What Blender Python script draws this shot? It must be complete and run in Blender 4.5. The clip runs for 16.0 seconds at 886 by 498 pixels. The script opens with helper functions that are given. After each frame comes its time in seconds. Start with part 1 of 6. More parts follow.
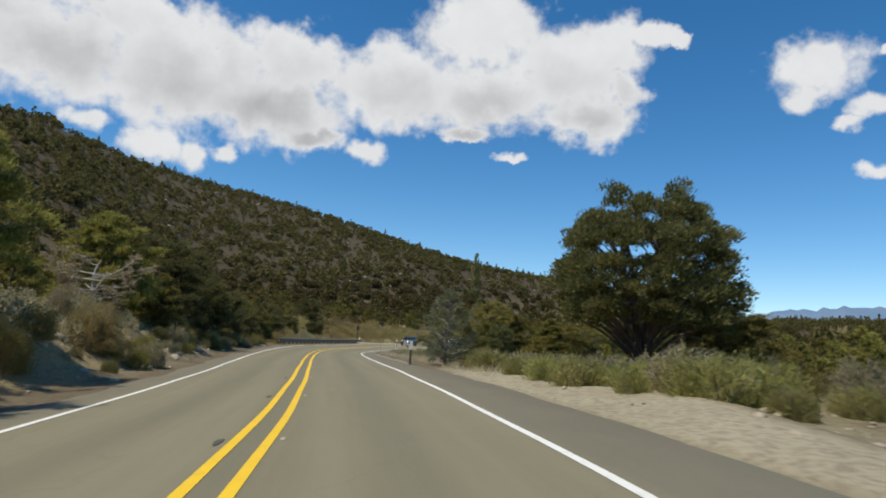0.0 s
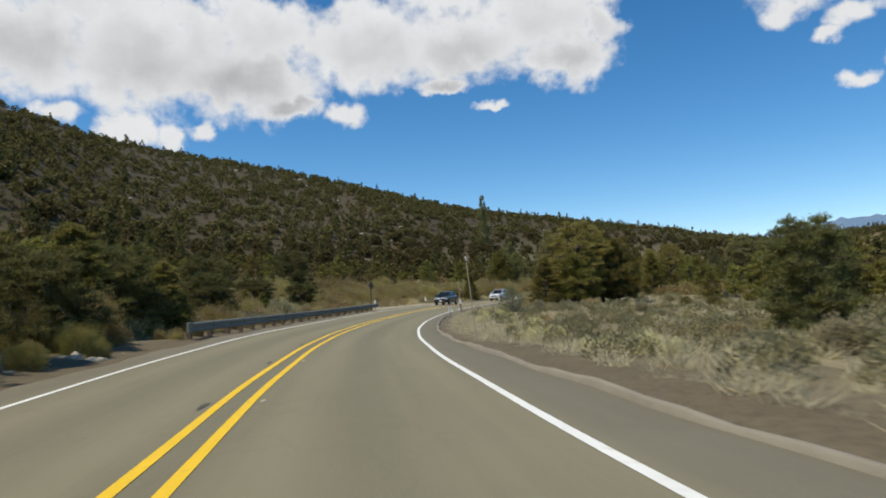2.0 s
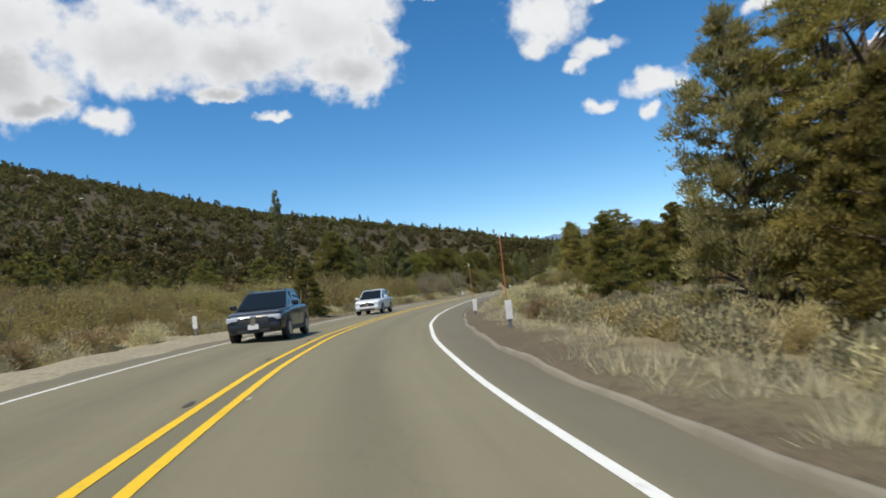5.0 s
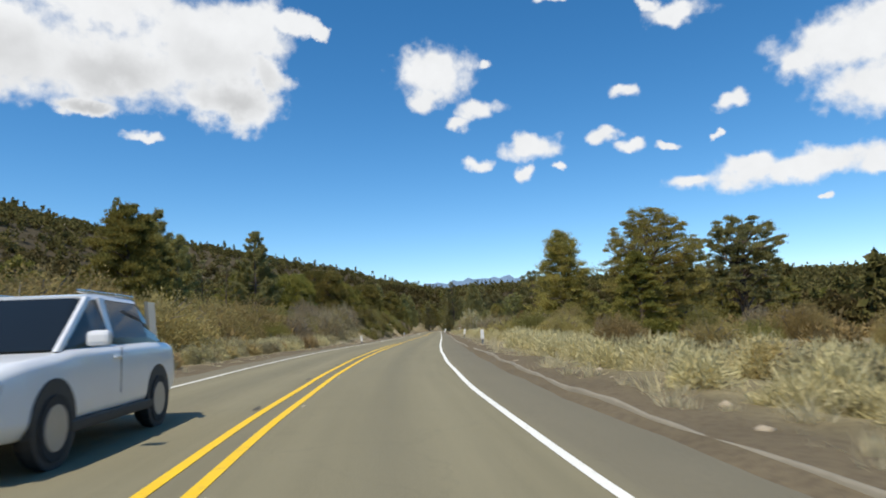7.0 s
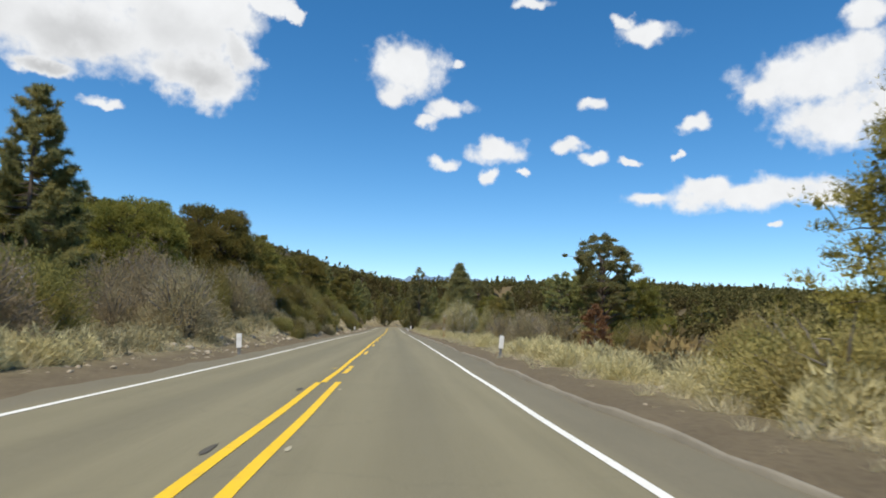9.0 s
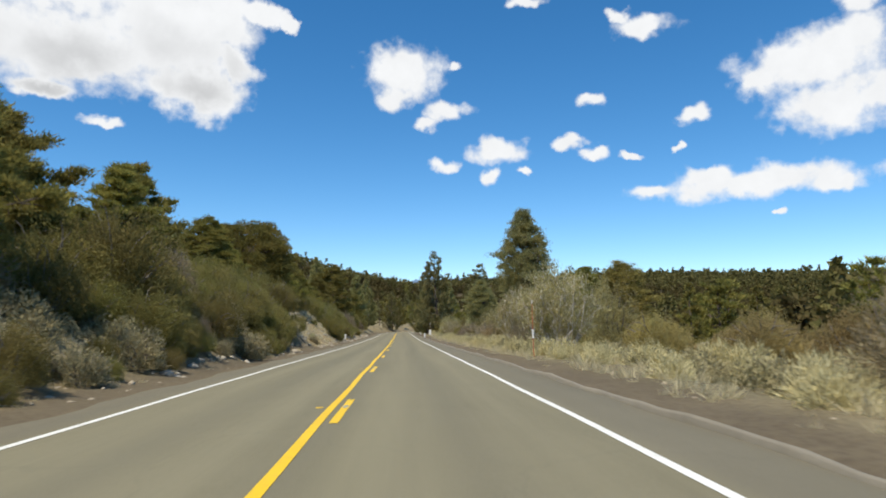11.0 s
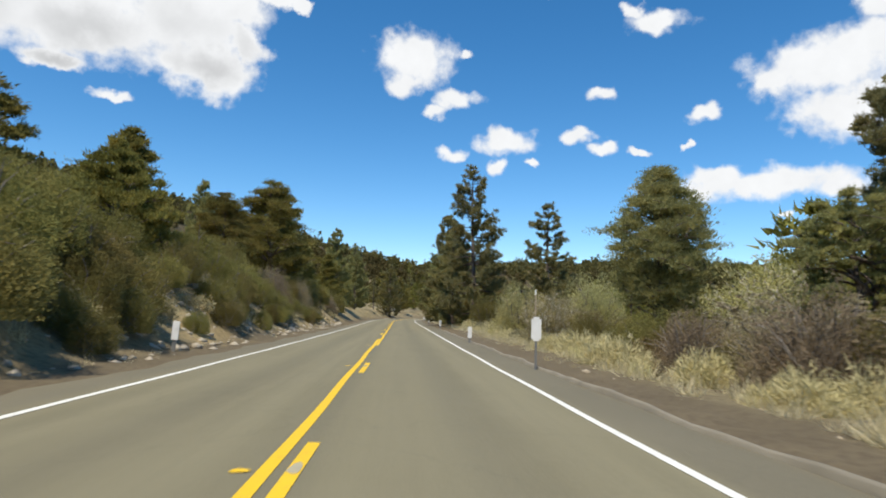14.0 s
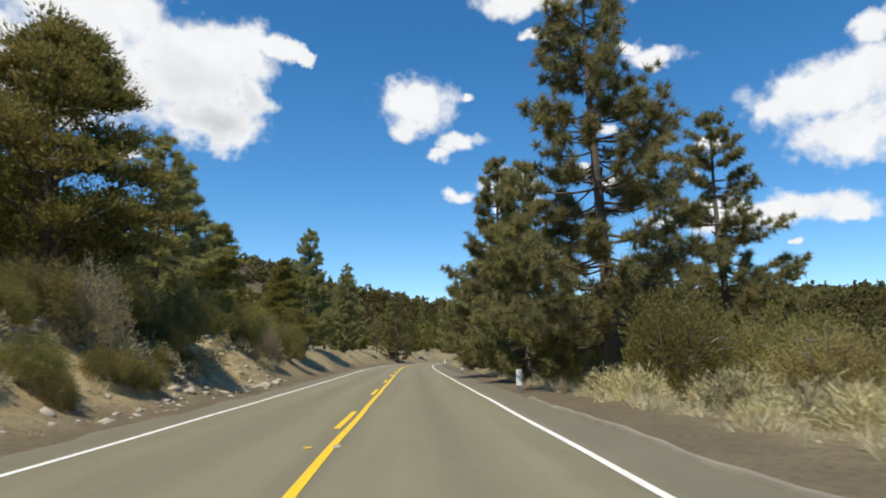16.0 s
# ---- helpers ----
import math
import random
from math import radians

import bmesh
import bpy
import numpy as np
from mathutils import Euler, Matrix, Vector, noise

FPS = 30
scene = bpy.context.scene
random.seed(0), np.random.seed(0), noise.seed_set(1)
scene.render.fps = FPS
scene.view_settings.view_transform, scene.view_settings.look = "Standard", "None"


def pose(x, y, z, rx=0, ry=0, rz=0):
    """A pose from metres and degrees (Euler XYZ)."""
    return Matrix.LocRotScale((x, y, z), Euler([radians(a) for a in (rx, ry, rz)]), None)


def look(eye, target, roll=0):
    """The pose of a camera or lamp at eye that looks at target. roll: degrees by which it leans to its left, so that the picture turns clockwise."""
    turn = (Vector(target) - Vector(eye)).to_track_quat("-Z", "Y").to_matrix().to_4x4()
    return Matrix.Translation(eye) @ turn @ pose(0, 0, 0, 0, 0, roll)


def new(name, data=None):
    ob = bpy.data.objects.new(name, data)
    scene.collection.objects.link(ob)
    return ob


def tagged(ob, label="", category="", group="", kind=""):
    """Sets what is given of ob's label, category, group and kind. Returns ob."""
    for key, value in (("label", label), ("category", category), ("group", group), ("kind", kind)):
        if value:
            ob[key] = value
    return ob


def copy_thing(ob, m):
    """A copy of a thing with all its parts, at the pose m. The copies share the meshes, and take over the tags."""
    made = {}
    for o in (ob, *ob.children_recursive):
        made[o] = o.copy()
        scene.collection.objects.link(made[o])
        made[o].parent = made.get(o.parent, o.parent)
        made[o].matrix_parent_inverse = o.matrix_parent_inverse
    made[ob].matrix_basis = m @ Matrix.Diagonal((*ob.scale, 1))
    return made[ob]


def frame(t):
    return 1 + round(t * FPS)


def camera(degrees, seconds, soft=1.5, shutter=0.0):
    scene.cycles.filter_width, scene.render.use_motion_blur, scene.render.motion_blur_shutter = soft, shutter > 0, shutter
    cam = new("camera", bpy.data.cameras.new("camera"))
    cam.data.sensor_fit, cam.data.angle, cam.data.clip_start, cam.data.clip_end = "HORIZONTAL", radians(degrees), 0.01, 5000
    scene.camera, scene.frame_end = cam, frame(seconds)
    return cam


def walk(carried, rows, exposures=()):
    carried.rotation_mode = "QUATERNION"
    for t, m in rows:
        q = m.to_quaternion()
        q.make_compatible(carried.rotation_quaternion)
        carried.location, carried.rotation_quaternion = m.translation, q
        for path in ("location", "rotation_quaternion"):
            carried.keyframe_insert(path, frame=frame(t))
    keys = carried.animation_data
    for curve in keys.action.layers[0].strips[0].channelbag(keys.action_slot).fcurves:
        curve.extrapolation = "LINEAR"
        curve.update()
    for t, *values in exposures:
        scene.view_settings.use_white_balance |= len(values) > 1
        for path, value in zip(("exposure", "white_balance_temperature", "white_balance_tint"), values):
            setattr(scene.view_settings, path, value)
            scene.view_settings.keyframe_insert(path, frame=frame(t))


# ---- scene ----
# ---- camera ----
cam = camera(69.1, 16.0, soft=1.8, shutter=0.13)
PATH = [
    (0.0, pose(1.11, 0.26, 1.31, 98.17, -3.19, 6.85)),
    (0.5, pose(-1.52, 10.33, 1.30, 97.63, -1.61, 9.22)),
    (1.0, pose(-4.37, 20.28, 1.29, 96.33, -2.27, 11.03)),
    (1.5, pose(-7.39, 30.13, 1.27, 94.54, 3.30, 9.36)),
    (2.0, pose(-10.41, 39.90, 1.25, 94.19, 3.04, 6.92)),
    (2.5, pose(-13.15, 49.70, 1.21, 94.15, 6.36, 5.66)),
    (3.0, pose(-15.52, 59.51, 1.15, 93.92, 5.71, 2.79)),
    (3.5, pose(-17.33, 69.34, 1.07, 93.59, 5.00, -0.20)),
    (4.0, pose(-18.49, 79.15, 1.04, 94.04, 5.78, -3.25)),
    (4.5, pose(-18.82, 88.93, 1.05, 93.93, 6.39, -6.95)),
    (5.0, pose(-18.67, 98.59, 1.12, 93.86, 5.99, -11.73)),
    (5.5, pose(-18.10, 108.23, 1.19, 94.67, 5.10, -14.69)),
    (6.0, pose(-16.90, 117.90, 1.23, 95.49, 4.21, -17.71)),
    (6.5, pose(-15.07, 127.57, 1.23, 96.30, 3.32, -20.69)),
    (7.0, pose(-12.64, 137.20, 1.24, 97.12, 2.43, -23.36)),
    (7.5, pose(-9.65, 146.79, 1.29, 97.93, 1.54, -25.54)),
    (8.0, pose(-6.31, 156.31, 1.38, 97.76, 0.16, -27.09)),
    (8.5, pose(-2.66, 165.72, 1.45, 97.04, 0.04, -27.61)),
    (9.0, pose(1.17, 175.03, 1.48, 96.86, -1.90, -27.62)),
    (9.5, pose(5.08, 184.29, 1.48, 96.96, 0.46, -26.78)),
    (10.0, pose(9.00, 193.53, 1.46, 97.00, 0.53, -26.86)),
    (10.5, pose(12.90, 202.76, 1.45, 97.03, 0.60, -26.88)),
    (11.0, pose(16.80, 211.99, 1.45, 97.06, 0.66, -26.88)),
    (11.5, pose(20.68, 221.21, 1.44, 97.09, 0.73, -26.91)),
    (12.0, pose(24.56, 230.43, 1.42, 97.12, 0.80, -26.96)),
    (12.5, pose(28.38, 239.63, 1.39, 94.36, -1.18, -28.70)),
    (13.0, pose(32.30, 248.72, 1.35, 95.13, 1.51, -28.81)),
    (13.5, pose(36.16, 257.77, 1.32, 95.31, -1.29, -28.03)),
    (14.0, pose(40.13, 266.72, 1.29, 96.03, -1.83, -26.87)),
    (14.5, pose(44.11, 275.62, 1.27, 96.81, -0.31, -26.30)),
    (15.0, pose(47.95, 284.57, 1.27, 97.20, -0.99, -26.92)),
    (15.5, pose(51.77, 293.52, 1.29, 98.81, -1.61, -25.73)),
    (16.0, pose(55.58, 302.47, 1.32, 99.70, 0.37, -25.78)),
]
walk(cam, PATH, exposures=[(0.0, -0.12), (4.5, -0.02), (7.5, 0.09), (9.5, 0.10), (12.0, 0.16), (14.0, 0.16), (16.0, 0.14)])

# ---- sky, clouds and sun ----
SUN_AZ, SUN_EL = -130.0, 60.0   # degrees clockwise from +y, degrees above the horizon
# clouds: azimuth, elevation, half width, half height, in degrees
CLOUD_BANK = [(-40.3, 20.0, 7.3, 4.2), (-30.7, 20.5, 8.3, 5.2), (-23.5, 19.0, 7.3, 3.7), (-21.9, 23.0, 6.0, 3.2), (-12.6, 22.2, 7.7, 3.8),
              (-4.9, 26.8, 6.2, 4.2), (-4.1, 21.2, 7.3, 2.9), (3.1, 23.6, 6.6, 4.2), (7.2, 25.4, 3.6, 3.2), (5.6, 19.8, 4.0, 2.4),
              (11.2, 26.2, 2.6, 1.3), (13.6, 25.9, 1.5, 0.7), (8.6, 22.2, 2.2, 1.7), (-44.3, 22.4, 5.7, 2.1), (-34.7, 24.0, 6.6, 2.0), (-19.4, 17.2, 3.5, 1.4), (-6.0, 18.5, 2.6, 1.0),
              (-52.0, 21.0, 9.0, 5.0), (-62.0, 22.0, 9.0, 5.0)]
CLOUD_LOW = [(-32.7, 14.7, 2.7, 1.9), (-29.5, 14.1, 1.6, 1.1), (-37.8, 15.7, 2.1, 1.0), (-26.9, 14.8, 1.2, 0.9), (-14.6, 16.2, 1.9, 1.1),
             (23.5, 22.4, 3.8, 2.4), (22.5, 20.5, 1.8, 1.4), (27.5, 19.1, 2.2, 1.0), (25.8, 18.0, 1.3, 0.6), (31.8, 15.6, 3.0, 1.2),
             (27.4, 14.4, 1.4, 0.7), (31.5, 13.6, 0.9, 0.8), (38.6, 16.0, 1.7, 0.7), (40.8, 14.8, 1.2, 0.7), (40.3, 19.4, 1.3, 0.6)]
CLOUD_EAST = [(48.9, 17.3, 1.4, 0.8), (45.2, 24.8, 2.9, 0.9), (43.3, 25.8, 0.9, 0.6), (58.0, 20.2, 5.4, 2.3), (60.7, 21.2, 2.8, 1.7),
              (53.9, 19.3, 1.8, 1.2), (59.4, 16.7, 4.5, 2.1), (62.4, 17.1, 2.3, 2.2), (53.3, 11.4, 8.3, 1.3), (49.9, 12.2, 2.7, 0.9),
              (59.2, 10.7, 2.4, 0.8), (45.8, 11.4, 1.9, 0.7), (34.9, 27.8, 2.0, 0.5), (61.9, 23.9, 1.8, 1.3), (27.9, 22.9, 0.6, 0.5),
              (34.4, 13.7, 0.6, 0.4), (43.7, 14.5, 0.9, 0.4), (47.7, 14.9, 0.6, 0.3), (55.3, 8.9, 0.6, 0.3), (-1.7, 16.6, 1.5, 0.4),
              (33.5, 30.4, 4.2, 1.3), (38.5, 30.9, 2.6, 1.0), (46.5, 30.6, 4.0, 1.2), (57.0, 30.2, 3.4, 1.3)]

world = bpy.data.worlds.new("sky")
scene.world = world
world.use_nodes = True
wt = world.node_tree
wt.nodes.clear()


def wn(kind, **kw):
    n = wt.nodes.new(kind)
    for k, v in kw.items():
        if k == "operation":
            n.operation = v
    return n


def wmath(op, a, b=None, c=None):
    n = wn("ShaderNodeMath", operation=op)
    for sock, v in zip(n.inputs, (a, b, c)):
        if v is None:
            continue
        if isinstance(v, (int, float)):
            sock.default_value = v
        else:
            wt.links.new(v, sock)
    return n.outputs[0]


coord = wn("ShaderNodeTexCoord")
sep = wn("ShaderNodeSeparateXYZ")
wt.links.new(coord.outputs["Generated"], sep.inputs[0])
az = wmath("MULTIPLY", wmath("ARCTAN2", sep.outputs[0], sep.outputs[1]), 57.2958)
el = wmath("MULTIPLY", wmath("ARCSINE", sep.outputs[2]), 57.2958)


def wnoise(scale, detail, rough=0.55):
    n = wn("ShaderNodeTexNoise")
    n.inputs["Scale"].default_value = scale
    n.inputs["Detail"].default_value = detail
    n.inputs["Roughness"].default_value = rough
    wt.links.new(coord.outputs["Generated"], n.inputs["Vector"])
    return n


fray_noise = wnoise(85.0, 3.0, 0.5)
edge_noise = wnoise(15.0, 5.0, 0.55)
puff_noise = wnoise(30.0, 4.0, 0.5)
shade_noise = wnoise(22.0, 6.0, 0.6)
esep = wn("ShaderNodeSeparateColor")
wt.links.new(edge_noise.outputs["Color"], esep.inputs[0])
azd = wmath("ADD", az, wmath("MULTIPLY", wmath("SUBTRACT", esep.outputs[0], 0.5), 5.0))
eld = wmath("ADD", el, wmath("MULTIPLY", wmath("SUBTRACT", esep.outputs[1], 0.5), 4.6))
psep = wn("ShaderNodeSeparateColor")
wt.links.new(puff_noise.outputs["Color"], psep.inputs[0])
azd = wmath("ADD", azd, wmath("MULTIPLY", wmath("SUBTRACT", psep.outputs[1], 0.5), 2.2))
eld = wmath("ADD", eld, wmath("MULTIPLY", wmath("SUBTRACT", psep.outputs[0], 0.5), 1.8))
azs = wmath("ADD", az, wmath("MULTIPLY", wmath("SUBTRACT", psep.outputs[0], 0.5), 3.0))
els = wmath("ADD", el, wmath("MULTIPLY", wmath("SUBTRACT", psep.outputs[1], 0.5), 2.0))


def cloud_field(blobs, a, e, swell=1.0):
    """How deep a direction lies inside the nearest puff: 1 at its heart, 0 at its rim."""
    total = None
    for ca, ce, ra, re_ in blobs:
        u = wmath("MULTIPLY", wmath("SUBTRACT", a, ca), 1.0 / (ra * swell))
        v = wmath("MULTIPLY", wmath("SUBTRACT", e, ce), 1.0 / (re_ * swell))
        q = wmath("SUBTRACT", 1.0, wmath("SQRT", wmath("ADD", wmath("MULTIPLY", u, u), wmath("MULTIPLY", v, v))))
        total = q if total is None else wmath("SMOOTH_MAX", total, q, 0.25)
    return total


bank = cloud_field(CLOUD_BANK, azd, eld)
small = wmath("MAXIMUM", cloud_field(CLOUD_LOW, azs, els, 1.12), cloud_field(CLOUD_EAST, azs, els, 1.14))


def wstep(v, lo, hi):
    n = wn("ShaderNodeMapRange")
    n.interpolation_type = "SMOOTHSTEP"
    n.inputs[1].default_value, n.inputs[2].default_value = lo, hi
    wt.links.new(v, n.inputs[0])
    return n.outputs[0]


wisp = wmath("ADD", wmath("MULTIPLY", wmath("SUBTRACT", psep.outputs[2], 0.5), 0.80), wmath("MULTIPLY", wmath("SUBTRACT", fray_noise.outputs[0], 0.5), 0.26))
cover_bank = wstep(wmath("ADD", bank, wisp), -0.15, 0.38)
cover_small = wstep(wmath("ADD", small, wmath("MULTIPLY", wisp, 1.3)), -0.04, 0.56)
cover = wmath("MAXIMUM", cover_bank, cover_small)
# thick hearts of the bank are greyer, rims stay white
under = wmath("SUBTRACT", 1.0, wstep(eld, 18.0, 26.0))
grey = wmath("MULTIPLY", wmath("MULTIPLY", wstep(bank, 0.10, 0.95), under), wmath("ADD", 0.55, wmath("MULTIPLY", esep.outputs[2], 0.8)))
lit = wmath("SUBTRACT", 1.0, wmath("MULTIPLY", grey, 0.40))
lit = wmath("MULTIPLY", lit, wmath("ADD", 0.91, wmath("MULTIPLY", shade_noise.outputs[0], 0.20)))
sky = wn("ShaderNodeTexSky")
sky.sky_type = "NISHITA"
sky.sun_disc = False
sky.sun_elevation, sky.sun_rotation = radians(SUN_EL), radians(SUN_AZ)
sky.altitude, sky.air_density, sky.dust_density, sky.ozone_density = 1900.0, 1.0, 0.6, 1.4
sky_bg = wn("ShaderNodeBackground")
deep = wn("ShaderNodeHueSaturation")
deep.inputs["Saturation"].default_value = 1.34
deep.inputs["Hue"].default_value = 0.496
wt.links.new(sky.outputs[0], deep.inputs["Color"])
wt.links.new(deep.outputs[0], sky_bg.inputs[0])
sky_bg.inputs[1].default_value = 0.152
cloud_bg = wn("ShaderNodeBackground")
cloud_bg.inputs[0].default_value = (0.97, 0.985, 1.0, 1)
wt.links.new(wmath("MULTIPLY", lit, 0.84), cloud_bg.inputs[1])
mixer = wn("ShaderNodeMixShader")
wt.links.new(cover, mixer.inputs[0])
wt.links.new(sky_bg.outputs[0], mixer.inputs[1])
wt.links.new(cloud_bg.outputs[0], mixer.inputs[2])
wout = wn("ShaderNodeOutputWorld")
wt.links.new(mixer.outputs[0], wout.inputs[0])

sun_data = bpy.data.lights.new("sun", "SUN")
sun_data.energy, sun_data.angle, sun_data.color = 4.4, radians(0.53), (1.0, 0.93, 0.80)
sun = new("sun", sun_data)
sa, se = radians(SUN_AZ), radians(SUN_EL)
sun.matrix_world = look((math.sin(sa) * math.cos(se) * 100, math.cos(sa) * math.cos(se) * 100, math.sin(se) * 100), (0, 0, 0))


# ---- materials ----
class Mat:
    """A small builder of node materials."""

    def __init__(self, name, rough=0.8, metal=0.0, spec=0.5):
        self.m = bpy.data.materials.new(name)
        self.m.use_nodes = True
        self.t = self.m.node_tree
        self.b = self.t.nodes["Principled BSDF"]
        self.b.inputs["Roughness"].default_value = rough
        self.b.inputs["Metallic"].default_value = metal
        self.b.inputs["Specular IOR Level"].default_value = spec
        self.geo = self.t.nodes.new("ShaderNodeNewGeometry")

    def put(self, a, b):
        self.t.links.new(a, b)

    def noise(self, scale, detail=4.0, rough=0.55, vec=None):
        n = self.t.nodes.new("ShaderNodeTexNoise")
        n.inputs["Scale"].default_value, n.inputs["Detail"].default_value, n.inputs["Roughness"].default_value = scale, detail, rough
        self.put(vec or self.geo.outputs["Position"], n.inputs["Vector"])
        return n.outputs[0]

    def ramp(self, v, stops):
        n = self.t.nodes.new("ShaderNodeValToRGB")
        els = n.color_ramp.elements
        while len(els) < len(stops):
            els.new(0.5)
        for e, (p, c) in zip(els, stops):
            e.position, e.color = p, (*c, 1)
        self.put(v, n.inputs[0])
        return n.outputs[0]

    def mix(self, f, a, b, blend="MIX"):
        n = self.t.nodes.new("ShaderNodeMix")
        n.data_type, n.blend_type = "RGBA", blend
        for sock, v in ((n.inputs[0], f), (n.inputs[6], a), (n.inputs[7], b)):
            if isinstance(v, (int, float)):
                sock.default_value = v
            elif isinstance(v, tuple):
                sock.default_value = (*v, 1)
            else:
                self.put(v, sock)
        return n.outputs[2]

    def math(self, op, a, b=None):
        n = self.t.nodes.new("ShaderNodeMath")
        n.operation = op
        for sock, v in zip(n.inputs, (a, b)):
            if isinstance(v, (int, float)):
                sock.default_value = v
            elif v is not None:
                self.put(v, sock)
        return n.outputs[0]

    def attr(self, name):
        n = self.t.nodes.new("ShaderNodeAttribute")
        n.attribute_name = name
        return n.outputs["Fac"]

    def per_object(self):
        return self.t.nodes.new("ShaderNodeObjectInfo").outputs["Random"]

    def color(self, c):
        if isinstance(c, tuple):
            self.b.inputs["Base Color"].default_value = (*c, 1)
        else:
            self.put(c, self.b.inputs["Base Color"])
        return self

    def rough(self, v):
        self.put(v, self.b.inputs["Roughness"])
        return self

    def bump(self, v, strength=0.4, dist=0.02):
        n = self.t.nodes.new("ShaderNodeBump")
        n.inputs["Strength"].default_value, n.inputs["Distance"].default_value = strength, dist
        self.put(v, n.inputs["Height"])
        self.put(n.outputs[0], self.b.inputs["Normal"])
        return self

    def translucent(self, amount, col):
        """Lets some light through thin leaves."""
        out = self.t.nodes["Material Output"]
        tr = self.t.nodes.new("ShaderNodeBsdfTranslucent")
        if isinstance(col, tuple):
            tr.inputs[0].default_value = (*col, 1)
        else:
            self.put(col, tr.inputs[0])
        mx = self.t.nodes.new("ShaderNodeMixShader")
        mx.inputs[0].default_value = amount
        self.put(self.b.outputs[0], mx.inputs[1])
        self.put(tr.outputs[0], mx.inputs[2])
        self.put(mx.outputs[0], out.inputs[0])
        return self


def leaf_material(name, dark, light, warm, through_light=0.25):
    m = Mat(name, 0.8, 0, 0.06)
    isl = m.geo.outputs["Random Per Island"]
    c = m.mix(m.math("ADD", 0.16, m.math("MULTIPLY", m.math("POWER", isl, 1.3), 0.64)), dark, light)
    c = m.mix(m.ramp(m.noise(0.9, 3), [(0.45, (0, 0, 0)), (0.70, (0.7, 0.7, 0.7))]), c, warm)
    hue = m.t.nodes.new("ShaderNodeHueSaturation")
    m.put(m.math("ADD", 0.485, m.math("MULTIPLY", m.per_object(), 0.03)), hue.inputs["Hue"])
    m.put(m.math("ADD", 0.90, m.math("MULTIPLY", m.per_object(), 0.40)), hue.inputs["Value"])
    m.put(c, hue.inputs["Color"])
    m.color(hue.outputs[0]).translucent(through_light, hue.outputs[0])
    return m.m


juniper_leaf = leaf_material("juniper_foliage", (0.102, 0.102, 0.028), (0.325, 0.292, 0.082), (0.370, 0.300, 0.086), 0.48)
pine_leaf = leaf_material("pine_needles", (0.158, 0.162, 0.068), (0.420, 0.405, 0.175), (0.430, 0.370, 0.135), 0.52)
sage_leaf = leaf_material("sage_foliage", (0.200, 0.182, 0.100), (0.460, 0.415, 0.245), (0.480, 0.405, 0.205), 0.36)
brown_leaf = leaf_material("brown_brush", (0.240, 0.186, 0.076), (0.455, 0.366, 0.160), (0.425, 0.348, 0.128), 0.42)
tan_leaf = leaf_material("tan_brush", (0.260, 0.195, 0.092), (0.600, 0.475, 0.245), (0.540, 0.430, 0.190), 0.36)
olive_leaf = leaf_material("yellow_olive_foliage", (0.165, 0.152, 0.042), (0.480, 0.420, 0.130), (0.520, 0.425, 0.130), 0.48)
green_leaf = leaf_material("green_brush", (0.135, 0.122, 0.040), (0.300, 0.268, 0.092), (0.330, 0.268, 0.092), 0.46)
grey_leaf = leaf_material("grey_twigs", (0.210, 0.168, 0.104), (0.430, 0.352, 0.228), (0.370, 0.306, 0.160), 0.42)
lime_leaf = leaf_material("yellow_green_brush", (0.175, 0.165, 0.050), (0.420, 0.395, 0.140), (0.460, 0.410, 0.170), 0.44)
straw = leaf_material("dry_grass", (0.480, 0.425, 0.245), (0.780, 0.705, 0.470), (0.600, 0.540, 0.310), 0.42)
plume_leaf = leaf_material("pale_plumes", (0.370, 0.315, 0.165), (0.740, 0.655, 0.390), (0.560, 0.490, 0.255), 0.42)
forest_leaf = leaf_material("forest_foliage", (0.056, 0.054, 0.018), (0.165, 0.142, 0.050), (0.205, 0.155, 0.068), 0.38)
rust_leaf = leaf_material("rusty_dead_foliage", (0.220, 0.120, 0.052), (0.390, 0.240, 0.110), (0.340, 0.225, 0.105), 0.40)
dusk_sage = leaf_material("grey_sage_foliage", (0.140, 0.124, 0.066), (0.290, 0.256, 0.144), (0.335, 0.278, 0.132), 0.34)
spray_leaf = leaf_material("grey_green_sprays", (0.120, 0.135, 0.072), (0.310, 0.325, 0.180), (0.290, 0.285, 0.130), 0.44)
sprig_leaf = leaf_material("grey_olive_sprays", (0.190, 0.172, 0.072), (0.440, 0.395, 0.190), (0.430, 0.365, 0.140), 0.46)
pale_sprig = leaf_material("pale_olive_sprays", (0.270, 0.248, 0.110), (0.560, 0.510, 0.260), (0.540, 0.465, 0.190), 0.50)
deep_leaf = leaf_material("deep_juniper_foliage", (0.060, 0.064, 0.024), (0.215, 0.205, 0.080), (0.225, 0.190, 0.070), 0.40)
brush_leaf = leaf_material("hill_brush", (0.072, 0.058, 0.028), (0.150, 0.120, 0.062), (0.180, 0.132, 0.066), 0.34)

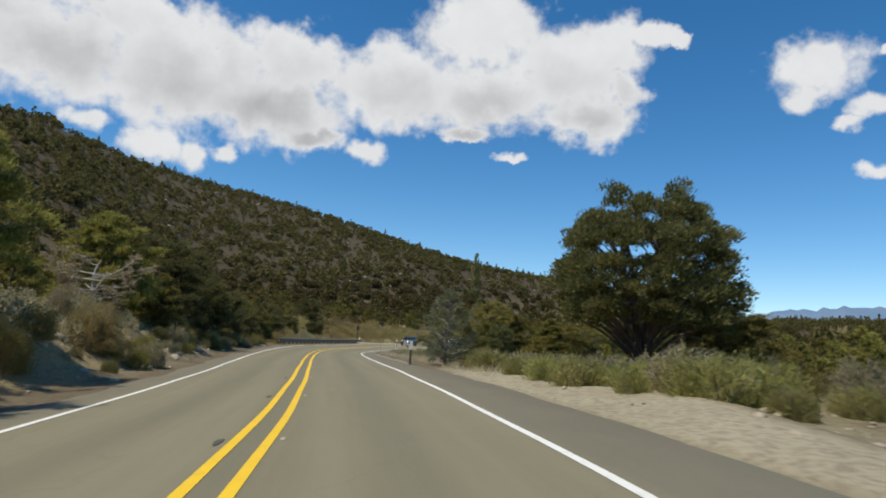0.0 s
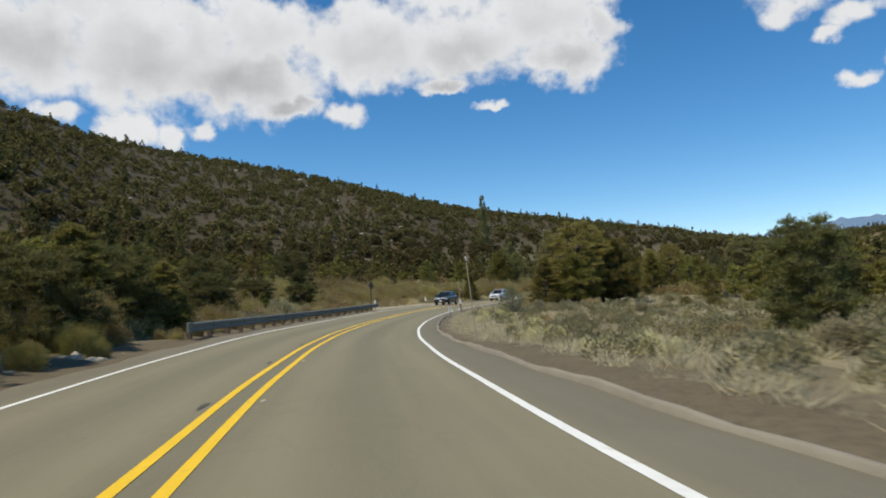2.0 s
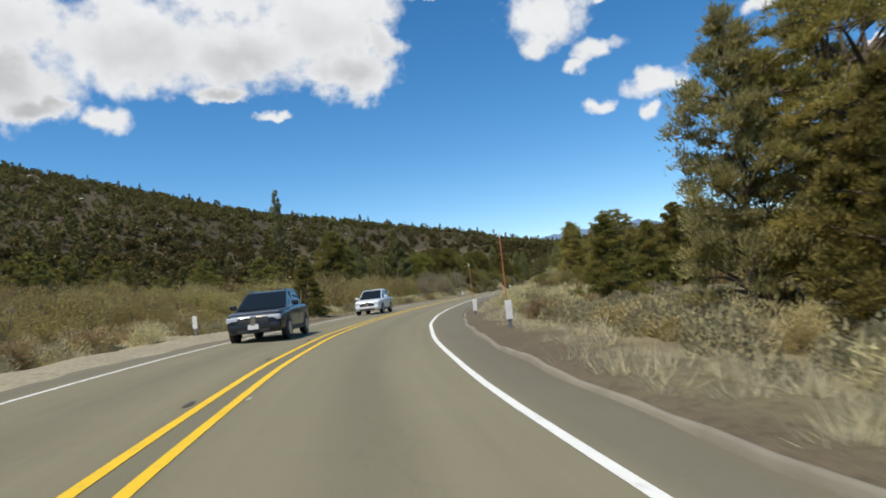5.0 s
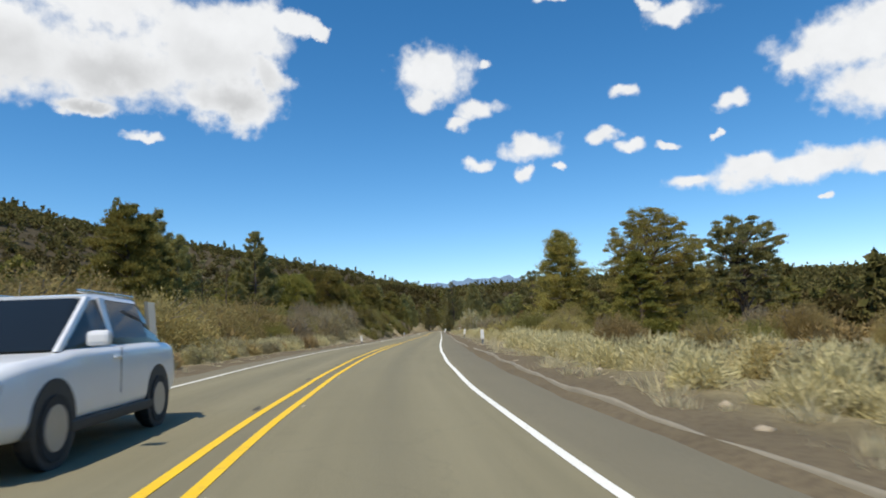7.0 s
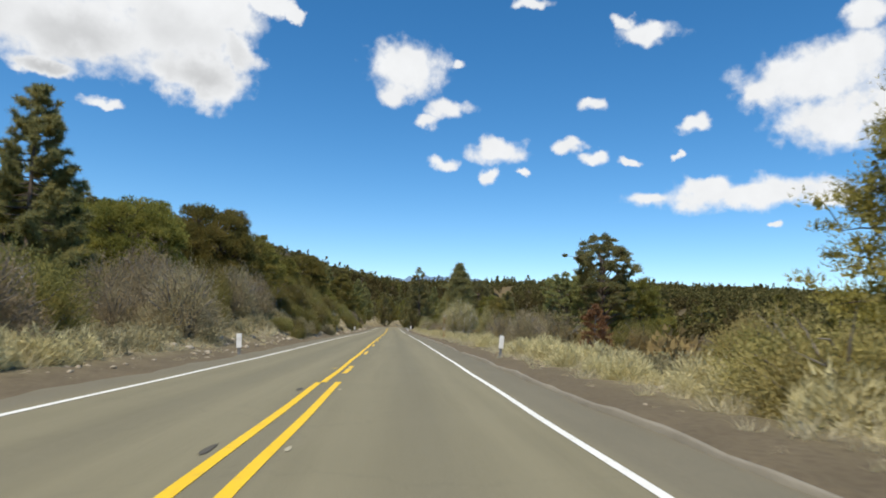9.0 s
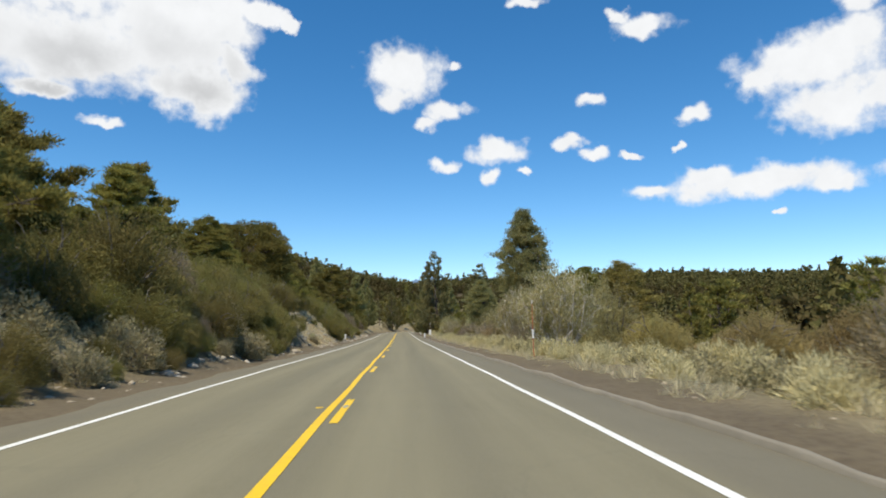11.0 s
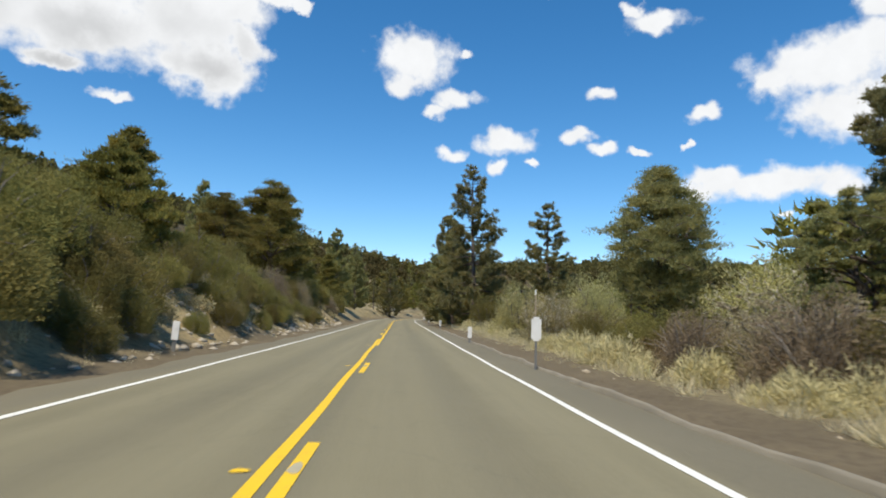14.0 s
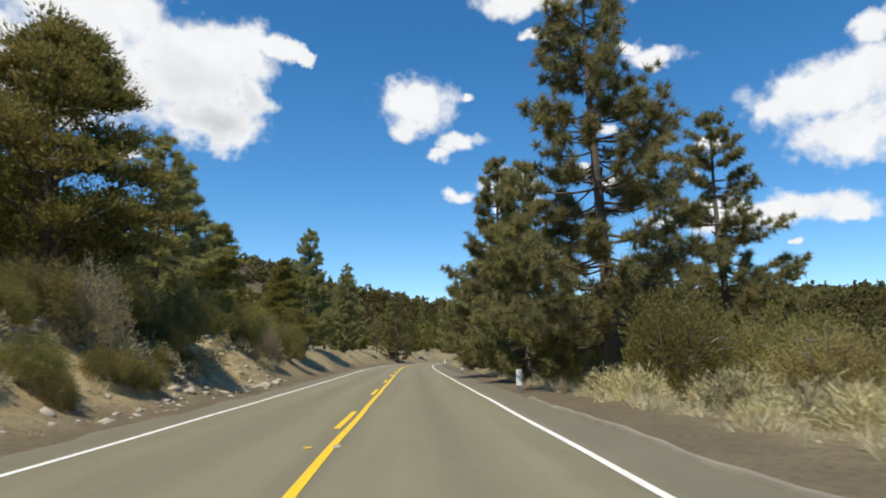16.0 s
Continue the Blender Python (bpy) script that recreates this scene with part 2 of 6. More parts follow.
mt = Mat("bark", 0.9)
g = mt.noise(9, 5)
mt.color(mt.mix(g, (0.055, 0.040, 0.030), (0.19, 0.145, 0.11))).bump(mt.noise(22, 4), 0.8, 0.03)
bark = mt.m
mt = Mat("weathered_wood", 0.85)
mt.color(mt.mix(mt.noise(12, 4), (0.22, 0.19, 0.155), (0.54, 0.49, 0.42))).bump(mt.noise(40, 3), 0.5, 0.01)
dead_wood = mt.m
mt = Mat("silver_stems", 0.8)
mt.color(mt.mix(mt.noise(12, 4), (0.36, 0.32, 0.26), (0.70, 0.64, 0.54))).bump(mt.noise(40, 3), 0.5, 0.01)
silver_wood = mt.m
mt = Mat("grey_brown_wood", 0.88)
mt.color(mt.mix(mt.noise(12, 4), (0.12, 0.10, 0.078), (0.30, 0.265, 0.22))).bump(mt.noise(40, 3), 0.5, 0.01)
grey_wood = mt.m
mt = Mat("asphalt", 0.9, 0, 0.3)
lane = mt.t.nodes.new("ShaderNodeCombineXYZ")
mt.put(mt.math("MULTIPLY", mt.attr("across"), 1.6), lane.inputs[0])
mt.put(mt.math("MULTIPLY", mt.attr("along"), 0.05), lane.inputs[1])
streak = mt.noise(1.0, 5, 0.6, lane.outputs[0])
patch = mt.noise(0.5, 4)
base = mt.mix(mt.ramp(streak, [(0.32, (0, 0, 0)), (0.70, (1, 1, 1))]), (0.153, 0.134, 0.078), (0.216, 0.191, 0.112))
base = mt.mix(mt.ramp(patch, [(0.45, (0, 0, 0)), (0.75, (0.35, 0.35, 0.35))]), base, (0.224, 0.197, 0.120))
base = mt.mix(mt.math("MULTIPLY", mt.attr("wheel_track"), 0.22), base, (0.250, 0.222, 0.138))
base = mt.mix(mt.math("MULTIPLY", mt.attr("oil_strip"), mt.math("ADD", 0.18, mt.math("MULTIPLY", streak, 0.45))), base, (0.110, 0.099, 0.067))
base = mt.mix(mt.math("MULTIPLY", mt.attr("old_edge"), 0.72), base, mt.mix(patch, (0.095, 0.082, 0.060), (0.150, 0.130, 0.092)))
grit = mt.noise(60, 3, 0.7)
base = mt.mix(mt.ramp(grit, [(0.3, (0, 0, 0)), (0.75, (0.5, 0.5, 0.5))]), base, (0.285, 0.254, 0.162))
crack = mt.t.nodes.new("ShaderNodeTexVoronoi")
crack.feature = "DISTANCE_TO_EDGE"
crack.inputs["Scale"].default_value = 0.32
warp = mt.t.nodes.new("ShaderNodeVectorMath")
warp.operation = "ADD"
mt.put(mt.geo.outputs["Position"], warp.inputs[0])
wcol = mt.t.nodes.new("ShaderNodeTexNoise")
wcol.inputs["Scale"].default_value, wcol.inputs["Detail"].default_value = 1.2, 4.0
mt.put(mt.geo.outputs["Position"], wcol.inputs["Vector"])
mt.put(wcol.outputs["Color"], warp.inputs[1])
mt.put(warp.outputs[0], crack.inputs["Vector"])
seam = mt.ramp(crack.outputs["Distance"], [(0.0, (0.11, 0.11, 0.11)), (0.009, (0, 0, 0))])
base = mt.mix(seam, base, (0.06, 0.055, 0.045))
mt.color(base).bump(grit, 0.35, 0.012)
asphalt = mt.m
mt = Mat("berm_asphalt", 0.9)
mt.color(mt.mix(mt.noise(1.2, 5), (0.150, 0.130, 0.092), (0.325, 0.288, 0.212))).bump(mt.noise(25, 4), 0.6, 0.02)
berm_mat = mt.m


def line_paint(name, col, worn):
    m = Mat(name, 0.65)
    wear = m.ramp(m.noise(7, 6, 0.7), [(0.56, (0, 0, 0)), (0.74, (0.8, 0.8, 0.8))])
    m.color(m.mix(wear, m.mix(m.noise(1.3), col, tuple(0.82 * v for v in col)), worn)).bump(m.noise(60, 2), 0.25, 0.006)
    return m.m


yellow_paint = line_paint("yellow_road_paint", (0.90, 0.56, 0.010), (0.46, 0.31, 0.06))
white_paint = line_paint("white_road_paint", (0.86, 0.84, 0.75), (0.42, 0.385, 0.30))
mt = Mat("ground", 0.95, 0, 0.2)
big, mid, fine = mt.noise(0.05, 4), mt.noise(0.55, 5), mt.noise(7, 5, 0.65)
col = mt.mix(mt.ramp(mid, [(0.36, (0, 0, 0)), (0.64, (1, 1, 1))]), (0.205, 0.163, 0.092), (0.385, 0.320, 0.182))
col = mt.mix(mt.ramp(big, [(0.40, (0, 0, 0)), (0.62, (0.7, 0.7, 0.7))]), col, (0.160, 0.140, 0.070))
# wooded ground: shade between the trees is put into this darker olive
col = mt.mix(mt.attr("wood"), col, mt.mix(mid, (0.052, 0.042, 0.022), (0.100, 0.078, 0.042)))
col = mt.mix(mt.attr("verge"), col, mt.mix(mid, (0.122, 0.096, 0.058), (0.225, 0.178, 0.108)))
col = mt.mix(mt.attr("gravel"), col, mt.mix(mid, (0.345, 0.292, 0.188), (0.500, 0.435, 0.295)))
col = mt.mix(mt.attr("cut"), col, mt.mix(mid, (0.400, 0.285, 0.125), (0.640, 0.490, 0.240)))
col = mt.mix(mt.ramp(fine, [(0.30, (0.55, 0.55, 0.55)), (0.55, (0, 0, 0))]), col, (0.070, 0.052, 0.036))
mt.color(col).bump(mt.math("ADD", fine, mt.noise(28, 4)), 0.7, 0.06)
ground_mat = mt.m
mt = Mat("rock", 0.9)
mt.color(mt.mix(mt.per_object(), mt.mix(mt.noise(3, 5), (0.20, 0.155, 0.100), (0.52, 0.43, 0.29)), (0.42, 0.37, 0.29))).bump(mt.noise(14, 5), 0.7, 0.04)
rock_mat = mt.m
mt = Mat("galvanised_steel", 0.8, 0.0, 0.25)
mt.color(mt.mix(mt.noise(3, 5), (0.120, 0.122, 0.104), (0.225, 0.224, 0.190))).bump(mt.noise(30, 2), 0.1, 0.003)
steel = mt.m
mt = Mat("timber_post", 0.9)
mt.color(mt.mix(mt.noise(9, 4), (0.075, 0.052, 0.036), (0.17, 0.125, 0.085))).bump(mt.noise(30, 4), 0.6, 0.01)
timber = mt.m
mt = Mat("white_plastic", 0.55)
mt.color(mt.mix(mt.noise(6, 4), (0.80, 0.79, 0.75), (0.68, 0.65, 0.59)))
white_plastic = mt.m
mt = Mat("grey_metal", 0.55, 0.4)
mt.color(mt.mix(mt.noise(8, 4), (0.16, 0.16, 0.155), (0.26, 0.255, 0.24)))
grey_metal = mt.m
mt = Mat("orange_pole_paint", 0.6)
mt.color(mt.mix(mt.noise(6, 5), (0.62, 0.17, 0.07), (0.45, 0.16, 0.09)))
orange_paint = mt.m
mt = Mat("bleached_pole", 0.7)
mt.color(mt.mix(mt.noise(7, 5), (0.34, 0.25, 0.16), (0.52, 0.43, 0.32)))
pole_mat = mt.m
mt = Mat("black_print", 0.6)
mt.color((0.03, 0.03, 0.035))
black_print = mt.m
mt = Mat("red_reflector", 0.3)
mt.color((0.55, 0.06, 0.04))
red_mat = mt.m


# ---- the road's line ----
STEP = 2.0
BEND = [-10.24, -6.28, -2.31, 1.55, 4.38, 5.86, 6.12, 6.44, 6.52, 5.34, 3.16, 1.02, -0.02, -0.11, -0.01, -0.05, -0.11, -0.13, 0.0, 0.0, 0.0,
        0.0, 0.4, 1.6, 2.6, 3.0, 3.0, 3.0, 3.0, 3.0, 3.0]     # 1 / km, every 18 m from s = -20
GRADE = [-0.0016, -0.0018, 0.0015, -0.0069, 0.0097, -0.0028, 0.0088, -0.0025, 0.0005, -0.004, -0.0027, 0.0021, 0.0034, 0.0052, 0.0037,
         0.0026, 0.0019, 0.0014, 0.0012]                      # every 30 m
CANT = [0.065, 0.055, -0.047, -0.045, -0.01, 0.01, -0.001, -0.002, 0.009, 0.003, 0.001, 0.0, 0.0]   # every 45 m
SS = np.arange(-20, 520.1, STEP)
bend = np.interp(SS, np.arange(len(BEND)) * 18.0 - 20, np.array(BEND) / 1000)


def summed(v):
    c = np.concatenate([[0], np.cumsum((v[1:] + v[:-1]) * STEP / 2)])
    return c - np.interp(0, SS, c)


HEAD = summed(bend) + radians(-13.314)
RX, RY = summed(np.sin(HEAD)), summed(np.cos(HEAD))
RZ = summed(np.interp(SS, np.arange(len(GRADE)) * 30.0 - 20, GRADE))
RB = np.interp(SS, np.arange(len(CANT)) * 45.0 - 20, CANT)
# a straight run-up behind the start
back = np.arange(-200, -20, 4.0)
HEAD_ALL = np.concatenate([np.full(len(back), HEAD[0]), HEAD])
RX = np.concatenate([RX[0] + (back + 20) * math.sin(HEAD[0]), RX])
RY = np.concatenate([RY[0] + (back + 20) * math.cos(HEAD[0]), RY])
RZ = np.concatenate([np.full(len(back), RZ[0]), RZ])
RB = np.concatenate([np.full(len(back), RB[0]), RB])
SS = np.concatenate([back, SS])


def on_road(s, d, dz=0.0):
    """The place d metres right of the centre line, s metres along it, on the road's own plane."""
    s = np.asarray(s, float)
    h, xx, yy, zz, bb = (np.interp(s, SS, a) for a in (HEAD_ALL, RX, RY, RZ, RB))
    return np.stack([xx + np.cos(h) * d, yy - np.sin(h) * d, zz + bb * d + dz], -1)


def road_coords(X, Y):
    """s and d of many places at once."""
    X, Y = np.ravel(X), np.ravel(Y)
    j = np.empty(len(X), int)
    for k in range(0, len(X), 4000):
        j[k:k + 4000] = ((X[k:k + 4000, None] - RX) ** 2 + (Y[k:k + 4000, None] - RY) ** 2).argmin(1)
    dx, dy = X - RX[j], Y - RY[j]
    s = SS[j] + dx * np.sin(HEAD_ALL[j]) + dy * np.cos(HEAD_ALL[j])
    return s, dx * np.cos(HEAD_ALL[j]) - dy * np.sin(HEAD_ALL[j]), np.hypot(dx, dy)


# ---- the lie of the land ----
HILL_AZ = [-180, -150, -100, -60, -45, -33, -22, -12, -4, 4, 12, 20, 32, 45, 62, 100, 150, 180]
HILL_H = [40, 60, 80, 104, 138, 161, 149, 104, 85, 70, 62, 60, 42, 42, 33, 38, 36, 40]
HILL_R = [500, 400, 300, 337, 474, 690, 727, 638, 666, 675, 767, 1059, 696, 729, 728, 700, 600, 500]


def ease(u):
    u = np.clip(u, 0, 1)
    return u * u * (3 - 2 * u)


def hills(X, Y):
    r = np.hypot(X, Y - 60.0)
    a = np.degrees(np.arctan2(X, Y - 60.0))
    top, far = np.interp(a, HILL_AZ, HILL_H), np.interp(a, HILL_AZ, HILL_R)
    near = np.interp(a, [-180, -60, -10, 10, 30, 180], [150, 95, 170, 220, 250, 250])
    u = np.clip((r - near) / (far - near), 0, 1)
    return top * (ease(u) * 0.5 + u * 0.5) * np.clip(1 - (r - far) / 1500 * (r > far), 0.6, 1)


def wave(X, Y, size, seed):
    """A cheap smooth unevenness, about -1 to 1."""
    rng = np.random.RandomState(seed)
    out = 0
    for k in range(6):
        a, p, f = rng.uniform(0, 6.28), rng.uniform(0, 6.28), rng.uniform(0.6, 1.7) * 6.28 / size
        out = out + np.sin((X * math.cos(a) + Y * math.sin(a)) * f + p)
    return out / 3.0


def land(X, Y, full=False):
    """Height of the ground, and what covers it."""
    X, Y = np.asarray(X, float), np.asarray(Y, float)
    shape = X.shape
    X, Y = X.ravel(), Y.ravel()
    s, d, dist = road_coords(X, Y)
    a = np.abs(d)
    road_z = np.interp(s, SS, RZ) + np.interp(s, SS, RB) * np.clip(d, -7, 7)
    bank = np.interp(s, [-200, 10, 30, 46, 60, 190, 212, 235, 255, 285, 300, 340, 400, 520], [2.2, 2.2, 2.0, 0.7, 0, 0, 0.7, 1.8, 3.0, 3.5, 2.9, 2.5, 2.0, 2.0])
    toe = 5.4 + 0.5 * wave(X, Y, 14, 3)
    left = bank * ease((a - toe) / 4.2) + np.where(bank > 0.3, 0.07, 0.0) * np.clip(a - 11, 0, 40)
    left = left - 0.5 * ease((a - 6) / 8) * (bank < 0.3) * ease((s - 60) / 20) * ease((200 - s) / 20)
    left = left + 0.14 * np.clip(a - 12.5, 0, 60) * ease((s - 55) / 30) * ease((215 - s) / 30)
    right = -0.25 * ease((a - 6) / 4) - 0.7 * ease((a - 10) / 25)
    z = road_z + np.where(d < 0, left, right)
    near = ease((dist - 4.5) / 6)
    z = z + near * (0.13 * wave(X, Y, 7, 1) + 0.16 * (d < 0) * np.clip(bank, 0, 1) * wave(X, Y, 3.4, 11) + 0.22 * wave(X, Y, 23, 2)) + ease((dist - 30) / 100) * 1.6 * wave(X, Y, 90, 5)
    z = z * (1 - ease((dist - 120) / 200)) + hills(X, Y) * ease((dist - 22) / 170)
    z = np.where(a < 5.6, np.minimum(z, road_z - 0.10), z)
    bare = np.interp(s, [-30, 0, 30, 44, 228, 236, 246, 268, 274, 289, 295, 303, 305, 309, 311, 320, 326, 350, 360, 400], [0.3, 0.35, 0.45, 0.2, 0.2, 0.4, 0.15, 0.2, 1.0, 1.0, 0.3, 0.3, 0.9, 0.9, 0.3, 0.3, 0.75, 0.75, 0.3, 0.3])
    cut = (d < 0) * bare * np.clip(0.75 + 0.5 * wave(X, Y, 5, 8), 0, 1) * ease((bank - 0.8) / 1.2) * ease((a - 5.6) / 0.8) * (1 - ease((a - 9.8) / 1.4))
    gravel = (d > 0) * ease((s + 30) / 20) * (1 - ease((s - 19) / 9)) * ease((a - 4.8) / 0.5) * (1 - ease((a - 7.0) / 1.3))
    gravel = gravel + (d < 0) * ease((s - 104) / 6) * (1 - ease((s - 132) / 8)) * (1 - ease((a - 9) / 4))
    tight = (d > 0) * ease((s - 58) / 8) * (1 - ease((s - 108) / 6))
    verge = (1 - ease((a - 5.6 + 0.9 * tight) / (1.8 - 1.0 * tight))) * (1 - np.clip(gravel, 0, 1))
    # grows with distance from the road; drives the painted shade under the woods
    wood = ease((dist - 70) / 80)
    if full:
        return z, np.clip(cut, 0, 1), np.clip(gravel, 0, 1), np.clip(verge, 0, 1), wood
    return z.reshape(shape)


def at(s, d, sink=0.05):
    """A place on the ground beside the road."""
    p = on_road(s, d)
    return Vector((p[0], p[1], float(land(np.array([p[0]]), np.array([p[1]]))[0]) - sink))


# ---- mesh helpers ----
def mesh_from(name, V, F, material, smooth=False):
    V, F = np.asarray(V, np.float32), np.asarray(F, np.int32)
    me = bpy.data.meshes.new(name)
    k = F.shape[1]
    me.vertices.add(len(V))
    me.vertices.foreach_set("co", V.ravel())
    me.loops.add(F.size)
    me.loops.foreach_set("vertex_index", F.ravel())
    me.polygons.add(len(F))
    me.polygons.foreach_set("loop_start", np.arange(0, F.size, k, dtype=np.int32))
    me.polygons.foreach_set("loop_total", np.full(len(F), k, np.int32))
    if smooth:
        me.polygons.foreach_set("use_smooth", np.ones(len(F), bool))
    me.update(calc_edges=True)
    me.materials.append(material)
    return me


def put_mesh(name, V, F, material, parent=None, label="", smooth=False):
    ob = new(name, mesh_from(name, V, F, material, smooth))
    ob.parent = parent
    return tagged(ob, label)


def part(name, bm, material, parent=None, label="", smooth=False):
    me = bpy.data.meshes.new(name)
    bm.normal_update()
    bm.to_mesh(me)
    bm.free()
    me.materials.append(material)
    if smooth:
        me.polygons.foreach_set("use_smooth", np.ones(len(me.polygons), bool))
    ob = new(name, me)
    ob.parent = parent
    return tagged(ob, label)


def root(name, m=None, **tags):
    ob = new(name)
    ob.empty_display_size = 0.2
    if m is not None:
        ob.matrix_world = m
    return tagged(ob, **tags)


def box_bm(sx, sy, sz, at_=(0, 0, 0), bevel=0.0, m=None):
    bm = bmesh.new()
    bmesh.ops.create_cube(bm, size=1.0, matrix=Matrix.Translation(at_) @ Matrix.Diagonal((sx, sy, sz, 1)))
    if bevel:
        bmesh.ops.bevel(bm, geom=bm.edges[:], offset=bevel, segments=2, affect="EDGES", profile=0.6)
    if m is not None:
        bm.transform(m)
    return bm


def rod_bm(r1, r2, length, sides=10, m=None):
    bm = bmesh.new()
    bmesh.ops.create_cone(bm, cap_ends=True, segments=sides, radius1=r1, radius2=r2, depth=length, matrix=Matrix.Translation((0, 0, length / 2)))
    if m is not None:
        bm.transform(m)
    return bm


class Heap:
    """Collects quads of many pieces into one mesh."""

    def __init__(self):
        self.v, self.f, self.n = [], [], 0

    def add(self, V, F):
        self.v.append(V)
        self.f.append(F + self.n)
        self.n += len(V)

    def tube(self, pts, radii, sides=6):
        pts, radii = np.asarray(pts, float), np.asarray(radii, float)
        n = len(pts)
        tan = np.gradient(pts, axis=0)
        tan /= np.linalg.norm(tan, axis=1)[:, None] + 1e-9
        ref = np.where(np.abs(tan[:, 2:3]) > 0.9, [[1.0, 0, 0]], [[0, 0, 1.0]])
        u = np.cross(tan, ref)
        u /= np.linalg.norm(u, axis=1)[:, None] + 1e-9
        w = np.cross(tan, u)
        a = np.arange(sides) * 2 * math.pi / sides
        V = pts[:, None] + radii[:, None, None] * (np.cos(a)[None, :, None] * u[:, None] + np.sin(a)[None, :, None] * w[:, None])
        i, j = np.meshgrid(np.arange(n - 1), np.arange(sides), indexing="ij")
        k = (j + 1) % sides
        F = np.stack([i * sides + j, i * sides + k, (i + 1) * sides + k, (i + 1) * sides + j], -1).reshape(-1, 4)
        self.add(V.reshape(-1, 3), F)

    def leaves(self, c, along, length, width, rng):
        """Pointed leaves at c, that point along 'along'."""
        n = len(c)
        u = along / (np.linalg.norm(along, axis=1)[:, None] + 1e-9)
        w = np.cross(u, rng.normal(size=(n, 3)))
        w /= np.linalg.norm(w, axis=1)[:, None] + 1e-9
        length, width = np.broadcast_to(length, n)[:, None], np.broadcast_to(width, n)[:, None]
        V = np.stack([c - u * length * 0.5 - w * width * 0.5, c - u * length * 0.5 + w * width * 0.5, c + u * length * 0.5], 1).reshape(-1, 3)
        self.add(V, np.arange(3 * n).reshape(n, 3))

    def done(self):
        return np.concatenate(self.v), np.concatenate(self.f)


def ball(rng, n):
    p = rng.normal(size=(n, 3))
    p /= np.linalg.norm(p, axis=1)[:, None] + 1e-9
    return p * rng.uniform(0.25, 1, n)[:, None] ** 0.5


# ---- ground sheet ----
def spread(lo, hi, step, out, grow):
    core = list(np.arange(lo, hi + step, step))
    v, st = core[-1], step
    while v < out:
        st *= grow
        v += st
        core.append(v)
    v, st = core[0], step
    while v > -out:
        st *= grow
        v -= st
        core.insert(0, v)
    return np.array(core)


gx, gy = spread(-62, 118, 1.5, 4600, 1.16), spread(-16, 392, 1.5, 4600, 1.16)
GX, GY = np.meshgrid(gx, gy)
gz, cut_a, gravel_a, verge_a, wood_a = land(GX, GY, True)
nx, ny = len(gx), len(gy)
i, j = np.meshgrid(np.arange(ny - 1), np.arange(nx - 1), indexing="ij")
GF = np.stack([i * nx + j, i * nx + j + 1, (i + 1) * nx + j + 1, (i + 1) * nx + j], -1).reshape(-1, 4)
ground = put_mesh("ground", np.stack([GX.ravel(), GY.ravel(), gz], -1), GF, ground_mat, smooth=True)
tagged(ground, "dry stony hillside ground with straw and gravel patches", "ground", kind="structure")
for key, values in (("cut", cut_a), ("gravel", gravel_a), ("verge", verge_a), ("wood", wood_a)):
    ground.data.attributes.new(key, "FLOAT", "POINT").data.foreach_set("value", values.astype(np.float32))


# ---- road ----
def strip(s, offsets, heights, close=False):
    """A ribbon along the road with the given cross section (offsets and heights may vary along it)."""
    s = np.asarray(s, float)
    rows = []
    for o, h in zip(offsets, heights):
        rows.append(on_road(s, np.broadcast_to(np.asarray(o, float), s.shape), np.broadcast_to(np.asarray(h, float), s.shape)))
    V = np.stack(rows, 1)
    n, k = V.shape[:2]
    i, j = np.meshgrid(np.arange(n - 1), np.arange(k - 1), indexing="ij")
    F = np.stack([i * k + j, i * k + j + 1, (i + 1) * k + j + 1, (i + 1) * k + j], -1).reshape(-1, 4)
    return V.reshape(-1, 3), F


def berm_at(s):
    return np.interp(s, [-20, 20, 30, 56, 63, 82, 92, 116, 140, 168, 178, 192, 250, 290, 520], [6.3, 5.4, 4.7, 4.6, 4.42, 4.36, 4.25, 4.6, 5.05, 5.3, 4.95, 4.65, 4.75, 4.6, 4.7])


rs = np.arange(-190, 519, 1.0)
ragged = 0.12 * np.sin(rs * 0.9) + 0.08 * np.sin(rs * 2.3 + 1)
paved = np.interp(rs, [-20, 16, 29], [4.9, 5.1, 4.75])
right_edge, left_edge = np.minimum(berm_at(rs) + 0.05, paved) + ragged * 0.3, -4.45 + ragged
offs = [left_edge - 0.35, left_edge] + [np.full(len(rs), o) for o in np.linspace(-4.0, 3.9, 48)] + [right_edge, right_edge + 0.3]
offs[-3] = np.minimum(offs[-3], right_edge - 0.1)
hts = [-0.16, 0.0] + [0.0] * 48 + [0.0, -0.16]
V, F = strip(rs, offs, hts)
road = put_mesh("road", V, F, asphalt, smooth=True)
tagged(road, "worn grey-brown two-lane asphalt mountain road", "road", kind="structure")
track = np.zeros(len(V), np.float32)
od = np.stack([np.broadcast_to(o, rs.shape) for o in offs], 1).ravel()
oil = np.zeros(len(V), np.float32)
for c in (-2.6, -0.95, 0.95, 2.6):
    track += np.exp(-((od - c) / 0.36) ** 2).astype(np.float32)
for c in (-1.8, 0.0, 1.75):
    oil += np.exp(-((od - c) / (0.40 if c else 0.26)) ** 2).astype(np.float32)
old_edge = np.where(od > 0, ease((od - 3.5) / 0.12), ease((-od - 3.55) / 0.2))
for key, values in (("wheel_track", track), ("oil_strip", oil), ("old_edge", old_edge), ("across", od), ("along", np.repeat(rs, len(offs)))):
    road.data.attributes.new(key, "FLOAT", "POINT").data.foreach_set("value", np.asarray(values, np.float32))


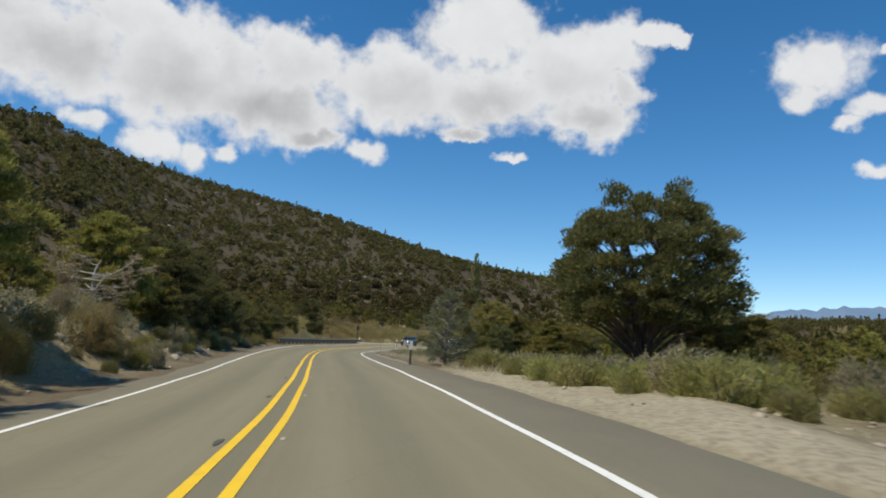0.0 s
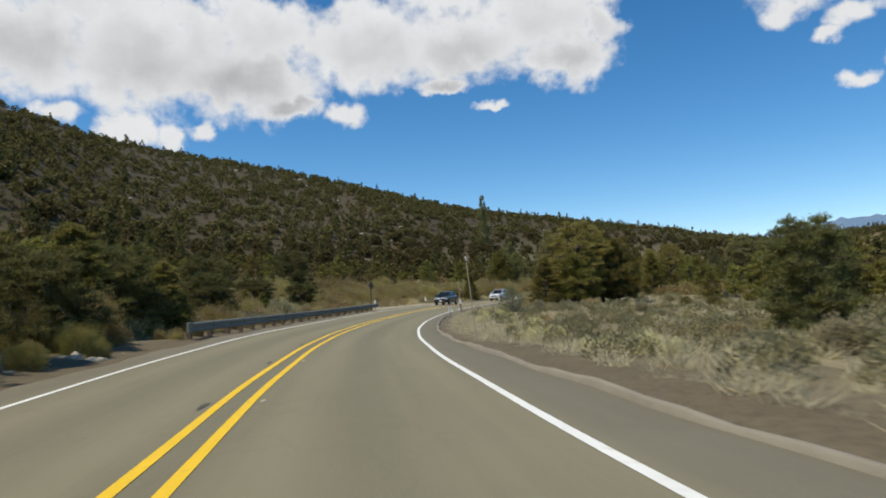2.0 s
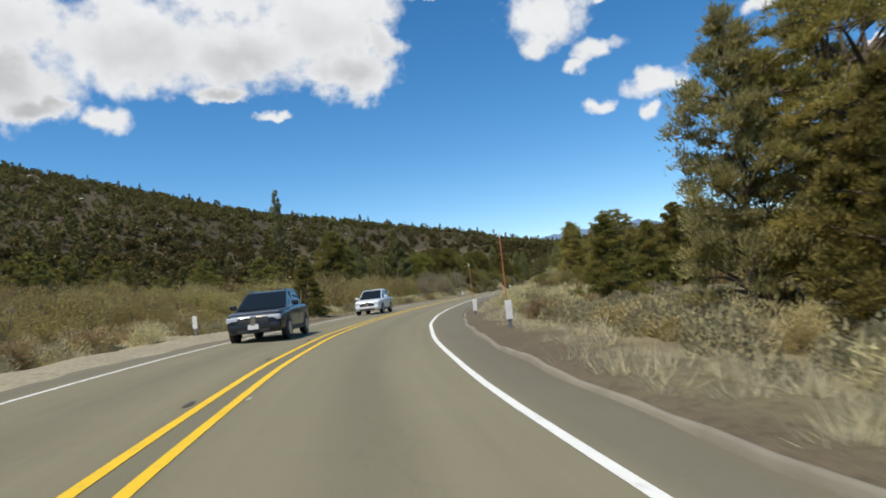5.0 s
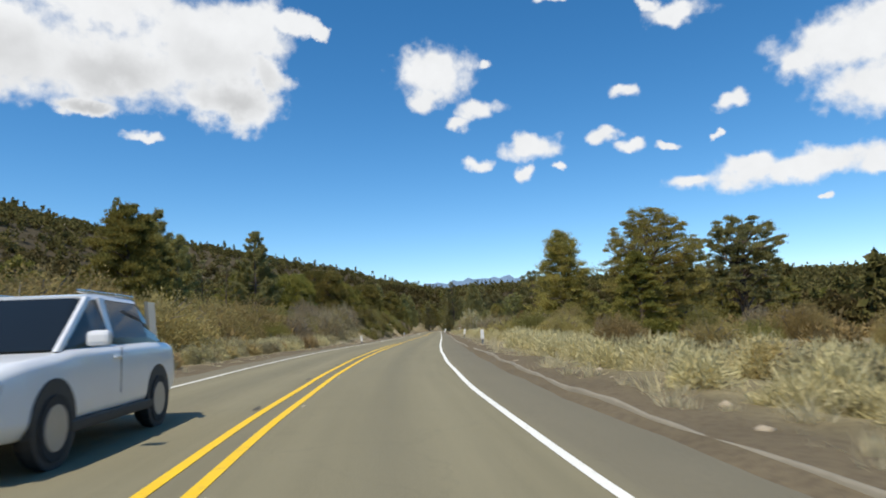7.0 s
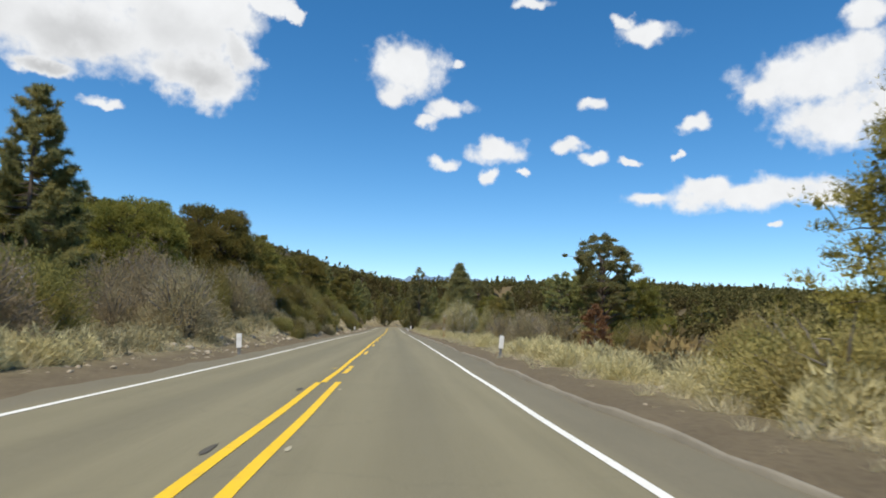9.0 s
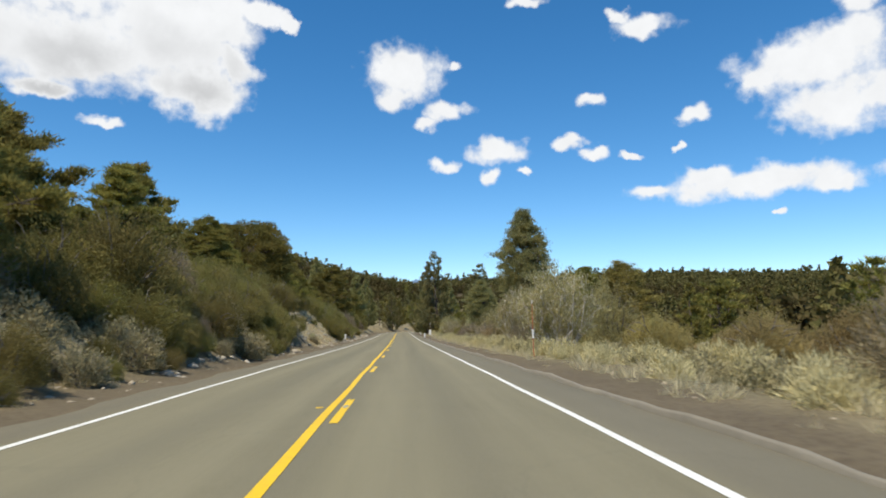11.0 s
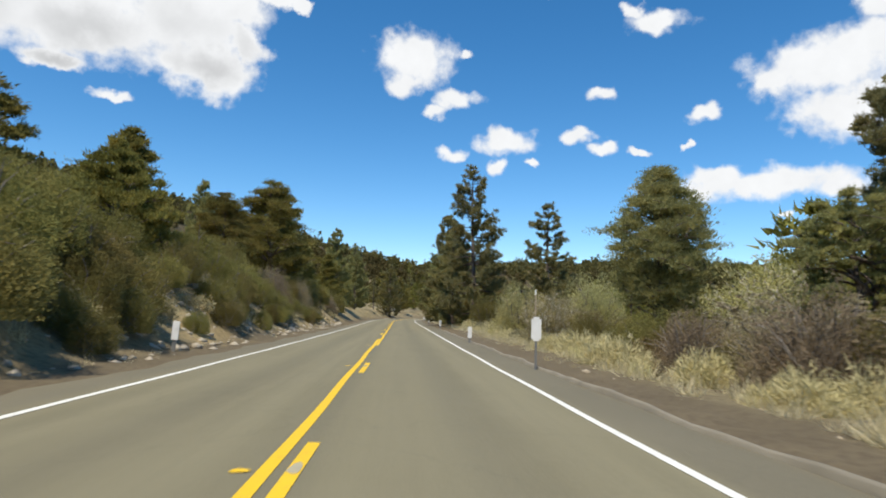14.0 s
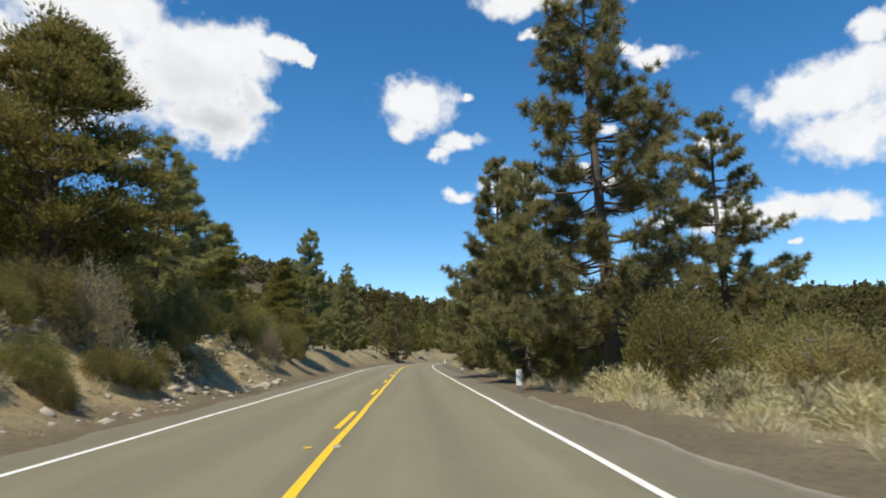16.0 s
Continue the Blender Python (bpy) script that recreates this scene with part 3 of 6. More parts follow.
def painted(name, s0, s1, d, width, mat, label=""):
    ss = np.linspace(s0, s1, max(2, int((s1 - s0) / 1.0) + 1))
    wob = 0.012 * np.sin(ss * 0.7 + d)
    V, F = strip(ss, [d - width / 2 + wob, d + width / 2 + wob], [0.006, 0.006])
    return put_mesh(name, V, F, mat, road, label)


painted("edge_line", -190, 518, 3.45, 0.115, white_paint, "white painted edge line")
painted("edge_line", -190, 106, -3.42, 0.12, white_paint, "white painted edge line")
painted("edge_line", 106, 134, -3.42, 0.10, white_paint, "worn white painted edge line")
painted("edge_line", 134, 518, -3.42, 0.12, white_paint, "white painted edge line")
painted("centre_line", -190, 195.4, -0.20, 0.125, yellow_paint, "solid yellow centre line")
painted("centre_line", -190, 195.6, 0.20, 0.125, yellow_paint, "solid yellow centre line")
painted("centre_line", 195.45, 314.6, -0.11, 0.125, yellow_paint, "solid yellow centre line")
painted("centre_line", 307.9, 518, 0.03, 0.125, yellow_paint, "solid yellow centre line")
for k in range(10):
    painted("centre_dash", 198.1 + 10.8 * k, 201.1 + 10.8 * k, 0.11, 0.125, yellow_paint)
for k in range(14):
    painted("centre_dash", 321.5 + 10.5 * k, 325.2 + 10.5 * k, -0.18, 0.125, yellow_paint)


def scuff(name, s, d, length, width, mat, rng):
    """A ragged patch where a road stud has been torn away."""
    a = np.arange(9) * 2 * math.pi / 9
    r = rng.uniform(0.7, 1.15, 9)
    ring = on_road(s + np.sin(a) * r * length / 2, d + np.cos(a) * r * width / 2, 0.0085)
    V = np.concatenate([on_road(s, d, 0.0085)[None], ring])
    F = np.array([[0, 1 + (k + 1) % 9, 1 + k] for k in range(9)])
    return put_mesh(name, V, F, mat, road)


mt = Mat("stud_scar", 0.9)
mt.color(mt.mix(mt.noise(14, 4), (0.040, 0.036, 0.028), (0.120, 0.105, 0.075)))
scar_mat = mt.m
mt = Mat("stud_patch", 0.8)
mt.color(mt.mix(mt.noise(14, 4), (0.30, 0.27, 0.19), (0.50, 0.44, 0.29)))
patch_mat = mt.m
srng = np.random.RandomState(17)
for k in range(32):
    s_ = 8.23 + 5.988 * k
    scuff("scar", s_, -0.39, 0.60, 0.11, scar_mat, srng)
    scuff("worn_patch", s_ + 0.1, 0.35, 0.30, 0.07, patch_mat, srng)
for k in range(13):
    s_ = 199.9 + 10.8 * k
    scuff("worn_mark", s_, -0.31, 0.16, 0.16, yellow_paint, srng)
    scuff("worn_patch", s_ + 0.1, 0.10, 0.45, 0.12, patch_mat, srng)

# soil shoulders between the asphalt and the open ground
for side in (-1, 1):
    hs = np.arange(-60, 516, 1.0)
    inner = (np.minimum(berm_at(hs) + 0.02, np.interp(hs, [-20, 16, 29], [4.85, 5.05, 4.7])) if side > 0 else 4.35 + 0 * hs)
    rows = []
    for k in range(12):
        o = inner + (8.2 - inner) * k / 11
        p = on_road(hs, side * o)
        e = ease((o - inner) / 2.6)
        lie = land(p[:, 0], p[:, 1]) + 0.05
        p[:, 2] = (p[:, 2] + (0.035 if side > 0 and k > 0 else -0.03)) * (1 - e) + lie * e + (0.03 * wave(p[:, 0], p[:, 1], 1.7, 4) if 0 < k < 11 else 0) - (0.25 if k == 11 else 0)
        rows.append(p)
    V = np.stack(rows, 1)
    n, k = V.shape[:2]
    i, j = np.meshgrid(np.arange(n - 1), np.arange(k - 1), indexing="ij")
    F = np.stack([i * k + j, i * k + j + 1, (i + 1) * k + j + 1, (i + 1) * k + j], -1).reshape(-1, 4)
    V = V.reshape(-1, 3)
    ob = put_mesh("shoulder", V, F if side > 0 else F[:, ::-1], ground_mat, smooth=True)
    tagged(ob, "stony brown soil shoulder beside the asphalt", "shoulder", kind="structure")
    _, c_a, g_a, v_a, w_a = land(V[:, 0], V[:, 1], True)
    for key, values in (("cut", c_a), ("gravel", g_a), ("verge", v_a), ("wood", w_a)):
        ob.data.attributes.new(key, "FLOAT", "POINT").data.foreach_set("value", values.astype(np.float32))

# low asphalt kerb along the right edge
for s0, s1 in ((30.2, 92.6), (97.2, 174.6), (176.6, 213.6), (215.4, 340.0)):
    bs = np.arange(s0, s1, 0.8)
    c = berm_at(bs) + 0.04 * np.sin(bs * 1.3)
    h = 0.085 + 0.025 * np.sin(bs * 0.8) + 0.015 * np.sin(bs * 3.1)
    h = h * np.clip(np.minimum(bs - s0, s1 - bs) / 1.5, 0.05, 1)
    V, F = strip(bs, [c - 0.06, c - 0.04, c - 0.01, c + 0.03, c + 0.07, c + 0.13], [-0.02, h * 0.7, h, h * 0.95, h * 0.4, -0.25])
    tagged(put_mesh("kerb", V, F, berm_mat, smooth=True), "low crumbling asphalt kerb along the road edge", "kerb", kind="structure")


# ---- roadside furniture ----
def road_matrix(s, d, turn=0.0, lean=0.0, sink=0.0):
    p = at(s, d, sink)
    return Matrix.Translation(p) @ Matrix.Rotation(-float(np.interp(s, SS, HEAD_ALL)) + radians(turn), 4, "Z") @ Matrix.Rotation(radians(lean), 4, "Y")


def delineator(m, h=0.90):
    ob = root("road_marker", m, label="white plastic roadside marker post in the verge", category="marker post", group="roadside markers")
    bm = bmesh.new()
    prof = [(-0.055, 0.0), (-0.06, h - 0.06), (-0.03, h), (0.03, h), (0.06, h - 0.06), (0.055, 0.0)]
    front = [bm.verts.new((x, -0.012 - 0.02 * (1 - (x / 0.06) ** 2), z - 0.1 * (z == 0))) for x, z in prof]
    rear = [bm.verts.new((x, 0.012, z - 0.1 * (z == 0))) for x, z in prof]
    bm.faces.new(front)
    bm.faces.new(rear[::-1])
    for k in range(6):
        bm.faces.new((front[k], rear[k], rear[(k + 1) % 6], front[(k + 1) % 6]))
    part("post", bm, timber if h > 1.4 else grey_metal, ob, "dull stake")
    part("blade", box_bm(0.20, 0.03, 0.55, (0, -0.03, h - 0.28), 0.012), white_plastic, ob, "white reflective blade")
    part("reflector", box_bm(0.08, 0.006, 0.14, (0, -0.05, h - 0.16), 0.002), white_plastic, ob)
    return ob


marker = delineator(road_matrix(120.2, 5.7))
for s, d, lean in ((132.0, 5.4, 2), (207.0, -4.6, -3), (130.2, -7.0, 0), (208.8, 5.85, 4), (313.0, 4.42, 0),
                   (178.9, 5.9, 0), (300.6, -5.7, 4), (342.0, 4.8, 1), (368.0, 4.9, 0), (412.0, 5.0, 0)):
    copy_thing(marker, road_matrix(s, d, lean=lean))


def snow_pole(m, h, mat, label):
    ob = root("snow_pole", m, label=label, category="snow pole", group="snow poles")
    hp = Heap()
    t = np.linspace(0, 1, 6)
    hp.tube(np.stack([0.02 * t ** 2, 0 * t, t * h - 0.1], -1), 0.018 - 0.004 * t, 8)
    put_mesh("pole", *hp.done(), mat, ob, smooth=True)
    part("cap", rod_bm(0.022, 0.020, 0.14, 8, Matrix.Translation((0.02, 0, h - 0.16))), white_plastic, ob, "white tip")
    return ob


snow_pole(road_matrix(120.27, 5.7, lean=-1), 2.9, orange_paint, "tall orange-painted snow pole behind a marker")
snow_pole(road_matrix(132.07, 5.4, lean=-2), 2.6, orange_paint, "orange-painted snow pole in the verge")
snow_pole(road_matrix(61.5, 5.1, lean=-5), 2.8, pole_mat, "bleached leaning snow pole beside the kerb")
snow_pole(road_matrix(90.9, 5.0, lean=12), 2.3, pole_mat, "bleached leaning snow pole behind a sign")
snow_pole(road_matrix(99.32, 4.78, lean=-5), 2.9, pole_mat, "bleached snow pole beside the kerb end")
red_pole = snow_pole(road_matrix(248.3, 6.5, lean=-1), 2.4, orange_paint, "red snow pole with a white reflector band")
part("band", rod_bm(0.040, 0.040, 0.36, 10, Matrix.Translation((0.003, 0, 0.80))), white_plastic, red_pole, "white reflector band")
snow_pole(road_matrix(268.5, 14.0, lean=2), 6.0, pole_mat, "tall bleached bare pole among pinyons")
snow_pole(road_matrix(95.0, -17.0, lean=1), 3.4, orange_paint, "faded orange pole standing in brush")


def wood_marker(m, h, label):
    ob = root("marker_post", m, label=label, category="marker post")
    part("post", box_bm(0.10, 0.10, h + 0.1, (0, 0, h / 2 - 0.05), 0.012), timber, ob)
    part("plate", box_bm(0.15, 0.02, 0.40, (0, -0.062, h - 0.22), 0.006), white_plastic, ob, "white reflector plate")
    return ob


wood_marker(road_matrix(29.4, 4.65), 1.2, "weathered timber post with a white plate")
wood_marker(road_matrix(99.2, 4.75, lean=-2), 1.3, "dark timber post with a white plate")


def paddle_sign(m, h, width, height, bars, label, top_red=False):
    ob = root("paddle_sign", m, label=label, category="road sign")
    part("post", box_bm(0.055, 0.04, h + 0.1, (0, 0.02, h / 2 - 0.05), 0.006), grey_metal, ob, "dark steel post")
    bm = box_bm(width, 0.008, height, (0, -0.008, h - height / 2 + 0.05), 0.0)
    bmesh.ops.bevel(bm, geom=[e for e in bm.edges if abs(e.verts[0].co.y - e.verts[1].co.y) > 0.004], offset=0.05, segments=4, affect="EDGES")
    panel = part("panel", bm, white_plastic, ob, "white rounded panel")
    z = h + 0.05
    for dz, bw, bh in bars:
        part("mark", box_bm(bw, 0.004, bh, (0, -0.0155, z - dz), 0.0), black_print, panel)
    if top_red:
        part("mark", box_bm(width * 0.55, 0.004, 0.06, (0, -0.0155, z - 0.07), 0.0), red_mat, panel, "red mark")
    return ob


paddle_sign(road_matrix(90.0, 4.68), 1.0, 0.21, 0.58, [(0.12, 0.19, 0.016), (0.22, 0.08, 0.05), (0.33, 0.10, 0.06), (0.45, 0.08, 0.06)], "white milepost paddle with small dark marks", True)
paddle_sign(road_matrix(297.6, 4.45), 1.40, 0.26, 0.62, [], "plain white paddle sign on a dark post")


snow_pole(road_matrix(297.9, 4.5, lean=-1), 2.2, pole_mat, "thin bleached pole behind a paddle sign")


# warning sign, seen from behind
def sign_back(m):
    ob = root("road_sign", m, label="dark brown diamond board turned edge-on on a timber post", category="road sign")
    part("post", box_bm(0.10, 0.10, 3.2, (0, 0, 1.4), 0.01), timber, ob)
    bm = bmesh.new()
    bmesh.ops.create_cube(bm, size=1.0, matrix=Matrix.Translation((0, -0.07, 2.55)) @ Matrix.Rotation(radians(45), 4, "Y") @ Matrix.Diagonal((0.72, 0.006, 0.72, 1)))
    bmesh.ops.bevel(bm, geom=[e for e in bm.edges if abs(e.verts[0].co.y - e.verts[1].co.y) > 0.003], offset=0.05, segments=3, affect="EDGES")
    part("panel", bm, timber, ob, "dark brown sign board")
    part("brace", box_bm(0.4, 0.03, 0.05, (0, -0.052, 2.55), 0.004), steel, ob)
    return ob


sign_back(road_matrix(107.5, -5.75, turn=74, sink=0.1))
copy_thing(marker, road_matrix(108.4, -5.65, lean=2))


# guardrail
def guardrail(s0, s1):
    ob = root("guardrail", Matrix(), label="galvanised w-beam guardrail on dark timber posts", category="guardrail", kind="structure")
    ss = np.linspace(s0, s1, 60)
    d = np.interp(ss, [s0, s0 + 4, s1 - 6, s1], [-5.35, -5.0, -4.9, -5.3])
    prof = [(0.0, 0.36), (0.07, 0.40), (0.075, 0.44), (0.01, 0.50), (0.01, 0.54), (0.075, 0.60), (0.07, 0.64), (0.0, 0.68),
            (-0.015, 0.685), (0.055, 0.645), (0.06, 0.595), (-0.01, 0.54), (-0.01, 0.50), (0.06, 0.445), (0.055, 0.395), (-0.015, 0.355), (0.0, 0.36)]
    V, F = strip(ss, [d + 0.10 + a for a, _ in prof], [b * 1.15 - 0.17 for _, b in prof])
    put_mesh("rail", V, F, steel, ob)
    for s in np.arange(s0 + 0.3, s1, 1.95):
        dd = float(np.interp(s, ss, d)) - 0.06
        hd = float(np.interp(s, SS, HEAD_ALL))
        m = Matrix.Translation(on_road(s, dd)) @ Matrix.Rotation(-hd, 4, "Z")
        part("post", box_bm(0.18, 0.15, 1.0, (0, 0, 0.12), 0.012, m), timber, ob)
        part("block", box_bm(0.14, 0.14, 0.34, (0.12, 0, 0.43), 0.01, m), timber, ob)
    for s, dd in ((s0, float(d[0])), (s1, float(d[-1]))):
        hd = float(np.interp(s, SS, HEAD_ALL))
        m = Matrix.Translation(on_road(s, dd + 0.12)) @ Matrix.Rotation(-hd, 4, "Z")
        part("end_shoe", box_bm(0.10, 0.5, 0.40, (0, 0, 0.43), 0.03, m), steel, ob, "rounded steel end")
    return ob


guardrail(66.6, 107.6)


# ---- cars ----
def car_paint(name, col, flake):
    m = Mat(name, 0.28, 0.0, 0.5)
    m.color(m.mix(m.noise(2.0, 3), col, flake))
    m.b.inputs["Coat Weight"].default_value = 0.45
    m.b.inputs["Coat Roughness"].default_value = 0.06
    return m.m


slate_paint = car_paint("slate_blue_paint", (0.010, 0.014, 0.018), (0.016, 0.021, 0.027))
pearl_paint = car_paint("white_car_paint", (0.76, 0.77, 0.78), (0.70, 0.71, 0.72))
mt = Mat("dark_glass", 0.10, 0.0, 0.25)
mt.color((0.012, 0.015, 0.017))
dark_glass = mt.m
mt = Mat("alloy", 0.38, 0.6)
mt.color(mt.mix(mt.noise(5), (0.42, 0.43, 0.44), (0.32, 0.33, 0.34)))
alloy = mt.m
mt = Mat("chrome", 0.15, 1.0)
mt.color(mt.mix(mt.noise(5), (0.75, 0.76, 0.78), (0.62, 0.63, 0.66)))
chrome = mt.m
mt = Mat("tyre_rubber", 0.85)
mt.color(mt.mix(mt.noise(20), (0.016, 0.016, 0.017), (0.035, 0.034, 0.032)))
rubber = mt.m
mt = Mat("black_trim", 0.6)
mt.color(mt.mix(mt.noise(8), (0.018, 0.019, 0.021), (0.032, 0.033, 0.035)))
trim = mt.m
mt = Mat("headlamp_lens", 0.08, 0.2)
mt.color((0.62, 0.65, 0.68))
lamp_lens = mt.m


def loft(sections):
    """Skin through rings of equal point count, closed at both ends."""
    bm = bmesh.new()
    rings = [[bm.verts.new(p) for p in ring] for ring in sections]
    k = len(rings[0])
    for a, b in zip(rings, rings[1:]):
        for q in range(k):
            bm.faces.new((a[q], a[(q + 1) % k], b[(q + 1) % k], b[q]))
    bm.faces.new(rings[0][::-1])
    bm.faces.new(rings[-1])
    bmesh.ops.recalc_face_normals(bm, faces=bm.faces[:])
    return bm


def body_ring(y, half, lo, hi, shoulder):
    pts = [(half * 0.90, lo), (half, lo + 0.14), (half, lo + (hi - lo) * 0.62), (half * 0.985, hi - 0.07), (half * shoulder, hi)]
    ring = [(x, y, z) for x, z in pts] + [(-x, y, z) for x, z in pts[::-1]]
    return ring


def car(m, paint, label, hood, roof, length, half, grille_mat, pickup=False):
    ob = root("car", m, label=label, category="car")
    L = length / 2
    lo = 0.30
    st = [(-L, half * 0.80, lo + 0.10, hood - 0.22), (-L + 0.10, half * 0.92, lo + 0.02, hood - 0.10), (-L + 0.45, half * 0.985, lo, hood - 0.03), (-L + 1.05, half, lo, hood + 0.02),
          (-L + 1.35, half, lo, hood + 0.06), (0.0, half, lo, hood + 0.08), (L - 1.1, half, lo, hood + 0.10), (L - 0.3, half * 0.985, lo + 0.04, hood + 0.08), (L - 0.05, half * 0.93, lo + 0.12, hood - 0.02), (L, half * 0.85, lo + 0.2, hood - 0.15)]
    bm = loft([body_ring(y, w, b, t, 0.90) for y, w, b, t in st])
    bmesh.ops.bevel(bm, geom=bm.edges[:], offset=0.035, segments=2, affect="EDGES", profile=0.5, clamp_overlap=True)
    body = part("body", bm, paint, ob, smooth=True)
    rear = L - 1.5 if pickup else L - 0.35
    belt = hood + 0.04
    wind = -L + 1.15
    cab = [(wind, half * 0.86, belt, belt + 0.02), (wind + 0.85, half * 0.80, belt, roof - 0.05), (wind + 1.2, half * 0.77, belt, roof), (rear - 0.7, half * 0.76, belt, roof - 0.02), (rear, half * 0.80, belt, belt + 0.06)]
    rings = []
    for y, w, b, t in cab:
        top = w * (1.0 if t - b < 0.1 else 0.90)
        rings.append([(half * 0.89, y, b), (half * 0.87, y, b + (t - b) * 0.2), (top, y, t - 0.05 * (t - b)), (top * 0.85, y, t), (-top * 0.85, y, t), (-top, y, t - 0.05 * (t - b)), (-half * 0.87, y, b + (t - b) * 0.2), (-half * 0.89, y, b)])
    glass = part("glasshouse", loft(rings), dark_glass, ob, "dark tinted windows")
    # roof skin and pillars over the glass
    up = [(wind + 0.95, half * 0.80, roof - 0.02), (wind + 1.25, half * 0.76, roof + 0.022), (rear - 0.7, half * 0.75, roof + 0.006), (rear - 0.35, half * 0.76, roof - 0.24)]
    bm = loft([[(w * 0.93, y, z - 0.06), (w * 0.86, y, z), (-w * 0.86, y, z), (-w * 0.93, y, z - 0.06)] for y, w, z in up])
    part("roof", bm, paint, ob)
    for sx in (-1, 1):
        for y0, z0, y1, z1, wd in ((wind + 0.02, belt, wind + 0.98, roof - 0.03, 0.06), (0.15, belt, 0.10, roof - 0.03, 0.07), (rear - 0.65, roof - 0.03, rear - 0.05, belt, 0.14)):
            bm = loft([[(sx * half * 0.895, y0 - wd, z0), (sx * half * 0.895, y0 + wd, z0), (sx * half * 0.85, y0 + wd, z0), (sx * half * 0.85, y0 - wd, z0)],
                       [(sx * half * 0.735, y1 - wd, z1), (sx * half * 0.735, y1 + wd, z1), (sx * half * 0.69, y1 + wd, z1), (sx * half * 0.69, y1 - wd, z1)]])
            part("pillar", bm, paint, ob)
        part("headlight", box_bm(0.42, 0.30, 0.17, (sx * half * 0.70, -L + 0.15, hood - 0.25), 0.05), lamp_lens, ob, "clear headlamp")
        mirror = part("mirror", box_bm(0.24, 0.13, 0.17, (sx * (half + 0.12), wind + 0.42, belt + 0.12), 0.05), paint, ob)
        part("door_seam", box_bm(0.006, 0.012, 0.55, (sx * (half + 0.001), 0.12, hood - 0.22), 0), trim, ob)
        part("door_handle", box_bm(0.03, 0.18, 0.03, (sx * (half + 0.012), 0.0, hood - 0.06), 0.008), paint, ob)
        part("sill", box_bm(0.10, length - 1.9, 0.13, (sx * (half - 0.03), 0, lo + 0.03), 0.03), trim, ob, "dark sill")
        part("fog_lamp", box_bm(0.16, 0.05, 0.09, (sx * half * 0.66, -L + 0.04, lo + 0.18), 0.02), lamp_lens, ob)
    for sx in (-1, 1):
        part("grille", box_bm(half * 0.50, 0.06, 0.20, (sx * half * 0.30, -L - 0.005, hood - 0.36), 0.03), grille_mat, ob, "split grille")
    part("badge", box_bm(0.20, 0.07, 0.32, (0, -L - 0.02, hood - 0.33), 0.03), chrome, ob, "plain bright badge")
    part("grille_bar", box_bm(half * 0.75, 0.07, 0.05, (0, -L + 0.0, hood - 0.235), 0.02), chrome if grille_mat is not trim else trim, ob)
    part("bumper", box_bm(half * 1.72, 0.22, 0.20, (0, -L + 0.08, lo + 0.22), 0.06), paint, ob)
    part("air_intake", box_bm(half * 1.1, 0.08, 0.12, (0, -L + 0.02, lo + 0.09), 0.02), trim, ob)
    part("number_plate", box_bm(0.34, 0.02, 0.16, (0, -L - 0.045, lo + 0.22), 0.004), white_plastic, ob, "blank pale plate")
    for sx in (-1, 1):
        for y in (-L + 0.92, L - 0.95):
            rot = Matrix.Translation((sx * (half - 0.10), y, 0.36)) @ Matrix.Rotation(radians(90), 4, "Y")
            bm = bmesh.new()
            bmesh.ops.create_cone(bm, cap_ends=True, segments=28, radius1=0.365, radius2=0.365, depth=0.24, matrix=rot)
            bmesh.ops.bevel(bm, geom=[e for e in bm.edges if e.calc_face_angle(0) > 1.0], offset=0.05, segments=2, affect="EDGES")
            wheel = part("wheel", bm, rubber, ob, "black tyre")
            rim = part("rim", rod_bm(0.24, 0.22, 0.02, 24, Matrix.Translation((sx * (half + 0.022) - (0.02 if sx > 0 else 0.0), y, 0.36)) @ Matrix.Rotation(radians(90), 4, "Y")), alloy, wheel, "grey alloy rim")
            arch = bmesh.new()
            bmesh.ops.create_cone(arch, cap_ends=True, segments=28, radius1=0.43, radius2=0.43, depth=0.10, matrix=Matrix.Translation((sx * (half - 0.045), y, 0.40)) @ Matrix.Rotation(radians(90), 4, "Y"))
            part("wheel_arch", arch, trim, ob, "dark wheel arch")
    if not pickup:
        for sx in (-1, 1):
            part("roof_rail", box_bm(0.04, 1.6, 0.04, (sx * half * 0.62, 0.55, roof + 0.045), 0.01), chrome, ob)
    return ob


def lane_matrix(s, d, turn=0.0):
    return Matrix.Translation(on_road(s, d)) @ Matrix.Rotation(-float(np.interp(s, SS, HEAD_ALL)) + radians(turn), 4, "Z")


car(lane_matrix(124.9, -2.2), slate_paint, "dark slate sport utility car with a chrome badge, opposite lane", 1.03, 1.66, 4.75, 0.95, trim)
car(lane_matrix(149.0, -2.35), pearl_paint, "white sport utility car with dark windows in the opposite lane", 1.04, 1.72, 4.7, 0.94, trim)


# ---- trees ----
def profile(shape, f):
    """Half width of a crown at the height fraction f, 1 at its widest."""
    if shape == "dome":
        return 0.78 + 0.22 * f / 0.35 if f < 0.35 else math.sqrt(max(0.02, 1 - ((f - 0.35) / 0.67) ** 2))
    if shape == "oval":
        return (0.62 + 0.38 * min(1.0, f / 0.3)) * max(0.05, 1 - f ** 1.9) ** 0.75
    if shape == "vase":
        return 0.35 + 0.65 * min(1.0, f / 0.7) if f < 0.8 else 1.0 - 1.6 * (f - 0.8)
    return (0.7 + 0.3 * min(1.0, f / 0.18)) * max(0.03, 1 - f) ** 0.72


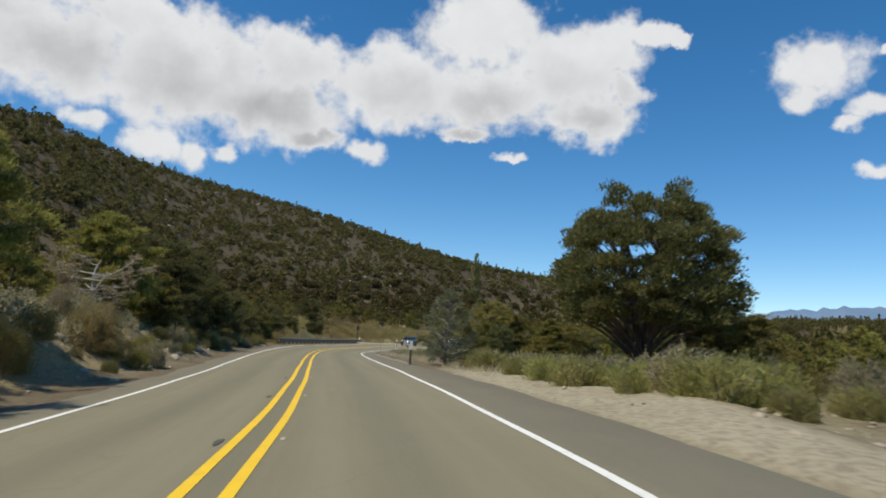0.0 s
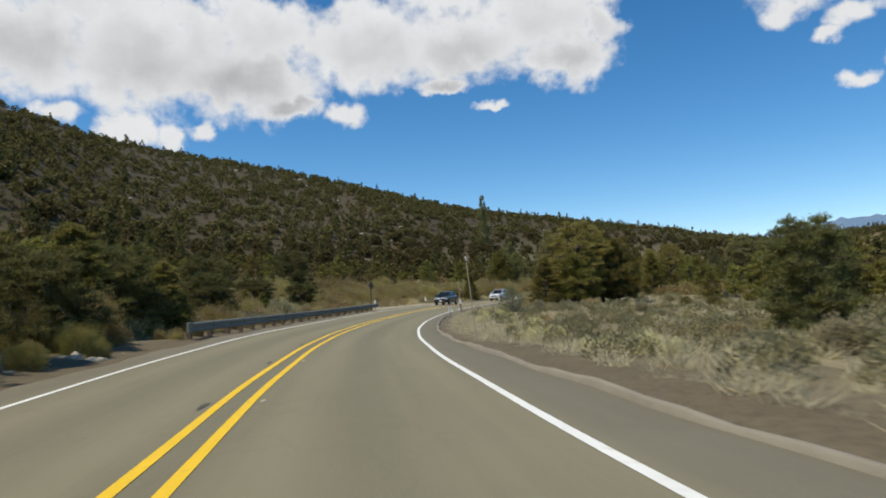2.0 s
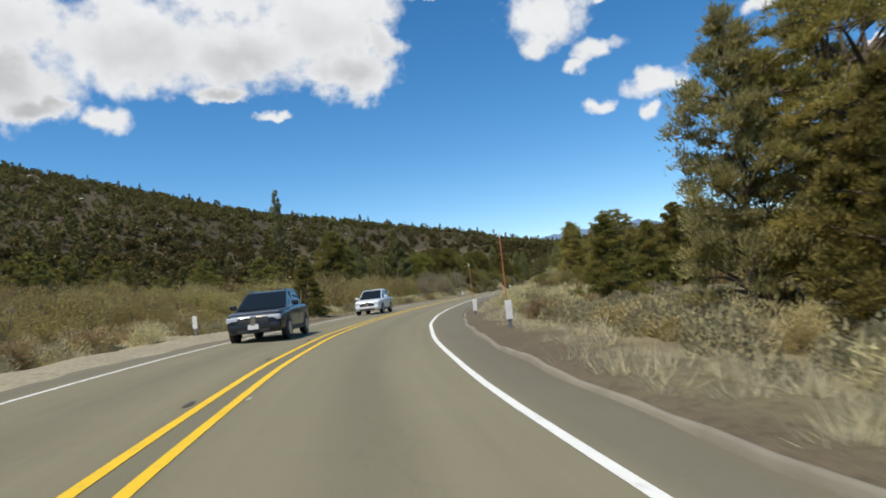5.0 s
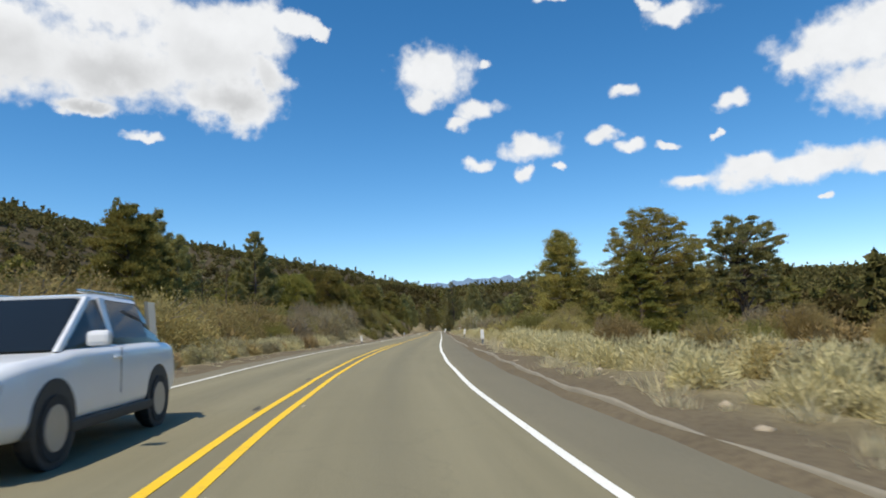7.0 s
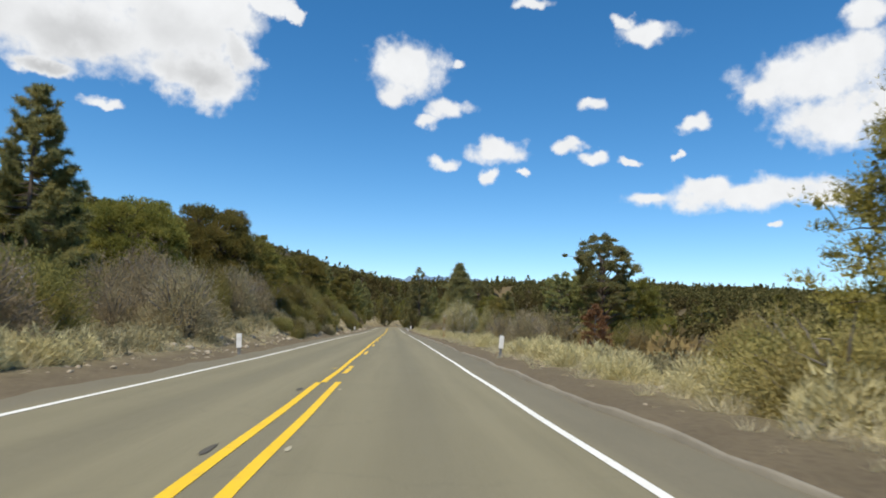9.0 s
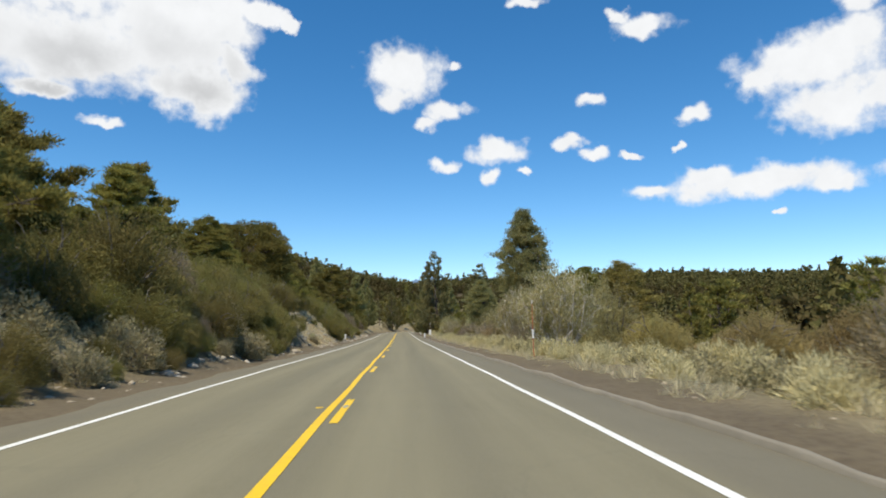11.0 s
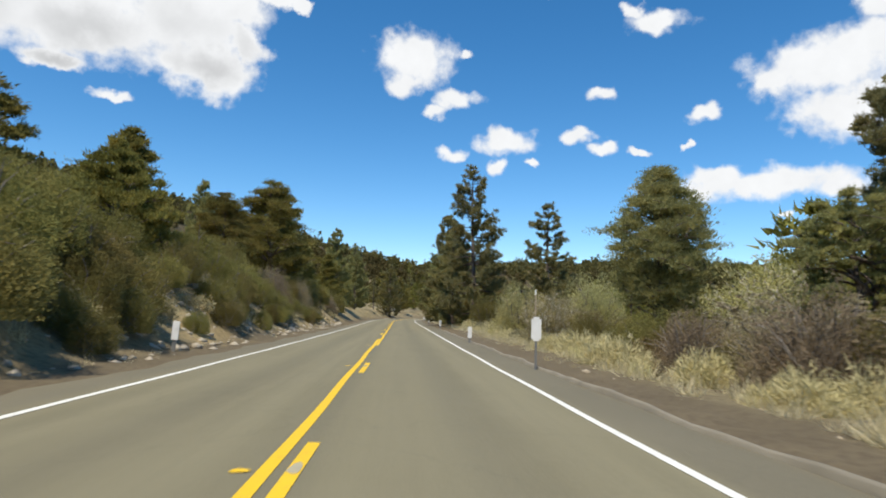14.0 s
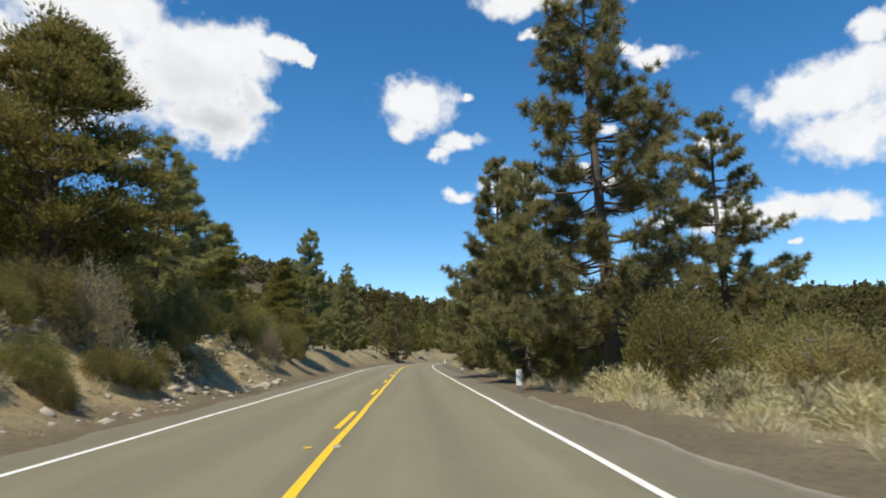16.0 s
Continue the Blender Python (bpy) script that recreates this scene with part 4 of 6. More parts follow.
def juniper_mesh(seed, h, w, base, limbs, per, leaf, shape="dome", airy=False):
    """Trunk with limbs that carry ragged pads of foliage: a juniper or pinyon of that height and width."""
    rng = np.random.RandomState(seed)
    wood, crown = Heap(), Heap()
    stems = []
    t = np.linspace(0, 1, 8)
    for k in range(3 if shape in ("dome", "vase") else 1):
        a, lean = rng.uniform(0, 6.28), (0.0 if k == 0 else rng.uniform(0.10, 0.26)) * w
        top = h * (0.86 if k == 0 else rng.uniform(0.55, 0.8))
        pts = np.stack([math.cos(a) * lean * t + 0.035 * w * np.sin(t * 6 + k + seed) * t, math.sin(a) * lean * t + 0.035 * w * np.cos(t * 5 + seed) * t, t * (top + 0.2) - 0.2], -1)
        wood.tube(pts, (0.024 * h) * (1 - 0.88 * t) / (1 + 0.35 * k) + 0.012, 8)
        stems.append(pts)
    lump = rng.uniform(0, 6.28, 4)
    for k in range(limbs):
        f = min(0.985, (k + rng.uniform(0.1, 0.9)) / limbs)
        a = k * 2.39996 + rng.uniform(-0.5, 0.5)
        reach = w / 2 * profile(shape, f) * (1 + 0.13 * math.sin(2 * a + lump[0]) + 0.10 * math.sin(3 * a + 5 * f + lump[1]) + 0.10 * math.sin(9 * f + lump[2])) * rng.uniform(0.74, 1.06)
        tip = np.array([math.cos(a) * reach, math.sin(a) * reach, base + (h - base) * f])
        stem = stems[rng.randint(len(stems))]
        zf = max(0.12, min(0.92, (tip[2] - rng.uniform(0.22, 0.45) * reach) / stem[-1, 2]))
        p0 = np.array([np.interp(zf, t, stem[:, q]) for q in range(3)])
        u = np.linspace(0, 1, 6)
        line = p0 * (1 - u[:, None]) + tip * u[:, None]
        line = line + np.stack([0 * u, 0 * u, (0.10 if shape != "vase" else -0.12) * reach * np.sin(u * 3.14)], -1) + rng.normal(size=(1, 3)) * 0.05 * reach * np.sin(u * 3.14)[:, None]
        wood.tube(line, np.linspace(0.0085 * h * (1.1 - 0.6 * f) * (1.7 if airy else 1.0), 0.009, 6), 5)
        side = np.array([-math.sin(a), math.cos(a), 0.0])
        pads = (5 if airy else 3) + int(reach * 1.5) + (rng.rand() < 0.5)
        for q in range(pads):
            g = 1.0 if q == 0 else rng.uniform(0.35 if not airy else 0.55, 1.0)
            c = np.array([np.interp(g, u, line[:, m]) for m in range(3)])
            off = side * rng.normal() * 0.22 * reach * g + np.array([0, 0, rng.uniform(-0.03, 0.10) * h * (0.5 if q == 0 else 1.0) * (1 - 0.6 * f)])
            wood.tube(np.stack([c, c + off * 0.6 + np.array([0, 0, 0.04]), c + off]), np.array([0.018, 0.012, 0.006]) * (0.6 + 0.06 * h), 4)
            c = c + off
            rc = rng.uniform(0.060, 0.115) * (w * 0.55 + h * 0.45) * (0.55 if airy else 1.0) * (1.0 - 0.35 * f if shape != "dome" else 1.0)
            n = max(30, int(per * rng.uniform(0.55, 1.35)))
            v = rng.normal(size=(n, 3))
            v /= np.linalg.norm(v, axis=1)[:, None]
            v[:, 2] = np.where(v[:, 2] < -0.25, -v[:, 2] * 0.7, v[:, 2])
            bulge = 1 + 0.25 * np.sin(4 * np.arctan2(v[:, 1], v[:, 0]) + q + k) + 0.2 * np.sin(5 * v[:, 2] + k)
            pos = c + v * rc * np.array([1.1, 1.1, 0.72]) * (bulge * rng.uniform(0.10, 1.0, n) ** 0.55)[:, None]
            out = np.array([math.cos(a), math.sin(a), 0.0])
            along = v * 0.7 + out * 0.35 + np.array([0, 0, 0.65]) + rng.normal(size=(n, 3)) * 0.40
            size = leaf * rng.uniform(0.55, 1.6, n)
            crown.leaves(pos, along, size, size * 0.34, rng)
            m = 1 if airy else 6
            dark = np.minimum(0.30 * rc, 0.16) * rng.uniform(0.7, 1.2, m)
            crown.leaves(c - out * 0.1 * rc + ball(rng, m) * rc * 0.35 - np.array([0, 0, 0.1 * rc]), rng.normal(size=(m, 3)), dark * 1.5, dark * 1.2, rng)
    return wood.done(), crown.done()


def dome_mesh(seed, h, w, base, pads, per, leaf, stems=5, round_=0.68, puff=1.0):
    """An old juniper with an umbrella crown: several leaning stems fork into limbs that end in pads along an even dome."""
    rng = np.random.RandomState(seed)
    wood, crown = Heap(), Heap()
    t = np.linspace(0, 1, 8)
    forks = []
    for k in range(stems):
        a = k * 6.283 / stems + rng.uniform(-0.3, 0.3)
        reach = w * rng.uniform(0.10, 0.24)
        top = h * rng.uniform(0.55, 0.78)
        pts = np.stack([math.cos(a) * reach * t ** 1.4 + 0.05 * np.sin(t * 7 + k), math.sin(a) * reach * t ** 1.4 + 0.05 * np.cos(t * 6 + k), t * (top + 0.2) - 0.2], -1)
        wood.tube(pts, 0.026 * h * (1 - 0.8 * t) / (1 + 0.12 * k) + 0.012, 8)
        forks.append(pts)
    mid = base + (h - base) * 0.38
    for k in range(pads):
        f = (k + 0.5) / pads
        inner = k % 5 == 4
        a = k * 2.39996 + rng.uniform(-0.15, 0.15)
        sin_e = -0.62 + 1.60 * f
        sin_e = min(0.985, sin_e)
        cos_e = math.sqrt(1 - sin_e * sin_e)
        grow = (0.62 if inner else rng.uniform(0.84, 0.97)) * (1 + 0.05 * math.sin(3 * a + seed))
        up = (h - mid) * 0.93 if sin_e > 0 else (mid - base)
        c = np.array([math.cos(a) * cos_e ** 0.75 * w / 2 * grow, math.sin(a) * cos_e ** 0.75 * w / 2 * grow, mid + sin_e * up * grow])
        stem = min(forks, key=lambda q: np.hypot(*(q[-1, :2] - c[:2])) + rng.uniform(0, 0.8))
        zf = max(0.15, min(0.95, (c[2] - 0.5 * np.hypot(*c[:2])) / stem[-1, 2]))
        p0 = np.array([np.interp(zf, t, stem[:, q]) for q in range(3)])
        u = np.linspace(0, 1, 6)
        line = p0 * (1 - u[:, None]) + c * u[:, None] + np.array([0, 0, 0.3]) * np.sin(u * 3.14)[:, None] + rng.normal(size=(1, 3)) * 0.12 * np.sin(u * 3.14)[:, None]
        wood.tube(line, np.linspace(0.0075 * h, 0.008, 6), 5)
        out = c - np.array([0, 0, mid - 0.3 * h])
        out /= np.linalg.norm(out)
        for q in range(3):
            cc = c + rng.normal(size=3) * np.array([0.30, 0.30, 0.16]) * (q > 0) * w * 0.09
            n = max(30, int(per * rng.uniform(0.6, 1.3)))
            v = rng.normal(size=(n, 3))
            v /= np.linalg.norm(v, axis=1)[:, None]
            v[:, 2] = np.where(v[:, 2] < -0.3, -v[:, 2], v[:, 2])
            rc = w * rng.uniform(0.055, 0.085) * puff
            pos = cc + v * rc * np.array([1.15, 1.15, round_]) * (rng.uniform(0.15, 1.0, n) ** 0.5)[:, None]
            size = leaf * rng.uniform(0.6, 1.5, n)
            crown.leaves(pos, v * 0.6 + out * 0.7 + rng.normal(size=(n, 3)) * 0.4, size, size * 0.5, rng)
    return wood.done(), crown.done()


def pine_mesh(seed, h, w, bare, whorls, dense, needles, broad):
    """Trunk with whorls of boughs that carry needle tufts."""
    rng = np.random.RandomState(seed)
    wood, crown = Heap(), Heap()
    t = np.linspace(0, 1, 10)
    sway = 0.012 * h
    trunk = np.stack([sway * np.sin(t * 4 + seed), sway * np.cos(t * 3 + seed) - sway * math.cos(seed), t * h - 0.2], -1)
    wood.tube(trunk, 0.017 * h * (1 - 0.93 * t) + 0.008, 9)
    for k in range(whorls):
        f = (k + rng.uniform(0.2, 0.8)) / whorls
        z = bare * h + (h - bare * h) * f * 0.985
        reach = w / 2 * (1 - f) ** 0.68 * (0.62 + 0.38 * min(1, f * 6)) + 0.25
        for b in range(rng.randint(4, 7)):
            if rng.rand() < 0.12:
                continue
            a = rng.uniform(0, 6.28)
            L = reach * rng.uniform(0.6, 1.12)
            tt = np.linspace(0, 1, 6)
            rise = (0.34 * f - 0.06) * L
            base = np.array([np.interp(z, trunk[:, 2], trunk[:, 0]), np.interp(z, trunk[:, 2], trunk[:, 1]), z])
            out = np.array([math.cos(a), math.sin(a), 0.0])
            pts = base + tt[:, None] * L * out + np.stack([0 * tt, 0 * tt, rise * tt + 0.16 * L * tt ** 3 - 0.10 * L * np.sin(tt * 3.14)], -1)
            pts += np.cross(out, [0, 0, 1]) * (0.07 * L * np.sin(tt * 3 + b))[:, None]
            wood.tube(pts, np.linspace(0.0042 * h * (1 - 0.6 * f), 0.006, 6), 4)
            tufts = max(2, int(dense * L * 1.9))
            for q in range(tufts):
                g = rng.uniform(0.30, 1.0) ** 0.7
                c = np.array([np.interp(g, tt, pts[:, j]) for j in range(3)]) + rng.normal(size=3) * np.array([0.16, 0.16, 0.09]) * (0.5 + 0.14 * L)
                n = needles
                v = ball(rng, n) + out * 0.35 + np.array([0, 0, 0.32])
                v /= np.linalg.norm(v, axis=1)[:, None]
                ln = rng.uniform(0.24, 0.44, n) * (0.8 + 0.012 * h)
                crown.leaves(c + v * (ln * 0.5)[:, None], v, ln, broad, rng)
    return wood.done(), crown.done()


def bush_mesh(seed, h, w, leaves, length, width, upright, stems=14):
    rng = np.random.RandomState(seed)
    wood, crown = Heap(), Heap()
    tips = []
    for k in range(stems):
        a, e = rng.uniform(0, 6.28), rng.uniform(0.15, 1.0)
        tip = np.array([math.cos(a) * w / 2 * (1 - e * 0.6), math.sin(a) * w / 2 * (1 - e * 0.6), h * (0.35 + 0.6 * e)])
        t = np.linspace(0, 1, 5)[:, None]
        pts = tip * t + np.array([0, 0, 0.12 * h]) * np.sin(t * 3.14) + rng.normal(size=(1, 3)) * 0.05 * w * np.sin(t * 3.14) - np.array([0, 0, 0.08]) * (1 - t)
        wood.tube(pts, np.linspace(0.014 * w + 0.006, 0.005, 5), 4)
        tips.append(tip)
    v = rng.normal(size=(leaves, 3))
    v /= np.linalg.norm(v, axis=1)[:, None]
    v[:, 2] = np.abs(v[:, 2]) ** 0.8
    ang = np.arctan2(v[:, 1], v[:, 0])
    lump = 1 + 0.14 * np.sin(3 * ang + seed) + 0.10 * np.sin(5 * ang + 2 * seed) + 0.10 * np.sin(6 * v[:, 2] + seed)
    tuftness = 0.86 + 0.14 * np.sin(9 * ang + 5 * v[:, 2] + seed) * np.sin(8 * v[:, 2] + 2 * ang)
    rad = rng.uniform(0.3, 1.0, leaves) ** 0.5 * lump * tuftness
    pos = np.stack([v[:, 0] * w / 2 * rad, v[:, 1] * w / 2 * rad, 0.06 * h + v[:, 2] * h * 0.92 * rad], -1)
    along = v * (1 - upright) + np.array([0, 0, 1.0]) * upright + rng.normal(size=(leaves, 3)) * 0.35
    size = length * rng.uniform(0.6, 1.4, leaves)
    crown.leaves(pos, along, size, width * rng.uniform(0.7, 1.3, leaves), rng)
    return wood.done(), crown.done()


def fan_mesh(seed, h, w, stems, pads, per, leaf):
    """An old bush: silver stems fan out from one foot, bare below, with loose sprays towards the tips."""
    rng = np.random.RandomState(seed)
    wood, crown = Heap(), Heap()
    t = np.linspace(0, 1, 8)
    for k in range(stems):
        a = k * 2.39996 + rng.uniform(-0.3, 0.3)
        q = math.sqrt((k + 0.5) / stems) * rng.uniform(0.85, 1.05)
        r, z = w / 2 * q, h * math.sqrt(max(0.08, 1 - 0.72 * q * q)) * rng.uniform(0.82, 1.0)
        bow = rng.normal(size=2) * 0.06 * w
        pts = np.stack([math.cos(a) * r * t ** 0.9 + bow[0] * np.sin(3.14 * t), math.sin(a) * r * t ** 0.9 + bow[1] * np.sin(3.14 * t), z * t ** 1.12 - 0.15 * (1 - t)], -1)
        pts[1:-1] += rng.normal(size=(6, 3)) * 0.025 * h * np.array([1, 1, 0.4])
        wood.tube(pts, np.linspace(0.040, 0.007, 8) * rng.uniform(0.7, 1.2) * h / 4.0, 6)
        for j in range(pads):
            g = 1.0 if j == 0 else rng.uniform(0.42, 1.0)
            c = np.array([np.interp(g, t, pts[:, m]) for m in range(3)])
            side = rng.normal(size=3) * np.array([1, 1, 0.5])
            side[2] = abs(side[2]) + 0.3
            tip = c + side / np.linalg.norm(side) * rng.uniform(0.10, 0.24) * w * (0.45 if j == 0 else 0.6)
            mid = (c + tip) / 2 + rng.normal(size=3) * 0.03 * w
            wood.tube(np.stack([c, mid, tip]), np.array([0.014, 0.010, 0.004]) * h / 4.0, 4)
            n = int(per * rng.uniform(0.6, 1.4))
            v = rng.normal(size=(n, 3))
            u = rng.uniform(0.15, 1.1, n)[:, None]
            pos = c * (1 - u) + tip * u + v * np.array([0.055, 0.055, 0.05]) * w * 0.72
            size = leaf * rng.uniform(0.6, 1.5, n)
            crown.leaves(pos, v * 0.35 + (tip - c) / np.linalg.norm(tip - c) * 0.7 + np.array([0, 0, 0.55]), size, size * 0.32, rng)
    return wood.done(), crown.done()


KINDS = {}     # kind: (function, arguments, nominal height, nominal width, wood, foliage, object name, part names)


def kind(name, fn, args, h, w, wood, leaf, ob_name):
    KINDS[name] = (fn, args, h, w, wood, leaf, ob_name)


kind("round_a", juniper_mesh, (11, 7.0, 7.0, 0.9, 44, 228, 0.158, "oval"), 7.0, 7.0, bark, juniper_leaf, "juniper_tree")
kind("round_b", juniper_mesh, (23, 7.0, 6.0, 0.7, 40, 228, 0.151, "oval"), 7.0, 6.0, bark, juniper_leaf, "juniper_tree")
kind("round_c", juniper_mesh, (37, 6.0, 5.5, 0.3, 38, 218, 0.137, "dome"), 6.0, 5.5, bark, juniper_leaf, "juniper_tree")
kind("dark_c", juniper_mesh, (38, 6.0, 5.5, 0.3, 38, 200, 0.137, "dome"), 6.0, 5.5, bark, deep_leaf, "juniper_tree")
kind("big", dome_mesh, (5, 7.6, 7.2, 1.0, 175, 155, 0.13, 4, 0.75, 1.05), 7.6, 7.2, bark, deep_leaf, "juniper_tree")
kind("umbrella", dome_mesh, (8, 7.0, 6.6, 0.2, 170, 200, 0.12, 4, 0.95, 1.25), 7.0, 6.6, bark, juniper_leaf, "juniper_tree")
kind("cone_a", juniper_mesh, (41, 8.0, 4.6, 0.3, 48, 228, 0.137, "cone"), 8.0, 4.6, bark, juniper_leaf, "juniper_tree")
kind("cone_b", juniper_mesh, (43, 7.0, 4.8, 0.1, 42, 228, 0.137, "cone"), 7.0, 4.8, bark, juniper_leaf, "juniper_tree")
kind("pale", juniper_mesh, (57, 8.5, 5.2, 0.6, 50, 190, 0.130, "oval"), 8.5, 5.2, bark, sprig_leaf, "pinyon_tree")
kind("tall", juniper_mesh, (58, 10.0, 6.5, 0.8, 62, 285, 0.144, "oval"), 10.0, 6.5, bark, juniper_leaf, "juniper_tree")
kind("pinyon", juniper_mesh, (59, 11.0, 8.4, 2.2, 46, 304, 0.144, "oval"), 11.0, 8.4, bark, juniper_leaf, "pinyon_tree")
kind("plain_a", juniper_mesh, (12, 7.0, 6.6, 0.5, 22, 42, 0.40, "oval"), 7.0, 6.6, bark, juniper_leaf, "juniper_tree")
kind("plain_b", juniper_mesh, (24, 7.0, 5.6, 0.5, 20, 42, 0.38, "dome"), 7.0, 5.6, bark, juniper_leaf, "juniper_tree")
kind("plain_c", juniper_mesh, (44, 7.5, 4.6, 0.3, 22, 42, 0.34, "cone"), 7.5, 4.6, bark, juniper_leaf, "juniper_tree")
kind("plain_d", pine_mesh, (74, 9.5, 4.6, 0.10, 15, 1.4, 12, 0.12), 9.5, 4.6, bark, pine_leaf, "pine_tree")
kind("vase_a", bush_mesh, (52, 5.4, 4.6, 32000, 0.115, 0.045, 0.55, 40), 5.4, 4.6, grey_wood, pale_sprig, "tall_bush")
kind("fan", fan_mesh, (31, 4.3, 4.0, 40, 9, 42, 0.100), 4.3, 4.0, silver_wood, pale_sprig, "tall_bush")
kind("airy_a", juniper_mesh, (51, 4.2, 3.8, 0.3, 64, 36, 0.085, "oval", True), 4.2, 3.8, grey_wood, spray_leaf, "gnarled_juniper")
kind("snag", juniper_mesh, (54, 4.2, 4.6, 0.3, 34, 4, 0.12, "vase", True), 4.2, 4.6, dead_wood, grey_leaf, "dead_juniper")
kind("rust", juniper_mesh, (55, 3.6, 2.8, 0.3, 30, 60, 0.14, "oval"), 3.6, 2.8, grey_wood, rust_leaf, "dead_juniper")
kind("airy_b", juniper_mesh, (53, 8.0, 5.5, 2.6, 42, 209, 0.130, "dome", True), 8.0, 5.5, bark, pine_leaf, "pinyon_tree")
kind("column", juniper_mesh, (64, 10.6, 5.8, 3.0, 95, 180, 0.115, "oval"), 10.6, 5.8, bark, pine_leaf, "pine_tree")
kind("pine_a", pine_mesh, (61, 12.0, 7.0, 0.05, 36, 4.8, 40, 0.040), 12.0, 6.8, bark, pine_leaf, "pine_tree")
kind("pine_b", pine_mesh, (67, 16.0, 8.2, 0.10, 38, 3.4, 44, 0.034), 16.0, 8.0, bark, pine_leaf, "pine_tree")
kind("pine_c", pine_mesh, (71, 14.5, 8.6, 0.07, 28, 4.0, 44, 0.036), 14.5, 8.2, bark, pine_leaf, "pine_tree")
kind("pine_d", pine_mesh, (73, 9.0, 4.8, 0.06, 26, 4.4, 34, 0.042), 9.0, 4.8, bark, pine_leaf, "pine_tree")
kind("brown_a", bush_mesh, (81, 2.2, 3.4, 26000, 0.070, 0.032, 0.5), 2.2, 3.4, grey_wood, brown_leaf, "brown_bush")
kind("brown_b", bush_mesh, (83, 2.2, 3.0, 24000, 0.070, 0.032, 0.5), 2.2, 3.0, grey_wood, brown_leaf, "brown_bush")
kind("green_a", bush_mesh, (85, 2.4, 3.2, 19000, 0.070, 0.036, 0.35), 2.4, 3.2, grey_wood, green_leaf, "green_bush")
kind("green_b", bush_mesh, (87, 2.4, 3.0, 18000, 0.070, 0.036, 0.35), 2.4, 3.0, grey_wood, green_leaf, "green_bush")
kind("grey_a", bush_mesh, (89, 2.6, 3.0, 12000, 0.105, 0.028, 0.45, 34), 2.6, 3.0, grey_wood, grey_leaf, "grey_bush")
kind("tan_a", bush_mesh, (93, 1.2, 1.8, 6500, 0.078, 0.034, 0.3), 1.2, 1.8, grey_wood, tan_leaf, "tan_bush")
kind("tan_b", bush_mesh, (95, 1.2, 1.7, 6000, 0.078, 0.034, 0.3), 1.2, 1.7, grey_wood, tan_leaf, "tan_bush")
kind("crown_a", juniper_mesh, (97, 10.0, 7.6, 0.9, 72, 200, 0.115, "dome", True), 10.0, 7.6, bark, olive_leaf, "pinyon_tree")
kind("cone_c", juniper_mesh, (99, 9.3, 5.6, 0.3, 120, 142, 0.108, "oval"), 9.3, 5.6, bark, olive_leaf, "juniper_tree")
kind("sage_a", bush_mesh, (91, 1.1, 1.7, 4800, 0.076, 0.036, 0.35), 1.1, 1.7, grey_wood, sage_leaf, "sage_bush")

kind("lime_a", bush_mesh, (99, 1.0, 1.6, 5200, 0.105, 0.024, 0.6), 1.0, 1.6, grey_wood, lime_leaf, "yellow_bush")

FIRST = {}


def plant(kd, s, d, h, w, label, category, turn=None, group="", spot=None):
    fn, args, h0, w0, wood, leaf, name = KINDS[kd]
    p = at(s, d, 0.06) if spot is None else Vector((spot[0], spot[1], float(land(np.array([spot[0]]), np.array([spot[1]]))[0]) - 0.06))
    turn = random.uniform(0, 6.28) if turn is None else turn
    m = Matrix.LocRotScale(p, Euler((0, 0, turn)), (w / w0, w / w0, h / h0))
    if kd not in FIRST:
        tw, tc = fn(*args)
        ob = root(name, m)
        put_mesh("trunk" if "bush" not in name else "branchwork", *tw, wood, ob, smooth=True)
        put_mesh("crown" if "bush" not in name else "foliage", *tc, leaf, ob)
        FIRST[kd] = ob
    else:
        ob = copy_thing(FIRST[kd], m)
        ob.matrix_basis = m
    return tagged(ob, label, category, group)


